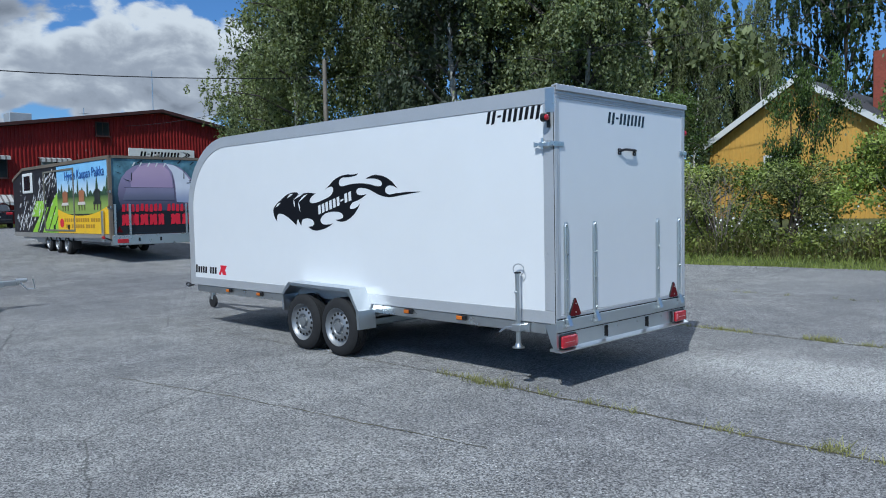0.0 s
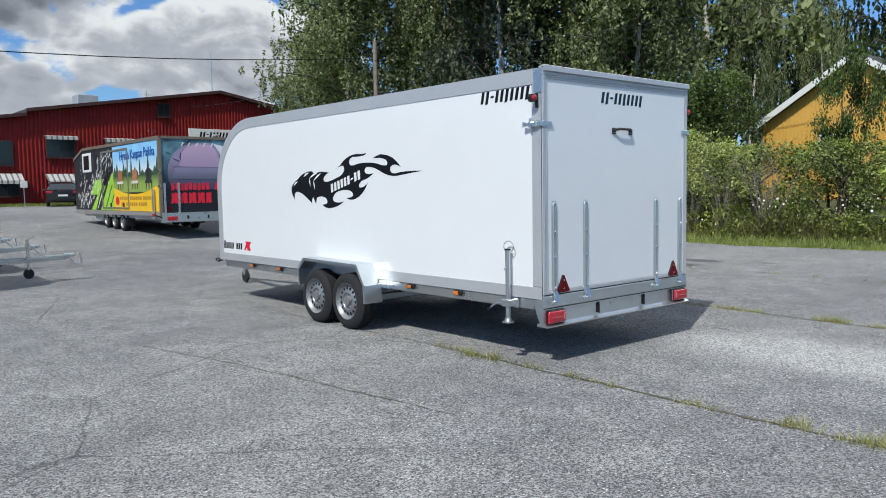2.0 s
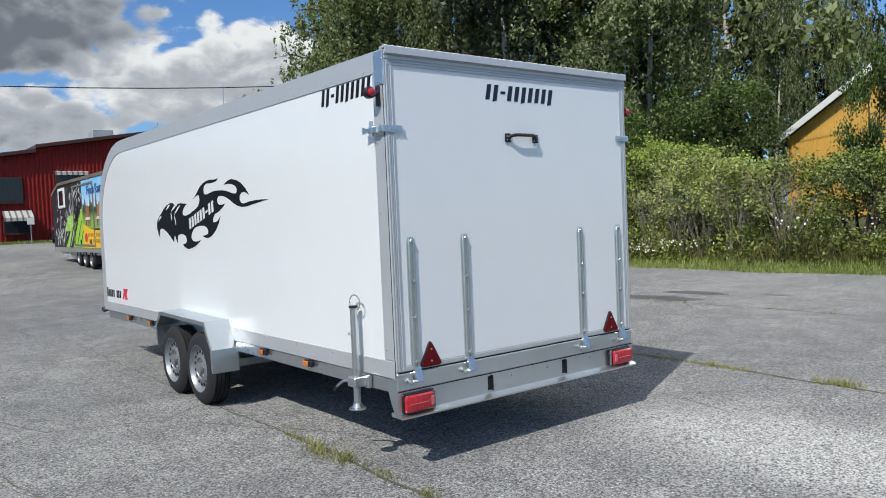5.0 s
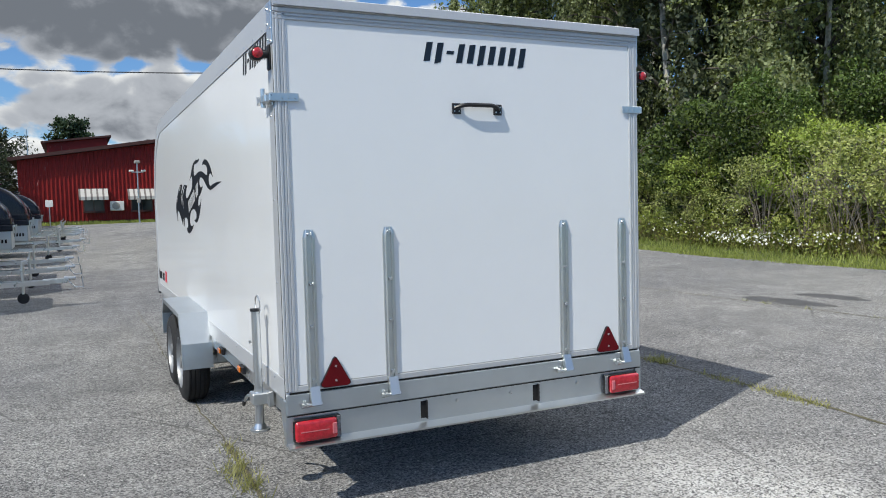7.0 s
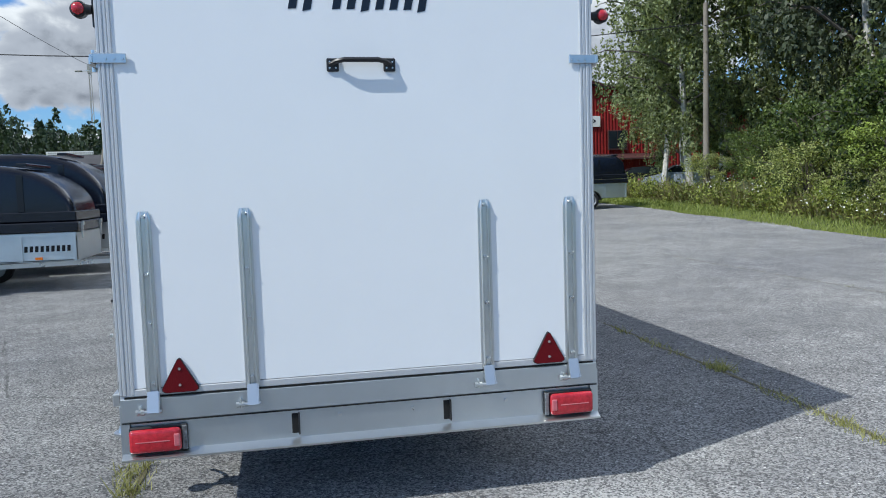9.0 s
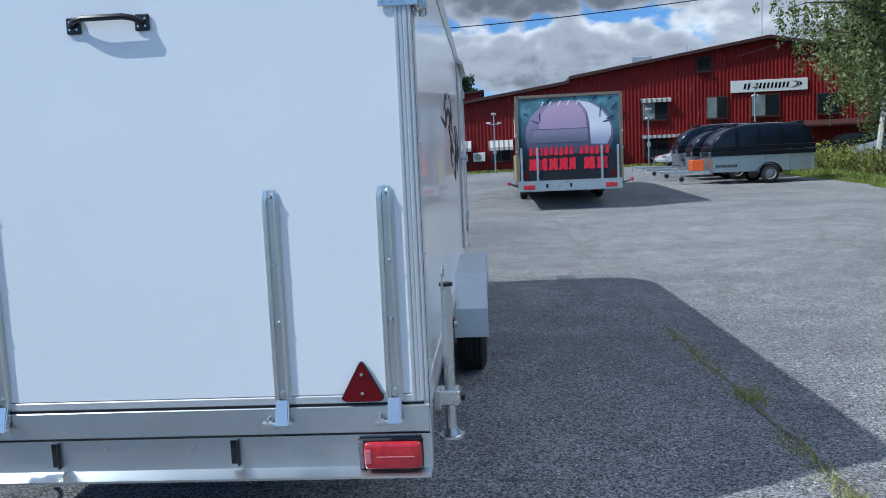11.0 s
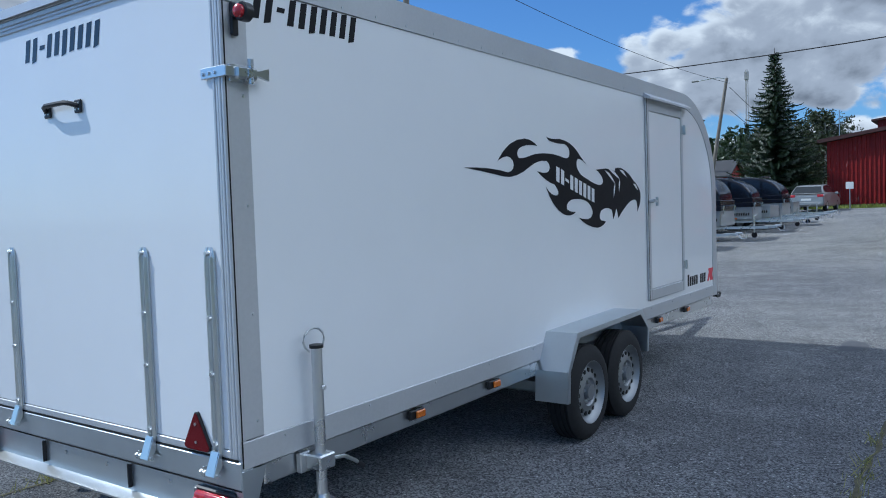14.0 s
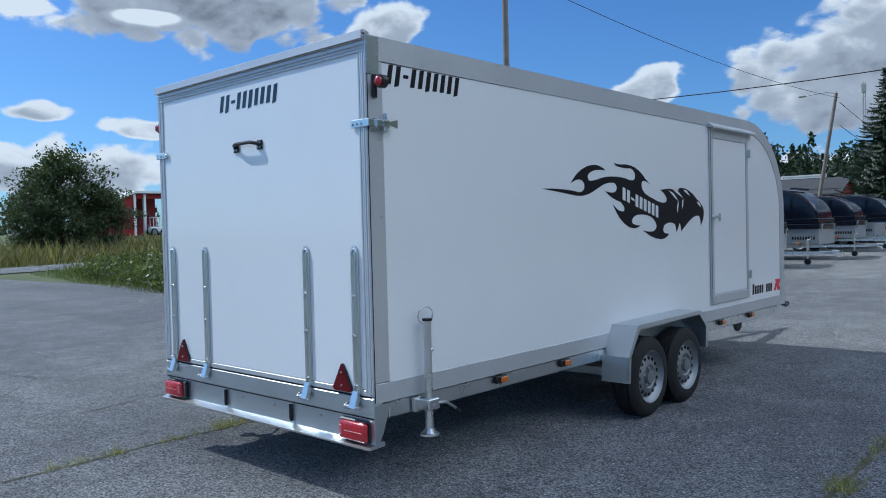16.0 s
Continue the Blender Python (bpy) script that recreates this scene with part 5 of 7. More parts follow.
    for y, w in ((8.43, 0.20), (8.66, 0.24), (8.93, 0.23), (9.19, 0.22), (9.44, 0.17), (9.80, 0.29), (10.13, 0.27)):
        bm = picture(bmesh_new(), [(y, 1.22), (y + w * 0.42, 1.235), (y + w * 0.5, 1.30), (y + w * 0.58, 1.22), (y + w, 1.23), (y + w * 0.96, 1.40), (y + w, 1.50), (y + w * 0.6, 1.525), (y + w * 0.45, 1.47), (y + w * 0.3, 1.515), (y + w * 0.04, 1.49), (y + w * 0.1, 1.38)], "x", r + 0.015, 0.002)
        part("print_bar", bm, M_RED, t, "large red printed bar", smooth=False)
    ink = flat("print_ink", (0.012, 0.02, 0.03))
    for y, z, l, q in ((8.72, 2.40, 0.20, 1.5), (8.52, 2.44, 0.2, -0.35), (10.22, 2.46, 0.22, 1.5), (10.38, 2.40, 0.2, 0.35), (10.30, 2.34, 0.16, 0.2), (10.05, 2.86, 0.16, 0.8), (9.6, 2.90, 0.1, 1.2), (8.9, 2.86, 0.16, 0.5), (8.35, 2.80, 0.12, -0.6), (8.3, 2.62, 0.16, -0.3), (10.5, 2.62, 0.2, 0.8), (10.42, 2.85, 0.14, 0.6)):
        c, s_ = math.cos(q) * l, math.sin(q) * l
        part("dark_stroke", picture(bmesh_new(), [(y, z), (y + 0.022, z - 0.022), (y + 0.022 + c, z - 0.022 + s_), (y + c, z + s_)], "x", r + 0.015, 0.002), ink, t, "dark printed stroke", smooth=False)
    for y in (8.95, 9.18, 9.40, 9.63, 8.76):   # pale straps over the crown of the dome
        part("strap_print", picture(bmesh_new(), [(y, 2.76), (y + 0.03, 2.76), (y + 0.10, 2.86), (y + 0.06, 2.87)], "x", r + 0.0145, 0.001), M_FRAMEW, t, "pale printed strap", smooth=False)
    seam_ink = flat("print_seam", (0.10, 0.09, 0.15))
    for z in (2.21, 1.885):                   # printed seams across the dome
        part("seam_print", picture(bmesh_new(), [(8.52, z - 0.008), (9.95, z - 0.012), (9.95, z), (8.52, z + 0.004)], "x", r + 0.0135, 0.001), seam_ink, t, "dark printed seam", smooth=False)
    part("seam_print", picture(bmesh_new(), [(9.93, 1.84), (9.945, 1.84), (9.945, 2.25), (9.90, 2.60), (9.885, 2.60), (9.93, 2.25)], "x", r + 0.0137, 0.001), seam_ink, t, "dark printed seam", smooth=False)
    for y in (Y0 + 0.10, Y0 + 0.50, Y1 - 0.50, Y1 - 0.10):
        part("hinge_bar", box(bmesh_new(), X0 + 0.02, X0 + 0.05, y - 0.03, y + 0.03, 0.98, 1.78, 0.006), M_GALVB, t, "pale galvanized hinge bar")
    part("bumper", box(bmesh_new(), X0 - 0.05, X0 + 0.06, Y0, Y1, 0.72, 0.98, 0.01), M_GALVB, t, "galvanized rear bumper")
    for y in (Y0 + 0.13, Y1 - 0.42):
        part("tail_lamp", box(bmesh_new(), X0 + 0.06, X0 + 0.09, y, y + 0.29, 0.77, 0.88, 0.01), M_REDLENS, t, "red rear lamp")
    for y in (8.85, 9.45):
        part("slot", box(bmesh_new(), X0 + 0.058, X0 + 0.063, y, y + 0.05, 0.8, 0.9), M_HOLE, t)
    for y, s in ((Y0, -1), (Y1, 1)):
        tri = [(y - s * 0.12, 1.05), (y - s * 0.30, 1.05), (y - s * 0.21, 1.2)]
        part("reflector", prism(bmesh_new(), tri, "x", X0 + 0.02, X0 + 0.035), M_REFLECT, t, smooth=False)
        part("lamp_arm", rod(bmesh_new(), (X0, y, 0.86), (X0 + 0.05, y + s * 0.22, 0.93), 0.02), M_BLACK, t)
        part("lamp_cap", rod(bmesh_new(), (X0 + 0.05, y + s * 0.22, 0.90), (X0 + 0.05, y + s * 0.25, 0.97), 0.04), M_REDLENS, t)
        for z in (2.1, 1.7):
            part("latch", box(bmesh_new(), X0 - 0.1, X0 + 0.05, y - 0.03 if s < 0 else y, y if s < 0 else y + 0.03, z - 0.03, z + 0.03), M_GALVB, t)


advert_trailer()


# ---- small hooded trailers ----
def hooded_trailer(length=3.0, width=1.45, hood=0.95, box_h=0.42, hooded=True, label="", category="trailer", text=True, z0=0.46):
    """A box trailer along y, its drawbar towards +y; the origin is on the ground under the front of the box."""
    t = thing("hooded_trailer" if hooded else "open_trailer", label, category, "trailers in a row")
    W, L = width / 2, length
    z1 = z0 + box_h
    bm = bmesh_new()
    for s in (-1, 1):
        box(bm, s * (W - 0.02), s * W, -L, 0, z0, z1, 0.006)
        for k in range(5):
            y = -L * (k + 0.02) / 4.1
            box(bm, s * W, s * (W + 0.018), y - 0.05, y, z0, z1)
        box(bm, s * W, s * (W + 0.015), -L, 0, z1 - 0.05, z1)
    box(bm, -W, W, -0.02, 0, z0, z1, 0.006)
    box(bm, -W, W, -L, -L + 0.02, z0, z1, 0.006)
    box(bm, -W, W, -L, 0, z0, z0 + 0.02)
    body = part("body", bm, M_GALV, t, "galvanized sheet box")
    if text:
        for k in range(9):
            y = -0.75 + 0.075 * k
            for q in (W + 0.002, -W - 0.004):
                bm = prism(bmesh_new(), [(y, z0 + 0.15), (y + 0.046, z0 + 0.15), (y + 0.053, z0 + 0.24), (y + 0.007, z0 + 0.24)], "x", q, q + 0.002)
                part("dark_bar", bm, M_DECAL, body, smooth=False)
        part("marker", box(bmesh_new(), W, W + 0.02, -0.6, -0.5, z0 + 0.03, z0 + 0.07), M_AMBER, body)
    bm = bmesh_new()
    for s in (-1, 1):
        prism(bm, [(s * (W - 0.15), -L * 0.4), (s * (W - 0.22), -L * 0.4), (s * 0.03, 1.15), (s * 0.09, 1.15)], "z", 0.36, 0.43)
    box(bm, -0.04, 0.04, 1.05, 1.4, 0.37, 0.45, 0.01)
    rod(bm, (0, 1.35, 0.44), (0, 1.52, 0.44), 0.04, 0.03)
    bent(bm, [(0.03, 1.4, 0.42), (0.05, 1.5, 0.30), (0.05, 1.62, 0.30), (0.03, 1.6, 0.46)], 0.012)
    part("drawbar", bm, M_GALVB, t, "bright galvanized drawbar")
    bm = rod(bmesh_new(), (0.09, 0.78, 0.24), (0.09, 0.78, 0.74), 0.024)
    rod(bm, (0.09, 0.78, 0.60), (0.09, 0.78, 0.66), 0.032)
    bent(bm, [(0.09, 0.78, 0.74), (0.09, 0.86, 0.76), (0.09, 0.88, 0.81)], 0.010)
    jw = part("jockey_wheel", bm, M_GALVB, t, "zinc jockey wheel")
    part("tyre", lathe(bmesh_new(), [(0.03, -0.022), (0.077, -0.020), (0.085, 0), (0.077, 0.020), (0.03, 0.022)], (0.09, 0.78, 0.175), "x", 16), M_TYRE, jw)
    for s in (-1, 1):
        w = wheel(t, s * (W + 0.12), -L * 0.55, 0.285, 1, 0.28, 0.16)
        w.rotation_euler = (0, 0, radians(-90 if s > 0 else 90))
        arc = [(-L * 0.55 + 0.36 * math.cos(a), 0.30 + 0.34 * math.sin(a)) for a in (math.pi * k / 10 for k in range(11))]
        inn = [(-L * 0.55 + 0.34 * math.cos(a), 0.30 + 0.32 * math.sin(a)) for a in (math.pi * k / 10 for k in range(11))]
        part("mudguard", band(bmesh_new(), arc, inn, "x", s * W, s * (W + 0.22)), M_BLACK, t, "black plastic mudguard")
    if hooded:
        # three stepped skirts, then a hull whose front rounds down
        bm = bmesh_new()
        for k, (a, b, g) in enumerate(((z1, z1 + 0.16, 0.035), (z1 + 0.16, z1 + 0.32, 0.012))):
            box(bm, -W - g, W + g, -L - g, g, a + 0.01, b, 0.015)
        h0, h1 = z1 + 0.32, z1 + hood
        prof = [(0.0, h0)]
        for k in range(11):
            a = math.pi / 2 * k / 10
            prof.append((-0.02 - 1.25 * (1 - math.cos(a)), h0 + (h1 - h0) * math.sin(a)))
        prof += [(-L * 0.6, h1 + 0.01), (-L + 0.35, h1 - 0.03), (-L + 0.08, h1 - 0.25), (-L, h0)]
        cy, cz = -L * 0.5, h0                 # hull lofted across, its shoulders rounded
        rings = []
        for x, q in ((-W + 0.004, 0.84), (-W + 0.012, 0.90), (-W + 0.04, 0.955), (-W + 0.09, 0.985), (-W + 0.18, 1.0), (W - 0.18, 1.0), (W - 0.09, 0.985), (W - 0.04, 0.955), (W - 0.012, 0.90), (W - 0.004, 0.84)):
            rings.append([bm.verts.new((x, cy + (y - cy) * (1 - (1 - q) * 0.45), cz + (z - cz) * q)) for y, z in prof])
        for u, w in zip(rings, rings[1:]):
            for k in range(len(prof) - 1):
                bm.faces.new((u[k], u[k + 1], w[k + 1], w[k]))
        bm.faces.new(rings[0])
        bm.faces.new(rings[-1][::-1])
        for k in range(4):
            y = -0.75 - (L - 1.1) * k / 3
            box(bm, -W + 0.14, W - 0.14, y - 0.08, y + 0.08, h1 - 0.03, h1 + 0.018, 0.012)
            for s in (-1, 1):
                box(bm, s * (W - 0.03), s * (W + 0.004), y - 0.05, y + 0.05, h0, h0 + (h1 - h0) * 0.78, 0.006)
        hd = part("hood", bm, M_HOODBLK, t, "glossy black ribbed plastic hood")
        for s in (-1, 1):
            bm = box(bmesh_new(), s * W * 0.82, s * W * 0.76, 0.03, 0.06, z1 - 0.1, z1 + 0.14, 0.006)
            rod(bm, (s * W * 0.79, 0.06, z1 + 0.1), (s * W * 0.79, 0.06, z1 + 0.16), 0.022)
            part("hood_latch", bm, M_GALVB, hd)
    return t


def put(t, x, y, rz):
    t.matrix_basis = pose(x, y, gz(x, y), 0, 0, rz)
    return t


LBL = "galvanized trailer with closed black plastic hood in a row"
a = put(hooded_trailer(3.1, 1.5, 1.04, 0.43, label=LBL), -13.6, 2.62, 0)
b = put(hooded_trailer(3.3, 1.6, 1.24, 0.45, label="taller galvanized trailer with closed black hood in a row"), -15.85, 2.62, 1)
for x, y, r in ((-18.15, 2.6, -1), (-22.4, 2.75, 1), (-30.1, 2.85, 1.5), (-34.1, 3.0, 0)):
    copy_thing(a, pose(x, y, gz(x, y), 0, 0, r))
copy_thing(b, pose(-26.0, 2.95, gz(-26.0, 2.95), 0, 0, 0.5))
o = put(hooded_trailer(2.6, 1.4, 0.9, 0.42, hooded=False, label="low open galvanized trailer without a hood in a row"), -32.1, 3.0, 0)
copy_thing(o, pose(-36.6, 2.9, gz(-36.6, 2.9), 0, 0, 1))
put(hooded_trailer(3.1, 1.5, 1.0, 0.50, label="large galvanized trailer with long black hood by the grass", z0=0.36), -26.75, 14.5, 178)
put(hooded_trailer(2.6, 1.4, 0.95, 0.42, label="short galvanized trailer under a black hood beside a longer one", z0=0.40), -29.1, 14.55, 177)
copy_thing(a, pose(-31.4, 14.6, gz(-31.4, 14.6), 0, 0, 176))
tagged(part("crate", box(bmesh_new(), -26.98, -26.54, 13.98, 14.36, gz(-26.75, 14.5) + 0.432, gz(-26.75, 14.5) + 0.79, 0.02), material("orange_plastic", (0.75, 0.12, 0.02), 0.45)), "orange plastic crate standing on a trailer drawbar", "crate")


# ---- cars ----
def car(label, paint, estate=True, length=4.6, van=False):
    """A car along x, its front towards -x; the origin is on the ground under its middle."""
    c = thing("van" if van else "car", label, "van" if van else "car", "parked cars")
    h, l = (2.0 if van else 1.48), length / 2
    W = 0.90
    low = [(-l, 0.35), (-l, 0.62), (-l + 0.2, 0.74), (-l + 1.15, 0.92), (l - 0.35 if not van else l - 0.1, 0.98), (l, 0.88), (l, 0.38), (l - 0.15, 0.27), (-l + 0.2, 0.25)]
    bm = prism(bmesh_new(), low, "y", -W, W)
    bmesh.ops.bevel(bm, geom=[e for e in bm.edges], offset=0.06, segments=2, affect="EDGES")
    body = part("body", bm, paint, c)
    if van:
        cab = [(-l + 0.95, 0.9), (-l + 1.6, h - 0.05), (l - 0.1, h), (l - 0.03, 0.9)]
    elif estate:
        cab = [(-l + 1.1, 0.90), (-l + 1.95, h - 0.04), (-l + 2.6, h), (l - 0.75, h - 0.06), (l - 0.12, 0.95)]
    else:
        cab = [(-l + 1.1, 0.90), (-l + 1.95, h - 0.04), (-l + 2.6, h), (l - 1.35, h - 0.08), (l - 0.45, 0.96)]
    n = len(cab)
    cx = sum(p[0] for p in cab) / n
    bm = bmesh_new()
    rows = []
    for s, q in ((-1, 1.0), (1, 1.0)):
        rows.append([bm.verts.new((x, s * (W - 0.04 - 0.20 * (z - 0.9) / (h - 0.9)), z)) for x, z in cab])
    bm.faces.new(rows[0]); bm.faces.new(rows[1])
    for i in range(n):
        bm.faces.new((rows[0][i], rows[0][(i + 1) % n], rows[1][(i + 1) % n], rows[1][i]))
    bmesh.ops.bevel(bm, geom=[e for e in bm.edges], offset=0.05, segments=2, affect="EDGES")
    part("cabin", bm, paint, c)
    cz = sum(p[1] for p in cab) / n
    for s in (-1, 1):
        pts = [(cx + (x - cx) * 0.86, cz + 0.02 + (z - cz) * 0.72) for x, z in cab]
        bm = bmesh_new()
        vs = [bm.verts.new((x, s * (W - 0.034 - 0.20 * (z - 0.9) / (h - 0.9)), z)) for x, z in pts]
        bm.faces.new(vs)
        part("side_window", bm, M_GLASS, c)
        part("door_mirror", box(bmesh_new(), -l + 1.55, -l + 1.72, s * W, s * (W + 0.18), 0.92, 1.05, 0.03), paint, c)
    for i, j, nm in ((0, 1, "windscreen"), (n - 2, n - 1, "rear_window")):
        (xa, za), (xb, zb) = cab[i], cab[j]
        d = Vector((xb - xa, 0, zb - za)).normalized()
        nrm = Vector((-1, 0, 0.6)).normalized() if i == 0 else Vector((1, 0, 0.6)).normalized()
        p0, p1 = Vector((xa, 0, za)) + d * 0.10 + nrm * 0.012, Vector((xb, 0, zb)) - d * 0.10 + nrm * 0.012
        bm = bmesh_new()
        ya, yb = (0.76, 0.64) if p0.z < p1.z else (0.64, 0.76)
        bm.faces.new([bm.verts.new(v) for v in ((p0.x, -ya, p0.z), (p0.x, ya, p0.z), (p1.x, yb, p1.z), (p1.x, -yb, p1.z))])
        part(nm, bm, M_GLASS, c)
    for s in (-1, 1):
        part("tail_light", box(bmesh_new(), l - 0.10, l + 0.012, s * 0.56, s * 0.88, 0.78, 0.92, 0.02), M_REDLENS, c)
        part("headlight", box(bmesh_new(), -l - 0.01, -l + 0.15, s * 0.55, s * 0.86, 0.60, 0.72, 0.02), M_CLEAR, c)
        for x in (-l + 0.85, l - 0.95):
            wheel(c, x, s * 0.80, 0.315, s, 0.315, 0.2)
    part("plate", box(bmesh_new(), l, l + 0.012, -0.26, 0.26, 0.60, 0.71, 0.003), M_FRAMEW, c, "pale plate without legible marks")
    part("bumper", box(bmesh_new(), l - 0.05, l + 0.03, -0.82, 0.82, 0.36, 0.52, 0.03), paint, c)
    return c


M_SILVER = material("silver_car_paint", (0.40, 0.40, 0.40), 0.3, metal=0.6, spread=0.04, coat=0.5)
M_CARBLK = material("black_car_paint", (0.012, 0.012, 0.015), 0.2, spread=0.1, coat=0.8)
M_CARW = material("white_car_paint", (0.68, 0.70, 0.72), 0.25, spread=0.03, coat=0.6)
put(car("silver estate car parked before a red hall", M_SILVER), -50.2, 1.35, -2)
put(car("black saloon car parked by a red wall", M_CARBLK, estate=False), -51.0, 13.9, -14)
van = put(car("white panel van beside hooded trailers", M_CARW, van=True, length=4.9), -50.0, 20.4, 96)
van.scale = (1.0, 1.0, 0.88)
put(car("pale silver-blue saloon car under birches", material("pale_blue_paint", (0.42, 0.47, 0.55), 0.28, metal=0.3, spread=0.04, coat=0.5), estate=False), -43.5, 29.0, 70)
put(car("dark car parked under trees by the hall", M_CARBLK), -47.5, 28.2, 75)


# ---- the red hall ----
HX, H0 = -56.0, 0.80


def roof_z(y):
    if y < 13.2:
        return 5.02 + 0.142 * (y - 1.1)
    return 7.02 + (y - 13.2) * 0.154 if y < 26.7 else 9.10 - (y - 26.7) * 0.19


def hall_window(t, y0, y1, z0, z1, trim=M_FALUD, name="window", pane=None):
    w = part(name, box(bmesh_new(), HX + 0.02, HX + 0.16, y0 - 0.07, y1 + 0.07, z0 - 0.07, z1 + 0.07, 0.01), trim, t, "dark window in a painted frame")
    part("pane", box(bmesh_new(), HX + 0.155, HX + 0.168, y0, (y0 + y1) / 2 - 0.02, z0, z1), pane or M_GLASS, w)
    part("pane", box(bmesh_new(), HX + 0.155, HX + 0.168, (y0 + y1) / 2 + 0.02, y1, z0, z1), M_GLASS, w)
    part("sill", box(bmesh_new(), HX + 0.1, HX + 0.26, y0 - 0.1, y1 + 0.1, z0 - 0.12, z0 - 0.07), trim, w)
    return w


def awning(t, y0, y1, z0, z1, out=0.7):
    a = tagged(new("awning"), "striped grey and white cloth awning")
    a.parent = t
    n = max(6, int((y1 - y0) / 0.11))
    for k in range(n):
        ya, yb = y0 + (y1 - y0) * k / n, y0 + (y1 - y0) * (k + 1) / n
        bm = prism(bmesh_new(), [(HX + 0.1, z1), (HX + 0.1 + out, z0 + 0.22), (HX + 0.1 + out, z0), (HX + 0.08 + out, z0), (HX + 0.08 + out, z0 + 0.2), (HX + 0.1, z1 - 0.03)], "y", ya, yb)
        part("awning_strip", bm, M_AWND if k % 3 == 0 else M_AWN, a, smooth=False)


CURTAIN = material("pale_curtain_pane", (0.22, 0.25, 0.25), 0.15, spread=0.25, grain=2)


def red_hall():
    t = thing("red_hall", "wide dark red hall of ribbed sheets under a low gable", "building")
    y0, y1 = 1.1, 52.3
    outl = [(y0, H0 - 0.5), (y0, roof_z(y0)), (13.19, roof_z(13.19)), (13.21, roof_z(13.21)), (26.7, 9.10), (y1, roof_z(y1)), (y1, H0 - 0.5)]
    part("wall", prism(bmesh_new(), [(y, z - 0.05) for y, z in outl], "x", HX - 38, HX), M_FALU, t, "dark red walls", smooth=False)
    # ribs of the sheet cladding, up to the roofline
    bm = bmesh_new()
    y = y0 + 0.1
    while y < 40:
        z = min(roof_z(y), roof_z(y + 0.09)) - 0.06
        v = [bm.verts.new(p) for p in ((HX, y, H0 - 0.1), (HX + 0.06, y + 0.025, H0 - 0.1), (HX + 0.06, y + 0.085, H0 - 0.1), (HX, y + 0.11, H0 - 0.1), (HX, y, z), (HX + 0.06, y + 0.025, z), (HX + 0.06, y + 0.085, z), (HX, y + 0.11, z))]
        for a, b in ((0, 1), (1, 2), (2, 3)):
            bm.faces.new((v[a], v[b], v[b + 4], v[a + 4]))
        y += 0.25
    tagged(part("cladding_ribs", bm, M_FALU, t, "ribbed red sheet cladding", smooth=False), kind="stuff")
    part("plinth", box(bmesh_new(), HX - 0.1, HX + 0.06, y0, 40, H0 - 0.6, H0 + 0.25), M_FALUD, t, "dark plinth")
    roof = [(y0 - 0.5, roof_z(y0) - 0.08), (13.19, roof_z(13.19)), (13.21, roof_z(13.21)), (26.7, 9.10), (y1 + 0.5, roof_z(y1))]
    r = part("roof", band(bmesh_new(), [(y, z + 0.16) for y, z in roof], [(y, z - 0.02) for y, z in roof], "x", HX - 38.2, HX + 0.45), M_ROOFDK, t, "low dark felt roof", smooth=False)
    part("barge_board", band(bmesh_new(), [(y, z + 0.19) for y, z in roof], [(y, z - 0.03) for y, z in roof], "x", HX + 0.45, HX + 0.52), M_FALUD, r, "brown barge board", smooth=False)
    v = part("roof_vent", box(bmesh_new(), -67.5, -66.0, 19.4, 21.0, 7.8, 9.6, 0.03), material("vent_zinc", (0.5, 0.52, 0.53), 0.45, metal=0.4), r, "pale sheet-metal roof vent")
    part("vent_small", box(bmesh_new(), -60.5, -60.0, 9.2, 9.7, 6.1, 6.75), M_ROOFDK, r)
    for y, h in ((26.6, 3.2), (1.7, 1.9), (21.5, 0.8)):
        bm = rod(bmesh_new(), (HX - 0.8, y, roof_z(y) - 0.2), (HX - 0.8, y, roof_z(y) + h), 0.03)
        if h < 3:
            rod(bm, (HX - 0.8, y - 0.35, roof_z(y) + h * 0.55), (HX - 0.8, y + 0.35, roof_z(y) + h * 0.55), 0.02)
        part("antenna", bm, M_GALV, r, "thin roof antenna")
    hall_window(t, 21.98, 22.8, 7.15, 8.03)
    for a, b, c, d in ((18.22, 19.87, 4.02, 5.29), (14.4, 16.1, 4.1, 5.3), (22.6, 23.9, 3.93, 5.31), (25.6, 27.4, 3.94, 5.32), (10.8, 12.3, 3.55, 5.05), (18.3, 19.9, 1.42, 2.68), (4.85, 6.0, 1.66, 2.45), (7.75, 9.0, 1.66, 2.45), (11.2, 12.6, 1.55, 2.4), (14.5, 16.1, 1.45, 2.35), (30.0, 31.4, 3.9, 5.2)):
        hall_window(t, a, b, c, d, pane=CURTAIN if 18 < a < 26 and c > 3 else None)
    for a, b, c, d in ((4.54, 6.3, 2.38, 3.13), (7.5, 9.2, 2.36, 3.08), (11.1, 12.8, 2.3, 2.98), (14.2, 16.4, 2.28, 2.96)):
        awning(t, a, b, c, d)
    for a, b, c, d in ((18.05, 20.1, 5.16, 5.46), (14.25, 16.3, 5.24, 5.52), (18.05, 22.9, 2.72, 2.92)):
        awning(t, a, b, c, d, 0.35)
    s = part("sign", box(bmesh_new(), HX + 0.06, HX + 0.18, 24.2, 29.3, 5.55, 6.35, 0.01), M_FRAMEW, t, "long white sign board with black bars")
    bars_word(s, "sign_wordmark", "black wordmark bars", "x", 25.0, 5.76, 3.1, 0.38, HX + 0.182, 0.006, n=12)
    bm = bmesh_new()
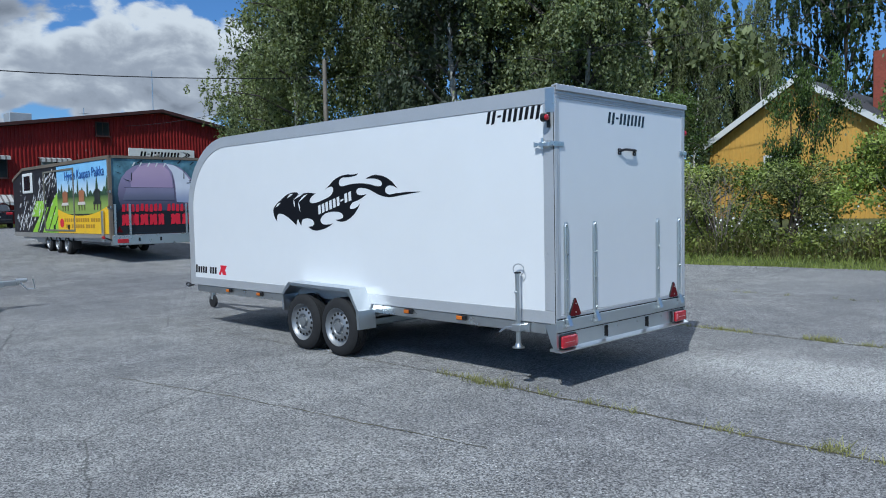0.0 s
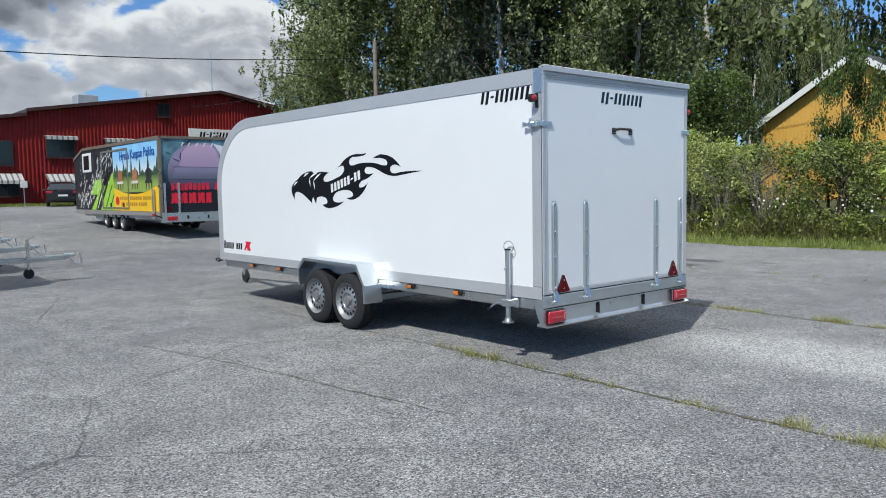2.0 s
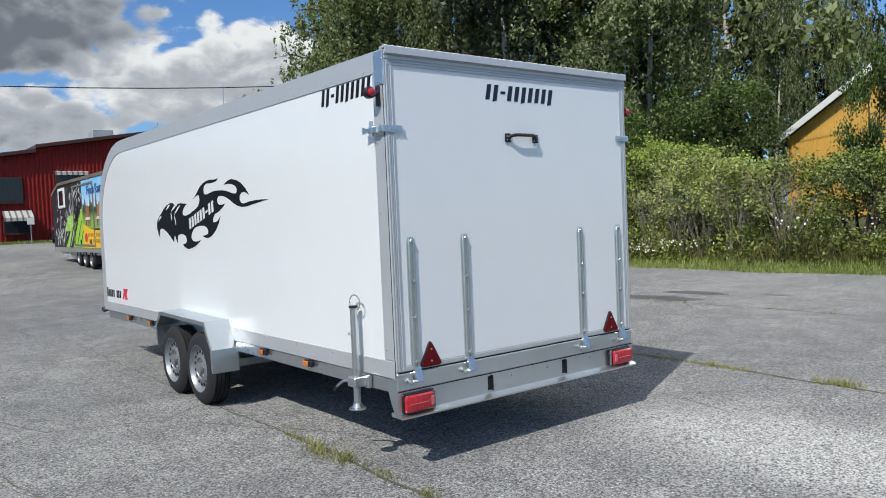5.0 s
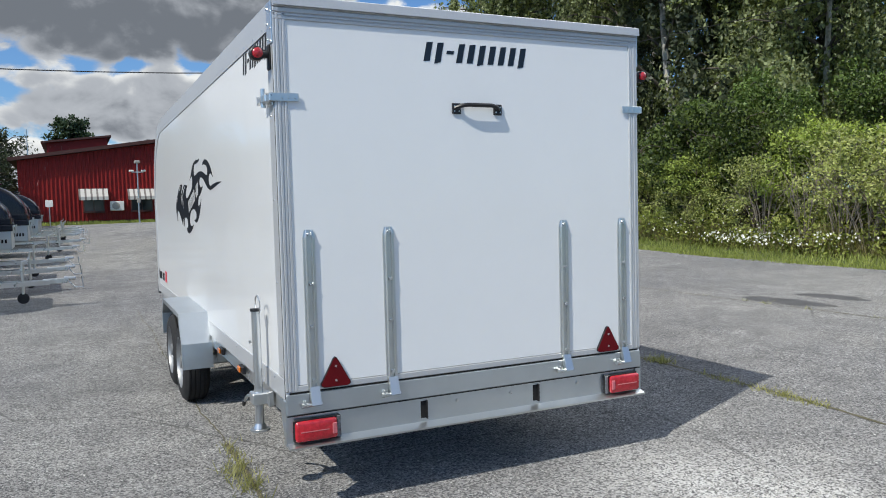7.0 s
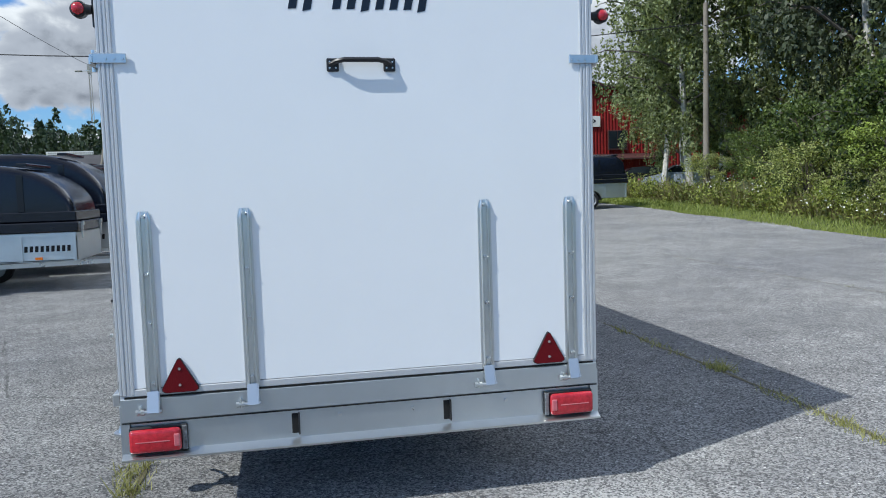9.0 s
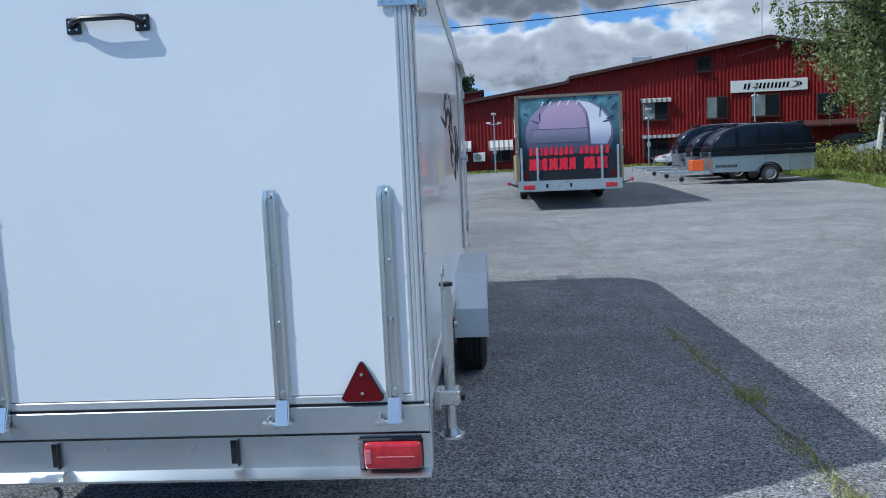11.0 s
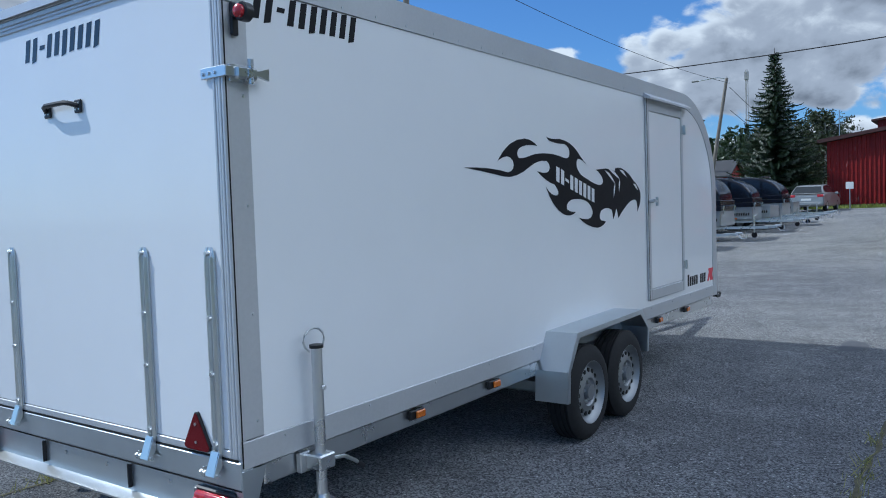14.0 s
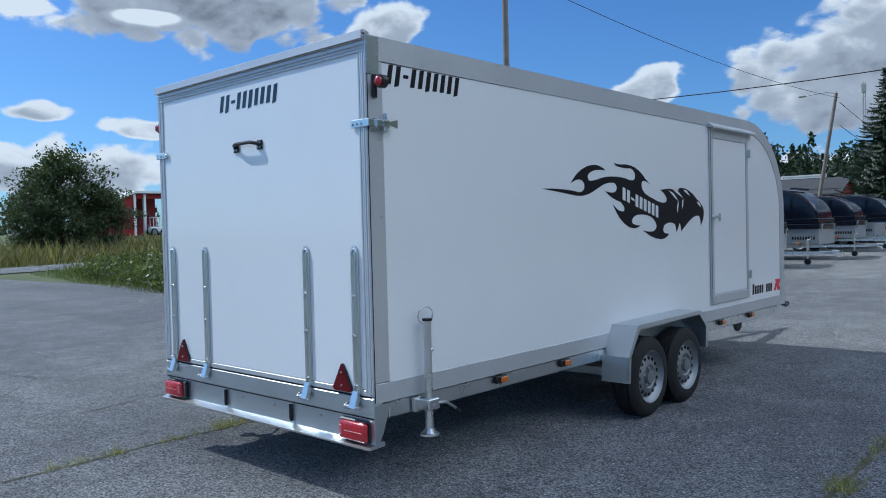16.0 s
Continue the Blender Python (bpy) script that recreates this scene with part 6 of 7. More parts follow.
    for k in range(2):
        ribbon_pts = [(28.1 + 0.25 * k, 6.2), (28.75 + 0.2 * k, 6.1), (28.75 + 0.2 * k, 5.85), (28.0 + 0.25 * k, 5.72)]
        q = [Vector((p[0], p[1])) for p in ribbon_pts]
        L_, R_ = [], []
        for i in range(13):
            u = i / 12
            cpt = q[0] * (1 - u) ** 3 + q[1] * 3 * u * (1 - u) ** 2 + q[2] * 3 * u * u * (1 - u) + q[3] * u ** 3
            L_.append((cpt.x, cpt.y)); R_.append((cpt.x + 0.02 + 0.14 * math.sin(math.pi * u), cpt.y))
        band(bm, L_, R_, "x", HX + 0.182, HX + 0.188)
    part("swoosh", bm, M_DECAL, s, "black swoosh", smooth=False)
    ac = part("air_conditioner", box(bmesh_new(), HX + 0.05, HX + 0.42, 6.4, 7.25, 1.66, 2.28, 0.02), M_FRAMEW, t, "white air-conditioning unit on the wall")
    part("fan_grille", rod(bmesh_new(), (HX + 0.42, 6.75, 1.97), (HX + 0.435, 6.75, 1.97), 0.24, seg=20), M_CONC, ac, "round grey fan grille")
    porch = part("porch_roof", prism(bmesh_new(), [(HX, 3.5), (HX + 2.2, 3.1), (HX + 2.2, 2.98), (HX, 3.3)], "y", 28.4, 34.0), M_FALUD, t, "sloping porch roof", smooth=False)
    for y in (28.6, 33.8):
        part("porch_post", box(bmesh_new(), HX + 2.0, HX + 2.12, y - 0.06, y + 0.06, H0, 3.1), M_FALUD, porch)
    # rear wing that stands above the low roof
    w = part("rear_wing", prism(bmesh_new(), [(2.5, 4.5), (2.5, 7.25), (7.0, 7.75), (7.0, 4.5)], "x", -82, -70), M_FALU, t, "raised red rear wing", smooth=False)
    part("wing_roof", band(bmesh_new(), [(2.1, 7.36), (7.3, 7.93)], [(2.1, 7.22), (7.3, 7.79)], "x", -82.3, -69.6), M_FALUD, w, smooth=False)


red_hall()


def yard_lamp(x, y, h, label, head=0.35):
    z = gz(x, y) - 0.05
    t = thing("yard_lamp", label, "lamp post", "lamp posts by the hall")
    t.location = (x, y, z)
    part("pole", rod(bmesh_new(), (0, 0, 0), (0, 0, h), 0.055, 0.04), M_GALV, t)
    part("arm", rod(bmesh_new(), (0, -head, h - 0.55), (0, head, h - 0.55), 0.03), M_GALV, t)
    for s in (-1, 1):
        part("floodlight", box(bmesh_new(), -0.1, 0.16, s * head - 0.14, s * head + 0.14, h - 0.52, h - 0.42, 0.02), M_FRAMEW, t)
    part("head", box(bmesh_new(), -0.12, 0.35, -0.16, 0.16, h, h + 0.16, 0.03), M_CONC, t)
    part("junction_box", box(bmesh_new(), 0.04, 0.16, -0.1, 0.1, 1.3, 1.6, 0.01), M_CONC, t)


yard_lamp(-52.0, 7.9, 3.75, "slim grey lamp post with floodlights before the hall")
yard_lamp(-52.0, 17.8, 3.6, "slim grey lamp post before the hall", 0.05)
yard_lamp(-52.0, 24.5, 4.7, "slim grey lamp post before the hall", 0.05)
t = thing("sign_post", "small pale sign on a thin post by the grass", "sign")
t.location = (-51.9, 2.9, gz(-51.9, 2.9) - 0.04)
part("post", rod(bmesh_new(), (0, 0, 0), (0, 0, 1.5), 0.03), M_GALV, t)
part("plate", box(bmesh_new(), 0.03, 0.05, -0.2, 0.2, 1.2, 1.6, 0.01), M_FRAMEW, t)
t = copy_thing(t, pose(-51.5, 11.9, gz(-51.5, 11.9) - 0.04))


# ---- poles and wires ----
def pole(x, y, h, label, lean=(0, 0), arm=None):
    t = thing("utility_pole", label, "pole", "wooden poles")
    z = gz(x, y) - 0.3
    t.location = (x, y, z)
    top = (lean[0], lean[1], h + 0.3)
    part("shaft", rod(bmesh_new(), (0, 0, 0), top, 0.15, 0.11, 14), M_WOODGREY, t)
    part("insulator", rod(bmesh_new(), (top[0], top[1], top[2]), (top[0], top[1], top[2] + 0.12), 0.05, 0.03), M_CONC, t)
    if arm:
        part("lamp_arm", bent(bmesh_new(), [(top[0], top[1], top[2] - 0.05), (top[0], top[1] + arm * 0.3, top[2] + 0.12), (top[0], top[1] + arm, top[2] + 0.05)], 0.03), M_GALV, t)
        part("lamp_head", box(bmesh_new(), top[0] - 0.12, top[0] + 0.12, top[1] + arm - 0.5, top[1] + arm, top[2] - 0.02, top[2] + 0.10, 0.04), M_CONC, t, "grey street lamp head")
    return t


pole(-32.85, 24.7, 8.1, "weathered grey wooden pole before the birches")
pole(-25.5, -8.6, 11.4, "tall wooden pole behind the row of trailers")
pole(-59.5, -7.5, 9.4, "leaning wooden pole with a street lamp arm", (0.0, 1.6), -2.0)
pole(-33.0, -31.0, 9.5, "wooden pole far along the road")


def wire(a, b, sag, r=0.014, n=20):
    a, b = Vector(a), Vector(b)
    pts = [a.lerp(b, i / n) - Vector((0, 0, sag * 4 * (i / n) * (1 - i / n))) for i in range(n + 1)]
    tagged(part("overhead_wire", bent(bmesh_new(), pts, r, 5), M_CABLE), "black overhead wire between wooden poles", "wire", "overhead wires")


wire((-33.0, 24.6, 8.45), (-33.0, -31.0, 9.6), 2.1, 0.022)
wire((-33.0, 24.6, 8.1), (-57.0, 24.0, 8.0), 0.5)
wire((-25.5, -8.6, 11.6), (-59.5, -5.7, 9.9), 0.6)
wire((-25.5, -8.6, 11.2), (20.0, -40.0, 11.0), 1.2)
for dz in (0.0, 1.6):
    wire((-59.5, -5.7, 9.6 - dz), (-140.0, -12.0, 9.0 - dz), 1.2, 0.02)
wire((-33.0, 24.6, 8.3), (25.0, 30.0, 9.5), 1.2)


# ---- the yellow house, the shed, the far hut ----
def gable_house(name, label, x0, x1, y0, y1, z0, eave, ridge, wall, roofm, trim, over=0.35, ridge_along="y"):
    t = thing(name, label, "house")
    xm = (x0 + x1) / 2
    part("wall", prism(bmesh_new(), [(x0, z0), (x0, eave), (xm, ridge), (x1, eave), (x1, z0)], "y", y0, y1), wall, t, smooth=False)
    k = (ridge - eave) / (xm - x0)
    rf = [(x0 - over, eave - k * over), (xm, ridge), (x1 + over, eave - k * over)]
    r = part("roof", band(bmesh_new(), [(x, z + 0.14) for x, z in rf], [(x, z + 0.01) for x, z in rf], "y", y0 - over, y1 + over), roofm, t, smooth=False)
    part("barge_board", band(bmesh_new(), [(x, z + 0.17) for x, z in rf], [(x, z - 0.08) for x, z in rf], "y", y0 - over - 0.05, y0 - over), trim, r, smooth=False)
    return t, r


house, hroof = gable_house("yellow_house", "yellow board cottage with white gable trim behind bushes", -14.4, -7.4, 30.0, 40.0, 0.8, 3.75, 6.0, M_YELLOW, M_ROOFDK, M_FRAMEW)
part("chimney", box(bmesh_new(), -9.4, -8.4, 33.5, 34.4, 4.4, 7.3, 0.02), M_BRICK, hroof, "red brick chimney")
for k in range(46):
    x = -14.35 + 0.15 * k
    bm = box(bmesh_new(), x, x + 0.03, 29.975, 30.0, 0.9, 3.75 + (2.25 / 3.5) * (3.5 - abs(x + 0.015 + 10.9)) - 0.02)
    part("cover_strip", bm, M_YELLOW, house, smooth=False)
w = part("window", box(bmesh_new(), -12.2, -11.2, 29.9, 30.0, 2.0, 3.3, 0.02), M_FRAMEW, house)
part("pane", box(bmesh_new(), -12.1, -11.3, 29.88, 29.9, 2.1, 3.2), M_GLASS, w)

shed = thing("red_shed", "open red wooden shed with pale roof edge in a field", "shed")
g0 = gz(-44, -76) + 0.2
part("wall", prism(bmesh_new(), [(-40.2, g0), (-40.2, 5.35), (-42.9, 6.4), (-42.9, g0)], "y", -83, -76), M_FALU, shed, "red gable wall", smooth=False)
part("back_wall", box(bmesh_new(), -49, -42.9, -83, -82.8, g0, 6.3), M_FALU, shed)
part("roof", band(bmesh_new(), [(-39.8, 5.45), (-43, 6.75), (-49.5, 6.75)], [(-39.8, 5.25), (-43, 6.5), (-49.5, 6.5)], "y", -83.3, -75.6), M_FRAMEW, shed, "pale roof edge", smooth=False)
part("lintel", box(bmesh_new(), -49, -42.9, -76.2, -76, 5.9, 6.5), M_FALU, shed)
for x in (-43.0, -44.2, -48.8):
    part("post", box(bmesh_new(), x - 0.14, x + 0.14, -76.2, -75.9, g0, 6.4), M_FRAMEW, shed, "white post")
tr = thing("tractor", "small white machine standing in a shed", "vehicle")
tr.location = (-45.0, -75.0, g0)
part("body", box(bmesh_new(), -1.0, 0.8, -0.5, 0.5, 0.3, 1.0, 0.15), M_FRAMEW, tr)
bm = bmesh_new()
for x in (-0.3, 0.5):
    for y in (-0.4, 0.4):
        rod(bm, (x, y, 1.0), (x, y, 2.0), 0.05)
part("cab_frame", bm, M_FRAMEW, tr)
part("cab_roof", box(bmesh_new(), -0.4, 0.6, -0.5, 0.5, 2.0, 2.1, 0.03), M_FRAMEW, tr)
for x in (-0.7, 0.5):
    for y in (-0.55, 0.55):
        wheel(tr, x, y, 0.4, 1 if y > 0 else -1, 0.4, 0.25)

hut = thing("roadside_hut", "small red hut with dark roof and white roof sign", "hut")
part("wall", prism(bmesh_new(), [(-16.0, 1.0), (-16.0, 3.9), (-10.0, 3.9), (-10.0, 1.0)], "x", -80, -74.6), M_FALU, hut, smooth=False)
part("gable", prism(bmesh_new(), [(-80, 3.9), (-77.3, 5.2), (-74.6, 3.9)], "y", -16.0, -10.0), M_FALU, hut, smooth=False)
part("roof", band(bmesh_new(), [(-80.5, 3.8), (-77.3, 5.35), (-74.1, 3.8)], [(-80.5, 3.65), (-77.3, 5.2), (-74.1, 3.65)], "y", -16.4, -9.6), M_ROOFDK, hut, smooth=False)
sg = part("roof_sign", box(bmesh_new(), -74.6, -74.45, -14.8, -10.9, 5.25, 5.55), M_FRAMEW, hut, "long white sign board")
bm = bmesh_new()
for k in range(22):
    box(bm, -74.46, -74.44, -14.6 + 0.17 * k, -14.5 + 0.17 * k, 5.33, 5.46)
part("sign_bars", bm, M_CONC, sg, "grey lettering bars")

mast = thing("radio_mast", "far lattice radio mast above the woods", "mast")
mast.location = (-210, -40.9, 0.8)
bm = bmesh_new()
for k in range(3):
    a = 2 * math.pi * k / 3
    rod(bm, (math.cos(a) * 0.5, math.sin(a) * 0.5, 0), (math.cos(a) * 0.3, math.sin(a) * 0.3, 34), 0.07)
for k in range(34):
    a, b = 2 * math.pi * (k % 3) / 3, 2 * math.pi * ((k + 1) % 3) / 3
    rod(bm, (math.cos(a) * 0.45, math.sin(a) * 0.45, k), (math.cos(b) * 0.45, math.sin(b) * 0.45, k + 1), 0.06, seg=6)
box(bm, -0.45, 0.45, -0.45, 0.45, 31.5, 33.5)
part("lattice", bm, M_CONC, mast)


# ---- plants ----
def leaves(centres, size, rng, droop=0.3, aspect=0.55):
    """Leaf blades (kite-shaped, slightly folded) at the centres; returns vertices and faces."""
    n = len(centres)
    d = rng.normal(size=(n, 3))
    d[:, 2] -= droop * 2
    d /= np.linalg.norm(d, axis=1)[:, None]
    w = np.cross(d, rng.normal(size=(n, 3)))
    w /= np.linalg.norm(w, axis=1)[:, None]
    s = size * rng.uniform(0.6, 1.35, size=(n, 1))
    v = np.stack([centres - d * s * 0.5, centres + w * s * aspect * 0.5, centres + d * s * 0.5, centres - w * s * aspect * 0.5], axis=1).reshape(-1, 3)
    f = np.arange(4 * n).reshape(-1, 4)
    return v, f


def leaf_mesh(name, v, f, mat):
    me = bpy.data.meshes.new(name)
    me.from_pydata(v.tolist(), [], f.tolist())
    me.materials.append(mat)
    return me


def limb_mesh(name, segs, mat):
    bm = bmesh_new()
    for pts, r0, r1 in segs:
        pts = [Vector(p) for p in pts]
        rings = []
        for i, p in enumerate(pts):
            t = i / (len(pts) - 1)
            r = r0 + (r1 - r0) * t
            d = (pts[min(i + 1, len(pts) - 1)] - pts[max(i - 1, 0)]).normalized()
            q = d.to_track_quat("Z", "Y")
            rings.append([bm.verts.new(p + q @ Vector((r * math.cos(a), r * math.sin(a), 0))) for a in (2 * math.pi * k / 7 for k in range(7))])
        for u, w in zip(rings, rings[1:]):
            for k in range(7):
                bm.faces.new((u[k], u[(k + 1) % 7], w[(k + 1) % 7], w[k]))
    return mesh_of(name, bm, mat)


def tree(name, label, height, radius, n_leaf, size, seed, leafm, barkm, weep=1.0, low=0.2, group="", stems=1):
    """A broadleaved tree: tapered trunk, limbs, and strands of leaves that hang from the twigs."""
    rng = np.random.default_rng(seed)
    t = thing(name, label, "tree" if height > 6 else "shrub", group)
    segs, tips = [], []
    for st in range(stems):
        off = rng.normal(0, radius * 0.25, 2) if stems > 1 else np.zeros(2)
        lean = rng.normal(0, 0.05, 2)
        trunk = [np.array([off[0] * 0.3 + lean[0] * z + (off[0] * z / height) + 0.15 * math.sin(z * 0.5 + seed), off[1] * 0.3 + lean[1] * z + off[1] * z / height, z]) for z in np.linspace(-0.3, height * 0.93, 9)]
        segs.append((trunk, 0.013 * height + 0.03, 0.02))
        nl = int((26 if height > 6 else 12) / stems ** 0.5)
        for k in range(nl):
            h = height * (low + (0.95 - low) * (k + rng.uniform(0, 1)) / nl)
            i = min(int((h + 0.3) / (height * 0.93 + 0.3) * 8), 7)
            base = trunk[i] + (trunk[i + 1] - trunk[i]) * 0.5
            u = (h / height - low) / (1 - low)
            reach = radius * (0.35 + 1.0 * math.sin(math.pi * min(1, 0.22 + 0.75 * u)) ** 1.2) * rng.uniform(0.55, 1.1)
            a = k * 2.4 + rng.uniform(-0.5, 0.5)
            d = np.array([math.cos(a), math.sin(a), 0.0])
            rise = rng.uniform(0.25, 0.7) * reach
            pts = [base, base + d * reach * 0.5 + [0, 0, rise * 0.8], base + d * reach * 0.85 + [0, 0, rise * 0.9], base + d * reach + [0, 0, rise * 0.75]]
            segs.append((pts, 0.004 * height + 0.008, 0.008))
            for q in range(9 if height > 6 else 7):
                t0 = rng.uniform(0.35, 1.0)
                p = pts[0] * (1 - t0) + pts[3] * t0 + [0, 0, rise * 0.35 * math.sin(math.pi * t0)]
                tips.append(p + rng.normal(0, radius * 0.13, 3))
    tips = np.array(tips)
    boles = [q for q in segs if len(q[0]) == 9]
    new("trunk", limb_mesh("trunk", boles, barkm)).parent = t
    new("branchwork", limb_mesh("branchwork", [q for q in segs if len(q[0]) != 9], M_TWIG)).parent = t
    per = max(3, n_leaf // len(tips))
    cs = []
    for p in tips:
        m = int(per * rng.uniform(0.5, 1.5))
        if weep > 0.5:
            k = max(2, m // 22)
            for _ in range(k):                # hanging strands
                q = p + rng.normal(0, radius * 0.10, 3)
                l = rng.uniform(0.5, 2.0) * weep
                s = rng.uniform(0, 1, m // k)
                cs.append(q + np.stack([rng.normal(0, 0.085, m // k) + 0.15 * s, rng.normal(0, 0.085, m // k), -l * s], axis=1))
        else:
            g = rng.normal(0, 1, (m, 3)) * [radius * 0.10, radius * 0.10, radius * 0.075]
            cs.append(p + g)
    cs = np.concatenate(cs)
    cs = cs[cs[:, 2] > 0.15]
    v, f = leaves(cs, size, rng, droop=0.5 * weep)
    crown = new("crown", leaf_mesh("crown", v, f, leafm))
    crown.parent = t
    return t


def spruce(label, height, radius, seed, layers=46):
    rng = np.random.default_rng(seed)
    t = thing("spruce", label, "tree", "spruces")
    tr = new("trunk", limb_mesh("trunk", [([(0, 0, -0.3), (0, 0, height * 0.5), (0, 0, height)], 0.017 * height, 0.015)], M_BARKD))
    tr.parent = t
    V, F = [], []
    for k in range(layers):
        u = (k + 0.3) / layers
        z = height * (0.03 + 0.95 * u)
        r = radius * (1 - u) ** 0.9 + 0.15
        nb = int(6 + 8 * (1 - u))
        for j in range(nb):
            a = 2 * math.pi * j / nb + rng.uniform(-0.3, 0.3) + k * 1.7
            rr = r * rng.uniform(0.62, 1.15)
            zz = z + rng.uniform(-0.12, 0.12)
            d, s = np.array([math.cos(a), math.sin(a), 0]), np.array([-math.sin(a), math.cos(a), 0])
            ns = max(5, int(rr * 8))
            for q in range(ns):
                w = (q + 0.6) / ns
                c = d * rr * w + np.array([0, 0, zz - 0.30 * rr * w + 0.26 * rr * w ** 3])
                half = 0.10 + 0.34 * min(1.0, rr * 0.5) * (1 - w) ** 0.7
                for sg in (-1, 1, 0):         # side sprays, and one that hangs
                    if sg:
                        e = c + (s * sg * rng.uniform(0.5, 1.0) + d * 0.75) * half + [0, 0, rng.uniform(-0.35, 0.1) * half]
                        n = d * 0.055 + np.array([0, 0, 0.05])
                    else:
                        e = c + d * 0.12 + [0, 0, -rng.uniform(0.12, 0.34)]
                        n = s * 0.055
                    b = len(V)
                    V += [c, c * 0.45 + e * 0.55 + n, e, c * 0.45 + e * 0.55 - n]
                    F.append((b, b + 1, b + 2, b + 3))
    cr = new("crown", leaf_mesh("crown", np.array(V), np.array(F), M_SPRUCE))
    cr.parent = t
    return t


def scatter(master, spots, rng, tilt=0):
    """Copies of a plant at (x, y, scale and, for a slender one, its share of the width)."""
    for x, y, s, *slim in spots:
        c = copy_thing(master, pose(x, y, gz(x, y) - 0.03, 0, 0, rng.uniform(0, 360)))
        w = s * (slim[0] if slim else 1.0)
        c.scale = (w * rng.uniform(0.92, 1.08), w * rng.uniform(0.92, 1.08), s)


rnd = random.Random(11)
B1 = tree("birch", "tall weeping birch with silvery green leaves", 17.0, 4.2, 60000, 0.19, 1, M_BIRCH, M_BARK, 1.0, 0.14, "birches behind the yard")
B2 = tree("birch", "broad weeping birch with dense green leaves", 19.0, 4.8, 66000, 0.195, 2, M_BIRCH, M_BARK, 1.1, 0.12, "birches behind the yard")
B3 = tree("birch", "slender birch with an airy green crown", 15.0, 3.4, 28000, 0.185, 3, M_BIRCH, M_BARK, 0.9, 0.18, "birches behind the yard")
for b, (x, y, a) in ((B1, (-39.3, 29.3, 20)), (B2, (-34.5, 31.0, 80)), (B3, (-37.5, 26.5, 0))):
    b.matrix_basis = pose(x, y, gz(x, y), 0, 0, a)
scatter(B2, [(-29.6, 29.5, 0.95, 0.8)], rnd)
B4 = tree("birch", "tall birch in the second row, dark green", 18.0, 5.2, 10000, 0.48, 4, M_BIRCH, M_BARK, 1.0, 0.12, "birches behind the yard")
B4.matrix_basis = pose(-22.5, 40.0, gz(-22.5, 40.0))
scatter(B4, [(-28.5, 41.0, 1.0)], rnd)
# dark mass of trees, their shade painted into the leaves
A1 = tree("alder", "tall broadleaved tree behind a cottage, its leaves coloured dark for shade", 19.0, 5.4, 15000, 0.36, 7, M_ALDER, M_BARKD, 0.9, 0.05, "dark trees behind the cottage")
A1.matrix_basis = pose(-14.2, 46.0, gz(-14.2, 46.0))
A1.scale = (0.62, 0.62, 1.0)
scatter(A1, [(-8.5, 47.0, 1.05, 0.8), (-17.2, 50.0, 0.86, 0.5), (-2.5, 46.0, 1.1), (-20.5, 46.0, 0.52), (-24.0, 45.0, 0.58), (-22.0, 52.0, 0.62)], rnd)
# shade on this birch is painted in through the darkened leaf colour
A2 = tree("birch", "tall birch in the row, its leaves coloured dark for shade", 16.5, 3.9, 27000, 0.25, 8, M_BIRCHD, M_BARK, 1.0, 0.10, "birches behind the yard")
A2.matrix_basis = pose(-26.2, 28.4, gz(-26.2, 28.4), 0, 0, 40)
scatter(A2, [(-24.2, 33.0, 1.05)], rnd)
scatter(B1, [(-20.9, 29.0, 0.95)], rnd)
scatter(B3, [(-42.6, 27.6, 0.74, 1.1), (-45.5, 30.5, 0.9), (-20.3, 30.0, 0.95, 0.78), (-16.8, 42.0, 0.80, 0.42), (-19.0, 37.5, 0.82, 0.40)], rnd)

S1 = tree("shrub", "dense green deciduous bush on the bank", 3.6, 1.9, 9800, 0.125, 21, M_BUSHL, M_BARKD, 0.3, 0.06, "bushes along the bank", stems=3)
S2 = tree("shrub", "yellow-green bush with bare twigs on the bank", 2.8, 1.7, 7000, 0.11, 22, M_BUSHO, M_BARKD, 0.3, 0.10, "bushes along the bank", stems=4)
S3 = tree("shrub", "tall dark green bush on the bank", 5.0, 2.2, 13500, 0.135, 23, M_BUSHD, M_BARKD, 0.4, 0.06, "bushes along the bank", stems=3)
S1.matrix_basis = pose(-12.0, 22.2, gz(-12, 22.2))
S1.scale = (0.75, 0.75, 0.60)
S2.matrix_basis = pose(-9.8, 20.9, gz(-9.8, 20.9))
S2.scale = (0.85, 0.85, 0.72)
S3.matrix_basis = pose(-8.25, 22.6, gz(-8.25, 22.6))
S3.scale = (0.42, 0.42, 0.92)
# western bushes, shaded by leaf colour
S4 = tree("shrub", "deciduous bush on the bank, its leaves coloured dark for shade", 3.4, 1.9, 9800, 0.125, 24, M_BUSHW, M_BARKD, 0.3, 0.06, "bushes along the bank", stems=3)
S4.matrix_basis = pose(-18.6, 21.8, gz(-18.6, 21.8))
scatter(S3, [(-16.8, 23.6, 0.78, 0.8), (-20.2, 24.0, 0.78), (-5.3, 22.0, 0.93, 0.62), (-0.6, 22.5, 0.9), (-24.0, 24.6, 0.56), (-22.2, 26.0, 0.72), (-18.4, 25.8, 0.85), (-15.4, 26.5, 0.85), (-16.6, 28.0, 0.95)], rnd)
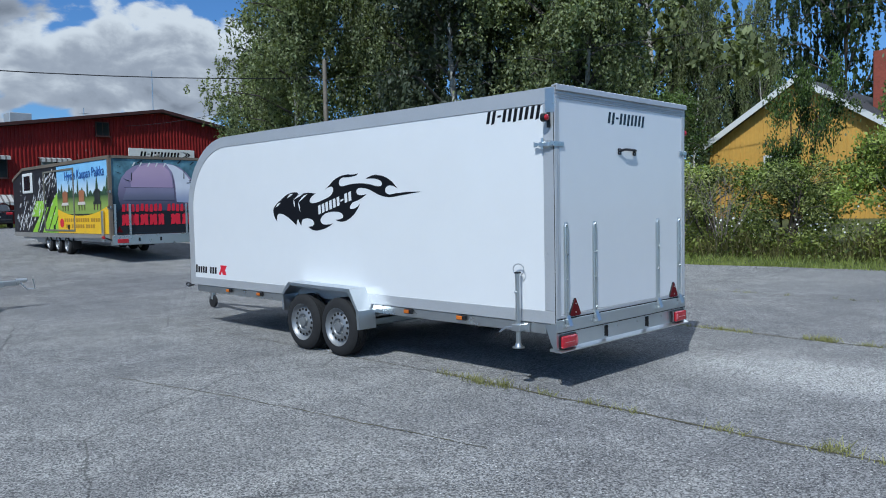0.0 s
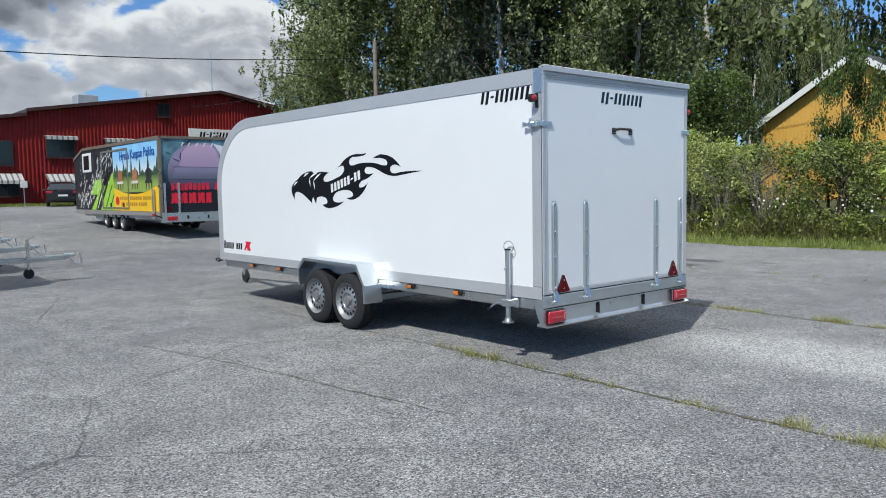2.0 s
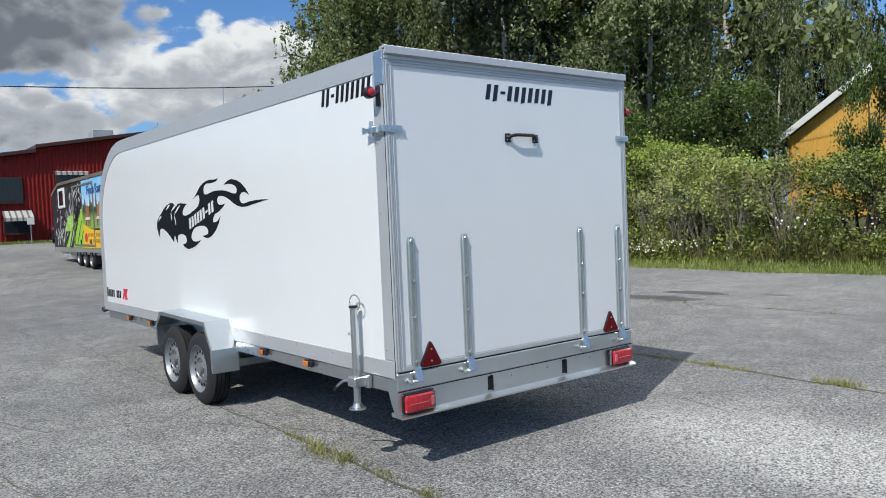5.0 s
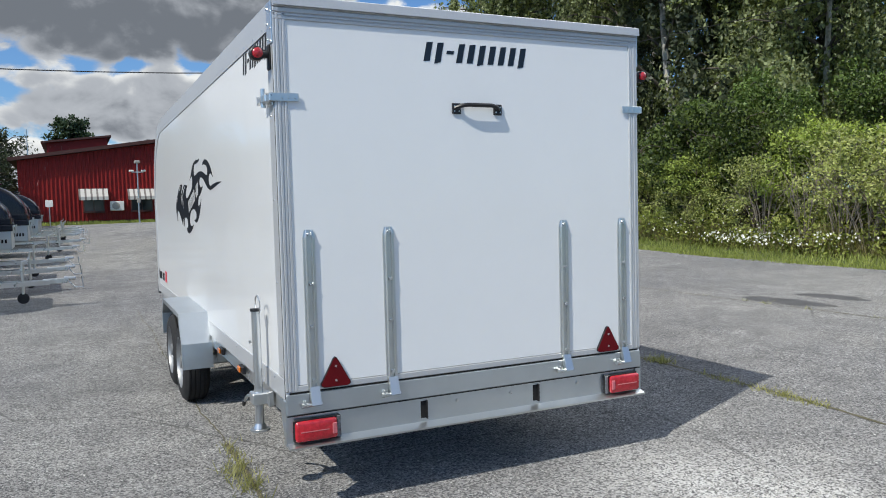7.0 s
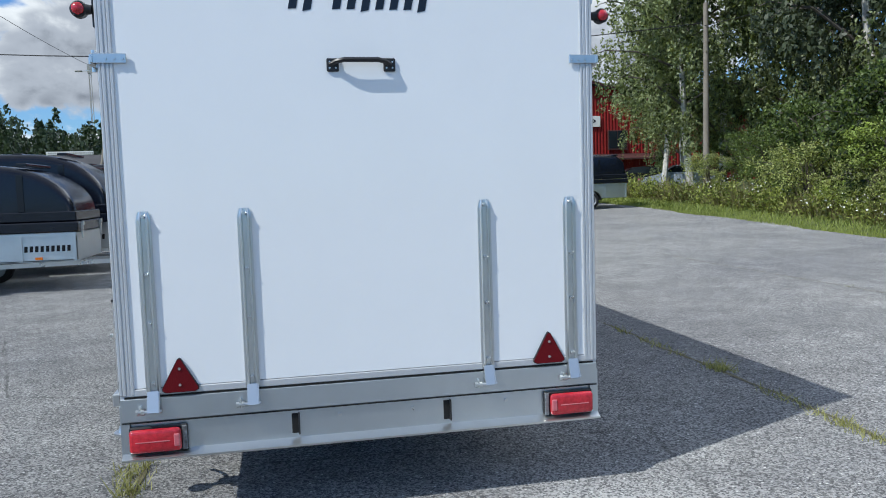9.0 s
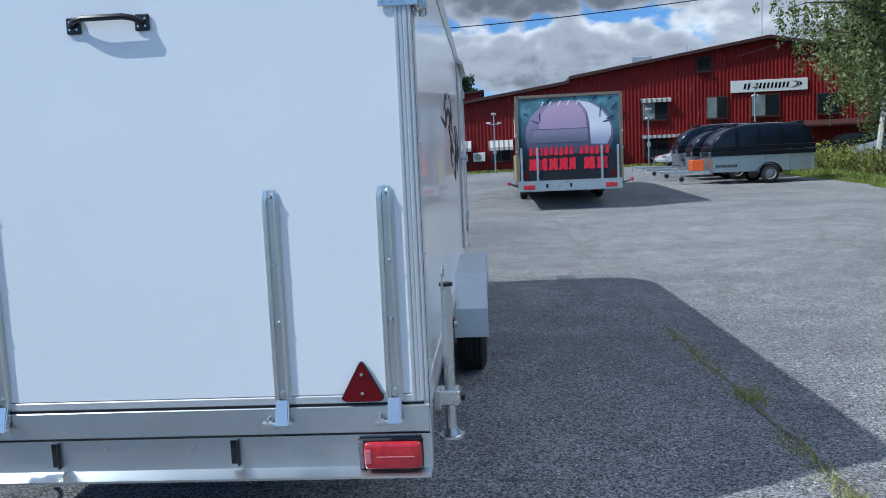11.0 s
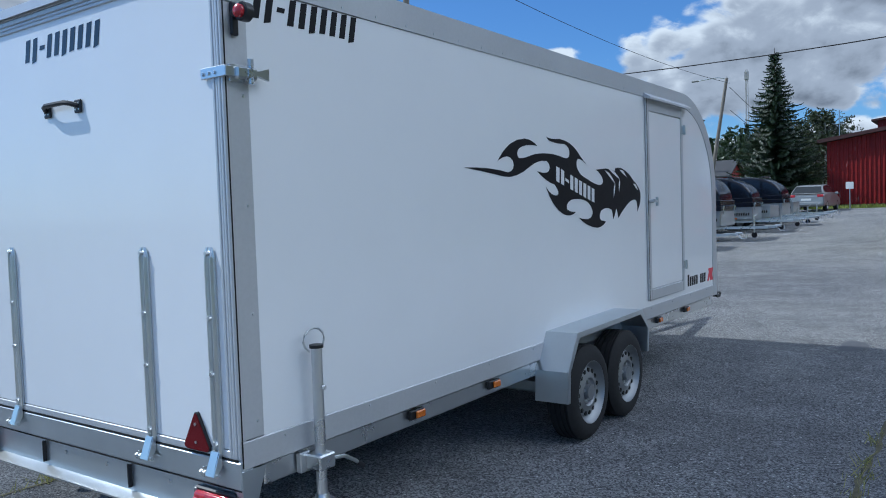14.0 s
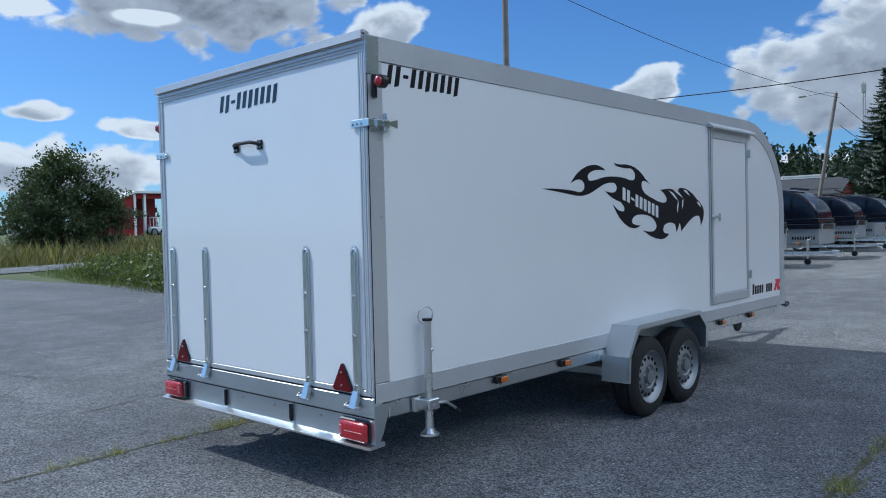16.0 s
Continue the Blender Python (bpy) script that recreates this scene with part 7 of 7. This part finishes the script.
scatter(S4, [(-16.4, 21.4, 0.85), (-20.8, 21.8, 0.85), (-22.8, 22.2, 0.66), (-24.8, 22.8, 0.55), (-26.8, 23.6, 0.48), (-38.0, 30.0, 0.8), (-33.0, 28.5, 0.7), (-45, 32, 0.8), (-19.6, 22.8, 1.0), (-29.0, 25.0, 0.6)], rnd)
scatter(S1, [(-14.4, 21.9, 0.78), (-5.2, 20.9, 0.8), (-2.0, 21.0, 0.9), (1.5, 21.5, 0.9), (-8.2, 21.2, 0.62), (-17.6, 20.9, 0.6)], rnd)
scatter(S2, [(-11.2, 20.7, 0.75), (-12.8, 20.9, 0.85), (-7.8, 20.4, 0.7), (-15.2, 20.4, 0.7), (-13.6, 22.6, 0.70), (-4.0, 20.2, 0.7), (-19.8, 20.3, 0.6), (-29.6, 23.0, 0.45), (-17.4, 20.2, 0.5)], rnd)


def bare_shrub(x, y, h, seed):
    """Leafless grey stems that fan out from one stool."""
    rng = np.random.default_rng(seed)
    t = thing("bare_shrub", "leafless grey twigs standing among green bushes", "shrub", "bare shrubs on the bank")
    segs = []
    for k in range(16):
        a, l, o = rng.uniform(0, 2 * math.pi), h * rng.uniform(0.6, 1.1), rng.uniform(0.15, 0.5)
        d = np.array([math.cos(a) * o, math.sin(a) * o, 1.0])
        pts = [np.array([math.cos(a) * 0.08, math.sin(a) * 0.08, -0.1]), d * l * 0.35, d * l * 0.7 + rng.normal(0, 0.06, 3), d * l + rng.normal(0, 0.12, 3)]
        segs.append((pts, 0.016, 0.004))
        for q in (0.5, 0.75):
            e = d * l * q
            segs.append(([e, e + rng.normal(0, 0.2, 3) + [0, 0, 0.25], e + rng.normal(0, 0.25, 3) + [0, 0, 0.55]], 0.006, 0.003))
    st = new("branchwork", limb_mesh("branchwork", segs, M_WOODGREY))
    st.parent = t
    t.matrix_basis = pose(x, y, gz(x, y))


for k, (x, y, h) in enumerate(((-13.1, 20.0, 2.0), (-12.2, 20.1, 2.4), (-11.4, 20.0, 1.9), (-10.5, 19.9, 2.3), (-9.2, 19.9, 2.0), (-14.6, 20.3, 2.2))):
    bare_shrub(x, y, h, 60 + k)

W1 = tree("willow_bush", "wide dark green willow bush in a field", 7.0, 3.0, 17000, 0.23, 34, M_DARKL, M_BARKD, 0.35, 0.02, "willow bushes in a field", stems=4)
W1.matrix_basis = pose(-21.4, -41.5, gz(-21.4, -41.5) - 0.2)
W1.scale = (0.9, 0.9, 0.9)
scatter(W1, [(-23.6, -40.6, 0.55), (-19.4, -41.6, 0.55)], rnd)

SP = spruce("tall dark green spruce beside a red hall", 10.4, 3.4, 41)
SP.matrix_basis = pose(-55.8, -1.9, gz(-55.8, -1.9), 0, 0, 0)
SP.scale = (1.0, 1.0, 1.0)
PN = tree("pine", "dark pine rising behind a red hall", 11.0, 2.0, 9000, 0.34, 43, M_SPRUCE, M_BARKD, 0.3, 0.45, "")
PN.matrix_basis = pose(-92.0, 4.0, gz(-92, 4))
scatter(PN, [(-84.0, -2.5, 0.62), (-90.0, -6.5, 0.66)], rnd)
# these small birches take the same shade-darkened leaf colour
B5 = tree("birch", "small birch behind a red hall, its leaves coloured dark for shade", 7.6, 1.7, 5000, 0.22, 6, M_BIRCHD, M_BARK, 0.8, 0.12, "birches behind a hall")
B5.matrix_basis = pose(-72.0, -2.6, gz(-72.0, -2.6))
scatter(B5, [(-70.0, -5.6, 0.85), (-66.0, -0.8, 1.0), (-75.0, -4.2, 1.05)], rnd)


def far_woods():
    """The distant mixed woods, crowns of loose clumps."""
    rng = np.random.default_rng(5)
    V, F = [], []
    for k in range(480):
        near = k < 430
        a = rng.uniform(math.radians(184), math.radians(224)) if near else rng.uniform(math.radians(224), math.radians(265))
        d = rng.uniform(112, 165) if near else rng.uniform(230, 300)
        x, y = d * math.cos(a), d * math.sin(a)
        h, r = rng.uniform(8, 13), rng.uniform(1.8, 3.2)
        conifer = rng.uniform() < 0.6
        m = 280 if near else 120
        u = rng.uniform(0.05, 1, m)
        rad = r * ((1.05 - u) if conifer else np.sqrt(np.clip(1 - (2 * u - 1) ** 2, 0.05, 1))) * rng.uniform(0.6, 1.05, m)
        b = rng.uniform(0, 2 * math.pi, m)
        c = np.stack([x + rad * np.cos(b), y + rad * np.sin(b), gz(x, y) + h * u], axis=1)
        v, f = leaves(c, 0.74 if near else 1.4, rng, 0.5, 0.5)
        V.append(v)
        F.append(f + sum(len(q) for q in V[:-1]))
    ob = new("far_woods", leaf_mesh("far_woods", np.concatenate(V), np.concatenate(F), leaf_material("far_wood_leaf", (0.012, 0.025, 0.014), (0.065, 0.095, 0.045), 0.1)))
    tagged(ob, "distant dark mixed woods beyond the road", "woods", kind="stuff")


far_woods()


def blades(name, label, spots, h0, h1, mat, seed, width=0.012, spread=0.35):
    """Grass as single bent blades."""
    rng = np.random.default_rng(seed)
    p = np.array(spots)
    n = len(p)
    a = rng.uniform(0, 2 * math.pi, n)
    h = rng.uniform(h0, h1, n) * p[:, 3]
    w = np.stack([np.cos(a), np.sin(a), np.zeros(n)], axis=1) * width * (0.6 + h[:, None] * 1.2)
    tip = np.stack([rng.normal(0, spread, n) * h, rng.normal(0, spread, n) * h, h], axis=1)
    base = p[:, :3]
    v = np.stack([base - w, base + w, base + tip * 0.55 + w * 0.7, base + tip, base + tip * 0.55 - w * 0.7], axis=1).reshape(-1, 3)
    f = np.arange(5 * n).reshape(-1, 5)
    ob = new(name, leaf_mesh(name, v, f, mat))
    return tagged(ob, label, "grass", kind="stuff")


def verge():
    rng = np.random.default_rng(8)
    spots = []
    for _ in range(48000):
        x = rng.uniform(-44, 6)
        y = 18.15 + abs(rng.normal(0, 1.3))
        k = 0.4 + 0.5 * max(0.0, min(2.0, (y - 18.9) / 1.2))
        spots.append((x, y, gz(x, y) - 0.02, k))
    blades("verge_grass", "green uncut grass along the yard's edge", spots, 0.08, 0.32, M_GRASS, 1, 0.012)
    spots = []
    for _ in range(16000):
        x = rng.uniform(-36, 6)
        y = 19.5 + abs(rng.normal(0, 0.9))
        k = 0.45 + 0.55 * math.sin(x * 0.9) ** 2
        spots.append((x, y, gz(x, y) - 0.02, k * rng.uniform(0.6, 1.2)))
    blades("tall_weeds", "tall straw-coloured weeds before the bushes", spots, 0.35, 0.9, M_GRASSDRY, 2, 0.013)
    # daisies and umbels in drifts
    V, F = [], []
    for cx, cy, m, hh in ((-14.6, 19.25, 120, 0.4), (-13.6, 19.3, 160, 0.45), (-11.8, 19.2, 70, 0.5), (-17.8, 19.6, 60, 0.6), (-21.5, 20.0, 60, 0.7), (-24.5, 20.4, 50, 0.8), (-9.0, 19.7, 40, 0.9), (-7.0, 19.8, 45, 1.0), (-5.0, 19.7, 40, 1.1), (-15.5, 20.0, 40, 0.9)):
        c = np.stack([rng.normal(cx, 0.75, m), rng.normal(cy, 0.3, m), np.zeros(m)], axis=1)
        c[:, 2] = [gz(q[0], q[1]) for q in c]
        c[:, 2] += rng.uniform(0.6, 1.2, m) * hh
        v, f = leaves(c, 0.055, rng, 0.0, 0.95)
        V.append(v)
        F.append(f + sum(len(q) for q in V[:-1]))
    tagged(new("wild_flowers", leaf_mesh("wild_flowers", np.concatenate(V), np.concatenate(F), M_FLOWER)), "white daisies and umbels in the verge", "flowers", kind="stuff")
    # strip before the hall, island by the road, meadow beyond it
    spots = []
    for _ in range(9000):
        x, y = rng.uniform(-55.9, -53.2), rng.uniform(0, 32)
        spots.append((x, y, gz(x, y) - 0.03, 1.0))
    for _ in range(5000):
        x, y = rng.uniform(-36, -22), 18.6 + abs(rng.normal(0, 1))
        spots.append((x, y, gz(x, y) - 0.03, 0.7))
    blades("strip_grass", "short grass strip before the hall", spots, 0.08, 0.25, M_GRASS, 3, 0.03)
    spots = []
    for _ in range(22000):
        x = -10.6 - abs(rng.normal(0, 9))
        y = rng.uniform(-24.5, -7.4)
        if x > -10.2 - (-7.4 - y) * 0.35 * 0.5:
            continue
        k = min(1.0, 0.22 + (-7.4 - y) / 1.6, 0.25 + (-10.2 - (-7.4 - y) * 0.18 - x) / 2.0)
        spots.append((x, y, gz(x, y) - 0.03, k * rng.uniform(0.4, 1.5)))
    blades("island_grass", "lush weeds and grass on the island by the road", spots, 0.15, 0.5, M_WEED, 4, 0.011)
    V, F = [], []
    for k in range(560):                      # leafy weeds in clumps
        y = rng.uniform(-19.0, -8.3)
        x = -10.7 - (-7.4 - y) * 0.2 - abs(rng.normal(0, 2.6))
        m, hh = 34, rng.uniform(0.3, 0.6) * (1.0 + 0.6 * math.sin(x * 0.8 + y * 0.5) ** 2)
        c = np.stack([rng.normal(x, 0.16, m), rng.normal(y, 0.16, m), gz(x, y) + hh * rng.uniform(0.1, 1.0, m)], axis=1)
        v, f = leaves(c, 0.14, rng, 0.1, 0.5)
        V.append(v)
        F.append(f + sum(len(q) for q in V[:-1]))
    tagged(new("island_weeds", leaf_mesh("island_weeds", np.concatenate(V), np.concatenate(F), M_WEED)), "leafy green weeds on the island by the road", "weeds", kind="stuff")
    V, F = [], []
    for k in range(420):                      # tall herbs before the bushes
        x = rng.uniform(-34, 4)
        y = 19.35 + abs(rng.normal(0, 0.55))
        m, hh = 34, rng.uniform(0.35, 0.8) + 0.35 * math.sin(x * 1.3) ** 2
        c = np.stack([rng.normal(x, 0.17, m), rng.normal(y, 0.14, m), gz(x, y) + hh * rng.uniform(0.1, 1.0, m)], axis=1)
        v, f = leaves(c, 0.11, rng, 0.0, 0.45)
        V.append(v)
        F.append(f + sum(len(q) for q in V[:-1]))
    tagged(new("tall_herbs", leaf_mesh("tall_herbs", np.concatenate(V), np.concatenate(F), M_HERB)), "yellow-green tall herbs before the bushes", "weeds", kind="stuff")
    spots = []
    for _ in range(28000):
        x = rng.uniform(-75, 2)
        y = -32.4 - abs(rng.normal(0, 1)) * 11
        spots.append((x, y, gz(x, y) - 0.03, rng.uniform(0.6, 1.4)))
    blades("meadow_grass", "tall yellowish meadow grass beyond the road", spots, 0.5, 1.1, M_GRASSDRY, 5, 0.02)


verge()


# ---- details of the yard ----
def crack_line(y0, x0, x1, seed, mat, name, label, wide=0.022, slope=0.0):
    rng = random.Random(seed)
    bm = bmesh_new()
    n = int((x1 - x0) / 0.08)
    L_, R_ = [], []
    yy = 0.0
    for i in range(n + 1):
        x = x0 + (x1 - x0) * i / n
        yy = yy * 0.92 + rng.uniform(-0.012, 0.012)
        y = y0 + yy + slope * (x - x0)
        w = wide * rng.uniform(0.25, 1.0)
        z = gz(x, y) + 0.004
        L_.append(bm.verts.new((x, y - w, z)))
        R_.append(bm.verts.new((x, y + w, z)))
    for i in range(n):
        bm.faces.new((L_[i], L_[i + 1], R_[i + 1], R_[i]))
    structure(name, bm, mat, label, "crack")


crack_line(4.95, -5.0, 3.0, 1, M_SOIL, "trim_seam", "open asphalt seam filled with soil and weeds")
crack_line(4.95, -12.5, -5.0, 11, M_SOIL, "trim_seam", "narrow asphalt seam", 0.006)
crack_line(8.84, -7.6, 3.0, 2, M_SOIL, "trim_seam", "open asphalt seam filled with soil and weeds")
crack_line(8.84, -26.0, -7.6, 5, M_SOIL, "trim_seam", "narrow asphalt seam", 0.008)
crack_line(12.7, -14.0, 3.0, 3, M_SOIL, "trim_seam", "narrow asphalt seam", 0.016)
crack_line(2.9, -7.2, -3.2, 4, M_SOIL, "trim_seam", "narrow asphalt crack", 0.008, 0.18)


def seam_weeds():
    rng = np.random.default_rng(3)
    spots = []
    for y0, x0, x1, dens in ((4.95, -5.0, 3.0, 1.0), (8.84, -7.5, 3.0, 0.8), (8.84, -4.3, -2.0, 0.9), (12.7, -9, 2, 0.3)):
        x = x0
        while x < x1:
            x += rng.exponential(0.035) / dens
            if math.sin(x * 3.1 + y0) + math.sin(x * 7.7) < -0.2:
                continue
            for _ in range(int(rng.integers(3, 12))):
                px, py = x + rng.normal(0, 0.03), y0 + rng.normal(0, 0.03)
                spots.append((px, py, gz(px, py), rng.uniform(0.5, 1.0)))
    for cx, cy in ((-1.6, 5.0), (-1.15, 4.98), (-4.45, 4.9), (-4.2, 4.93), (0.2, 5.0), (-2.9, 8.85), (-5.5, 8.9)):
        for _ in range(110):
            px, py = rng.normal(cx, 0.07), rng.normal(cy, 0.04)
            spots.append((px, py, gz(px, py), rng.uniform(0.7, 1.4)))
    blades("seam_weeds", "tufts of grass growing in the asphalt seams", spots, 0.02, 0.085, M_SEAM, 9, 0.0045, 0.6)


seam_weeds()


def puddle_stain(cx, cy, a, b, seed):
    rng = random.Random(seed)
    bm = bmesh_new()
    pts = []
    for k in range(26):
        q = 2 * math.pi * k / 26
        r = 1 + rng.uniform(-0.18, 0.18)
        x, y = cx + a * r * math.cos(q), cy + b * r * math.sin(q)
        pts.append(bm.verts.new((x, y, gz(x, y) + 0.004)))
    bm.faces.new(pts)
    tagged(part("damp_patch", bm, M_PUDDLE), "dark damp patch on the asphalt", "stain", "damp patches", "structure")


puddle_stain(-7.75, 13.1, 0.72, 0.26, 1)
puddle_stain(-7.7, 14.0, 0.52, 0.24, 2)
puddle_stain(-6.4, 14.3, 0.2, 0.08, 3)
puddle_stain(-8.7, -8.7, 1.9, 0.22, 7)
puddle_stain(-10.4, 8.3, 0.35, 0.12, 4)


def loose_gravel():
    rng = np.random.default_rng(6)
    V, F = [], []
    def pebble(x, y, s):
        b = len(V)
        z = gz(x, y)
        for dx, dy, dz in ((1, 0, .1), (0, 1, .1), (-1, 0, .1), (0, -1, .1), (0, 0, .9)):
            V.append((x + dx * s * rng.uniform(.6, 1.2), y + dy * s * rng.uniform(.6, 1.2), z + dz * s * rng.uniform(.6, 1.1)))
        F.extend([(b, b + 1, b + 4), (b + 1, b + 2, b + 4), (b + 2, b + 3, b + 4), (b + 3, b, b + 4)])
    for _ in range(5200):
        pebble(rng.normal(-2.3, 0.8), rng.normal(7.1, 0.4), rng.uniform(0.003, 0.009))
    for _ in range(9000):
        pebble(rng.uniform(-12, 2), rng.uniform(-1, 14), rng.uniform(0.002, 0.006))
    ob = shards("loose_gravel", V, F, M_PEBBLE)
    tagged(ob, "loose pale grit scattered on the asphalt", "gravel", kind="stuff")


loose_gravel()
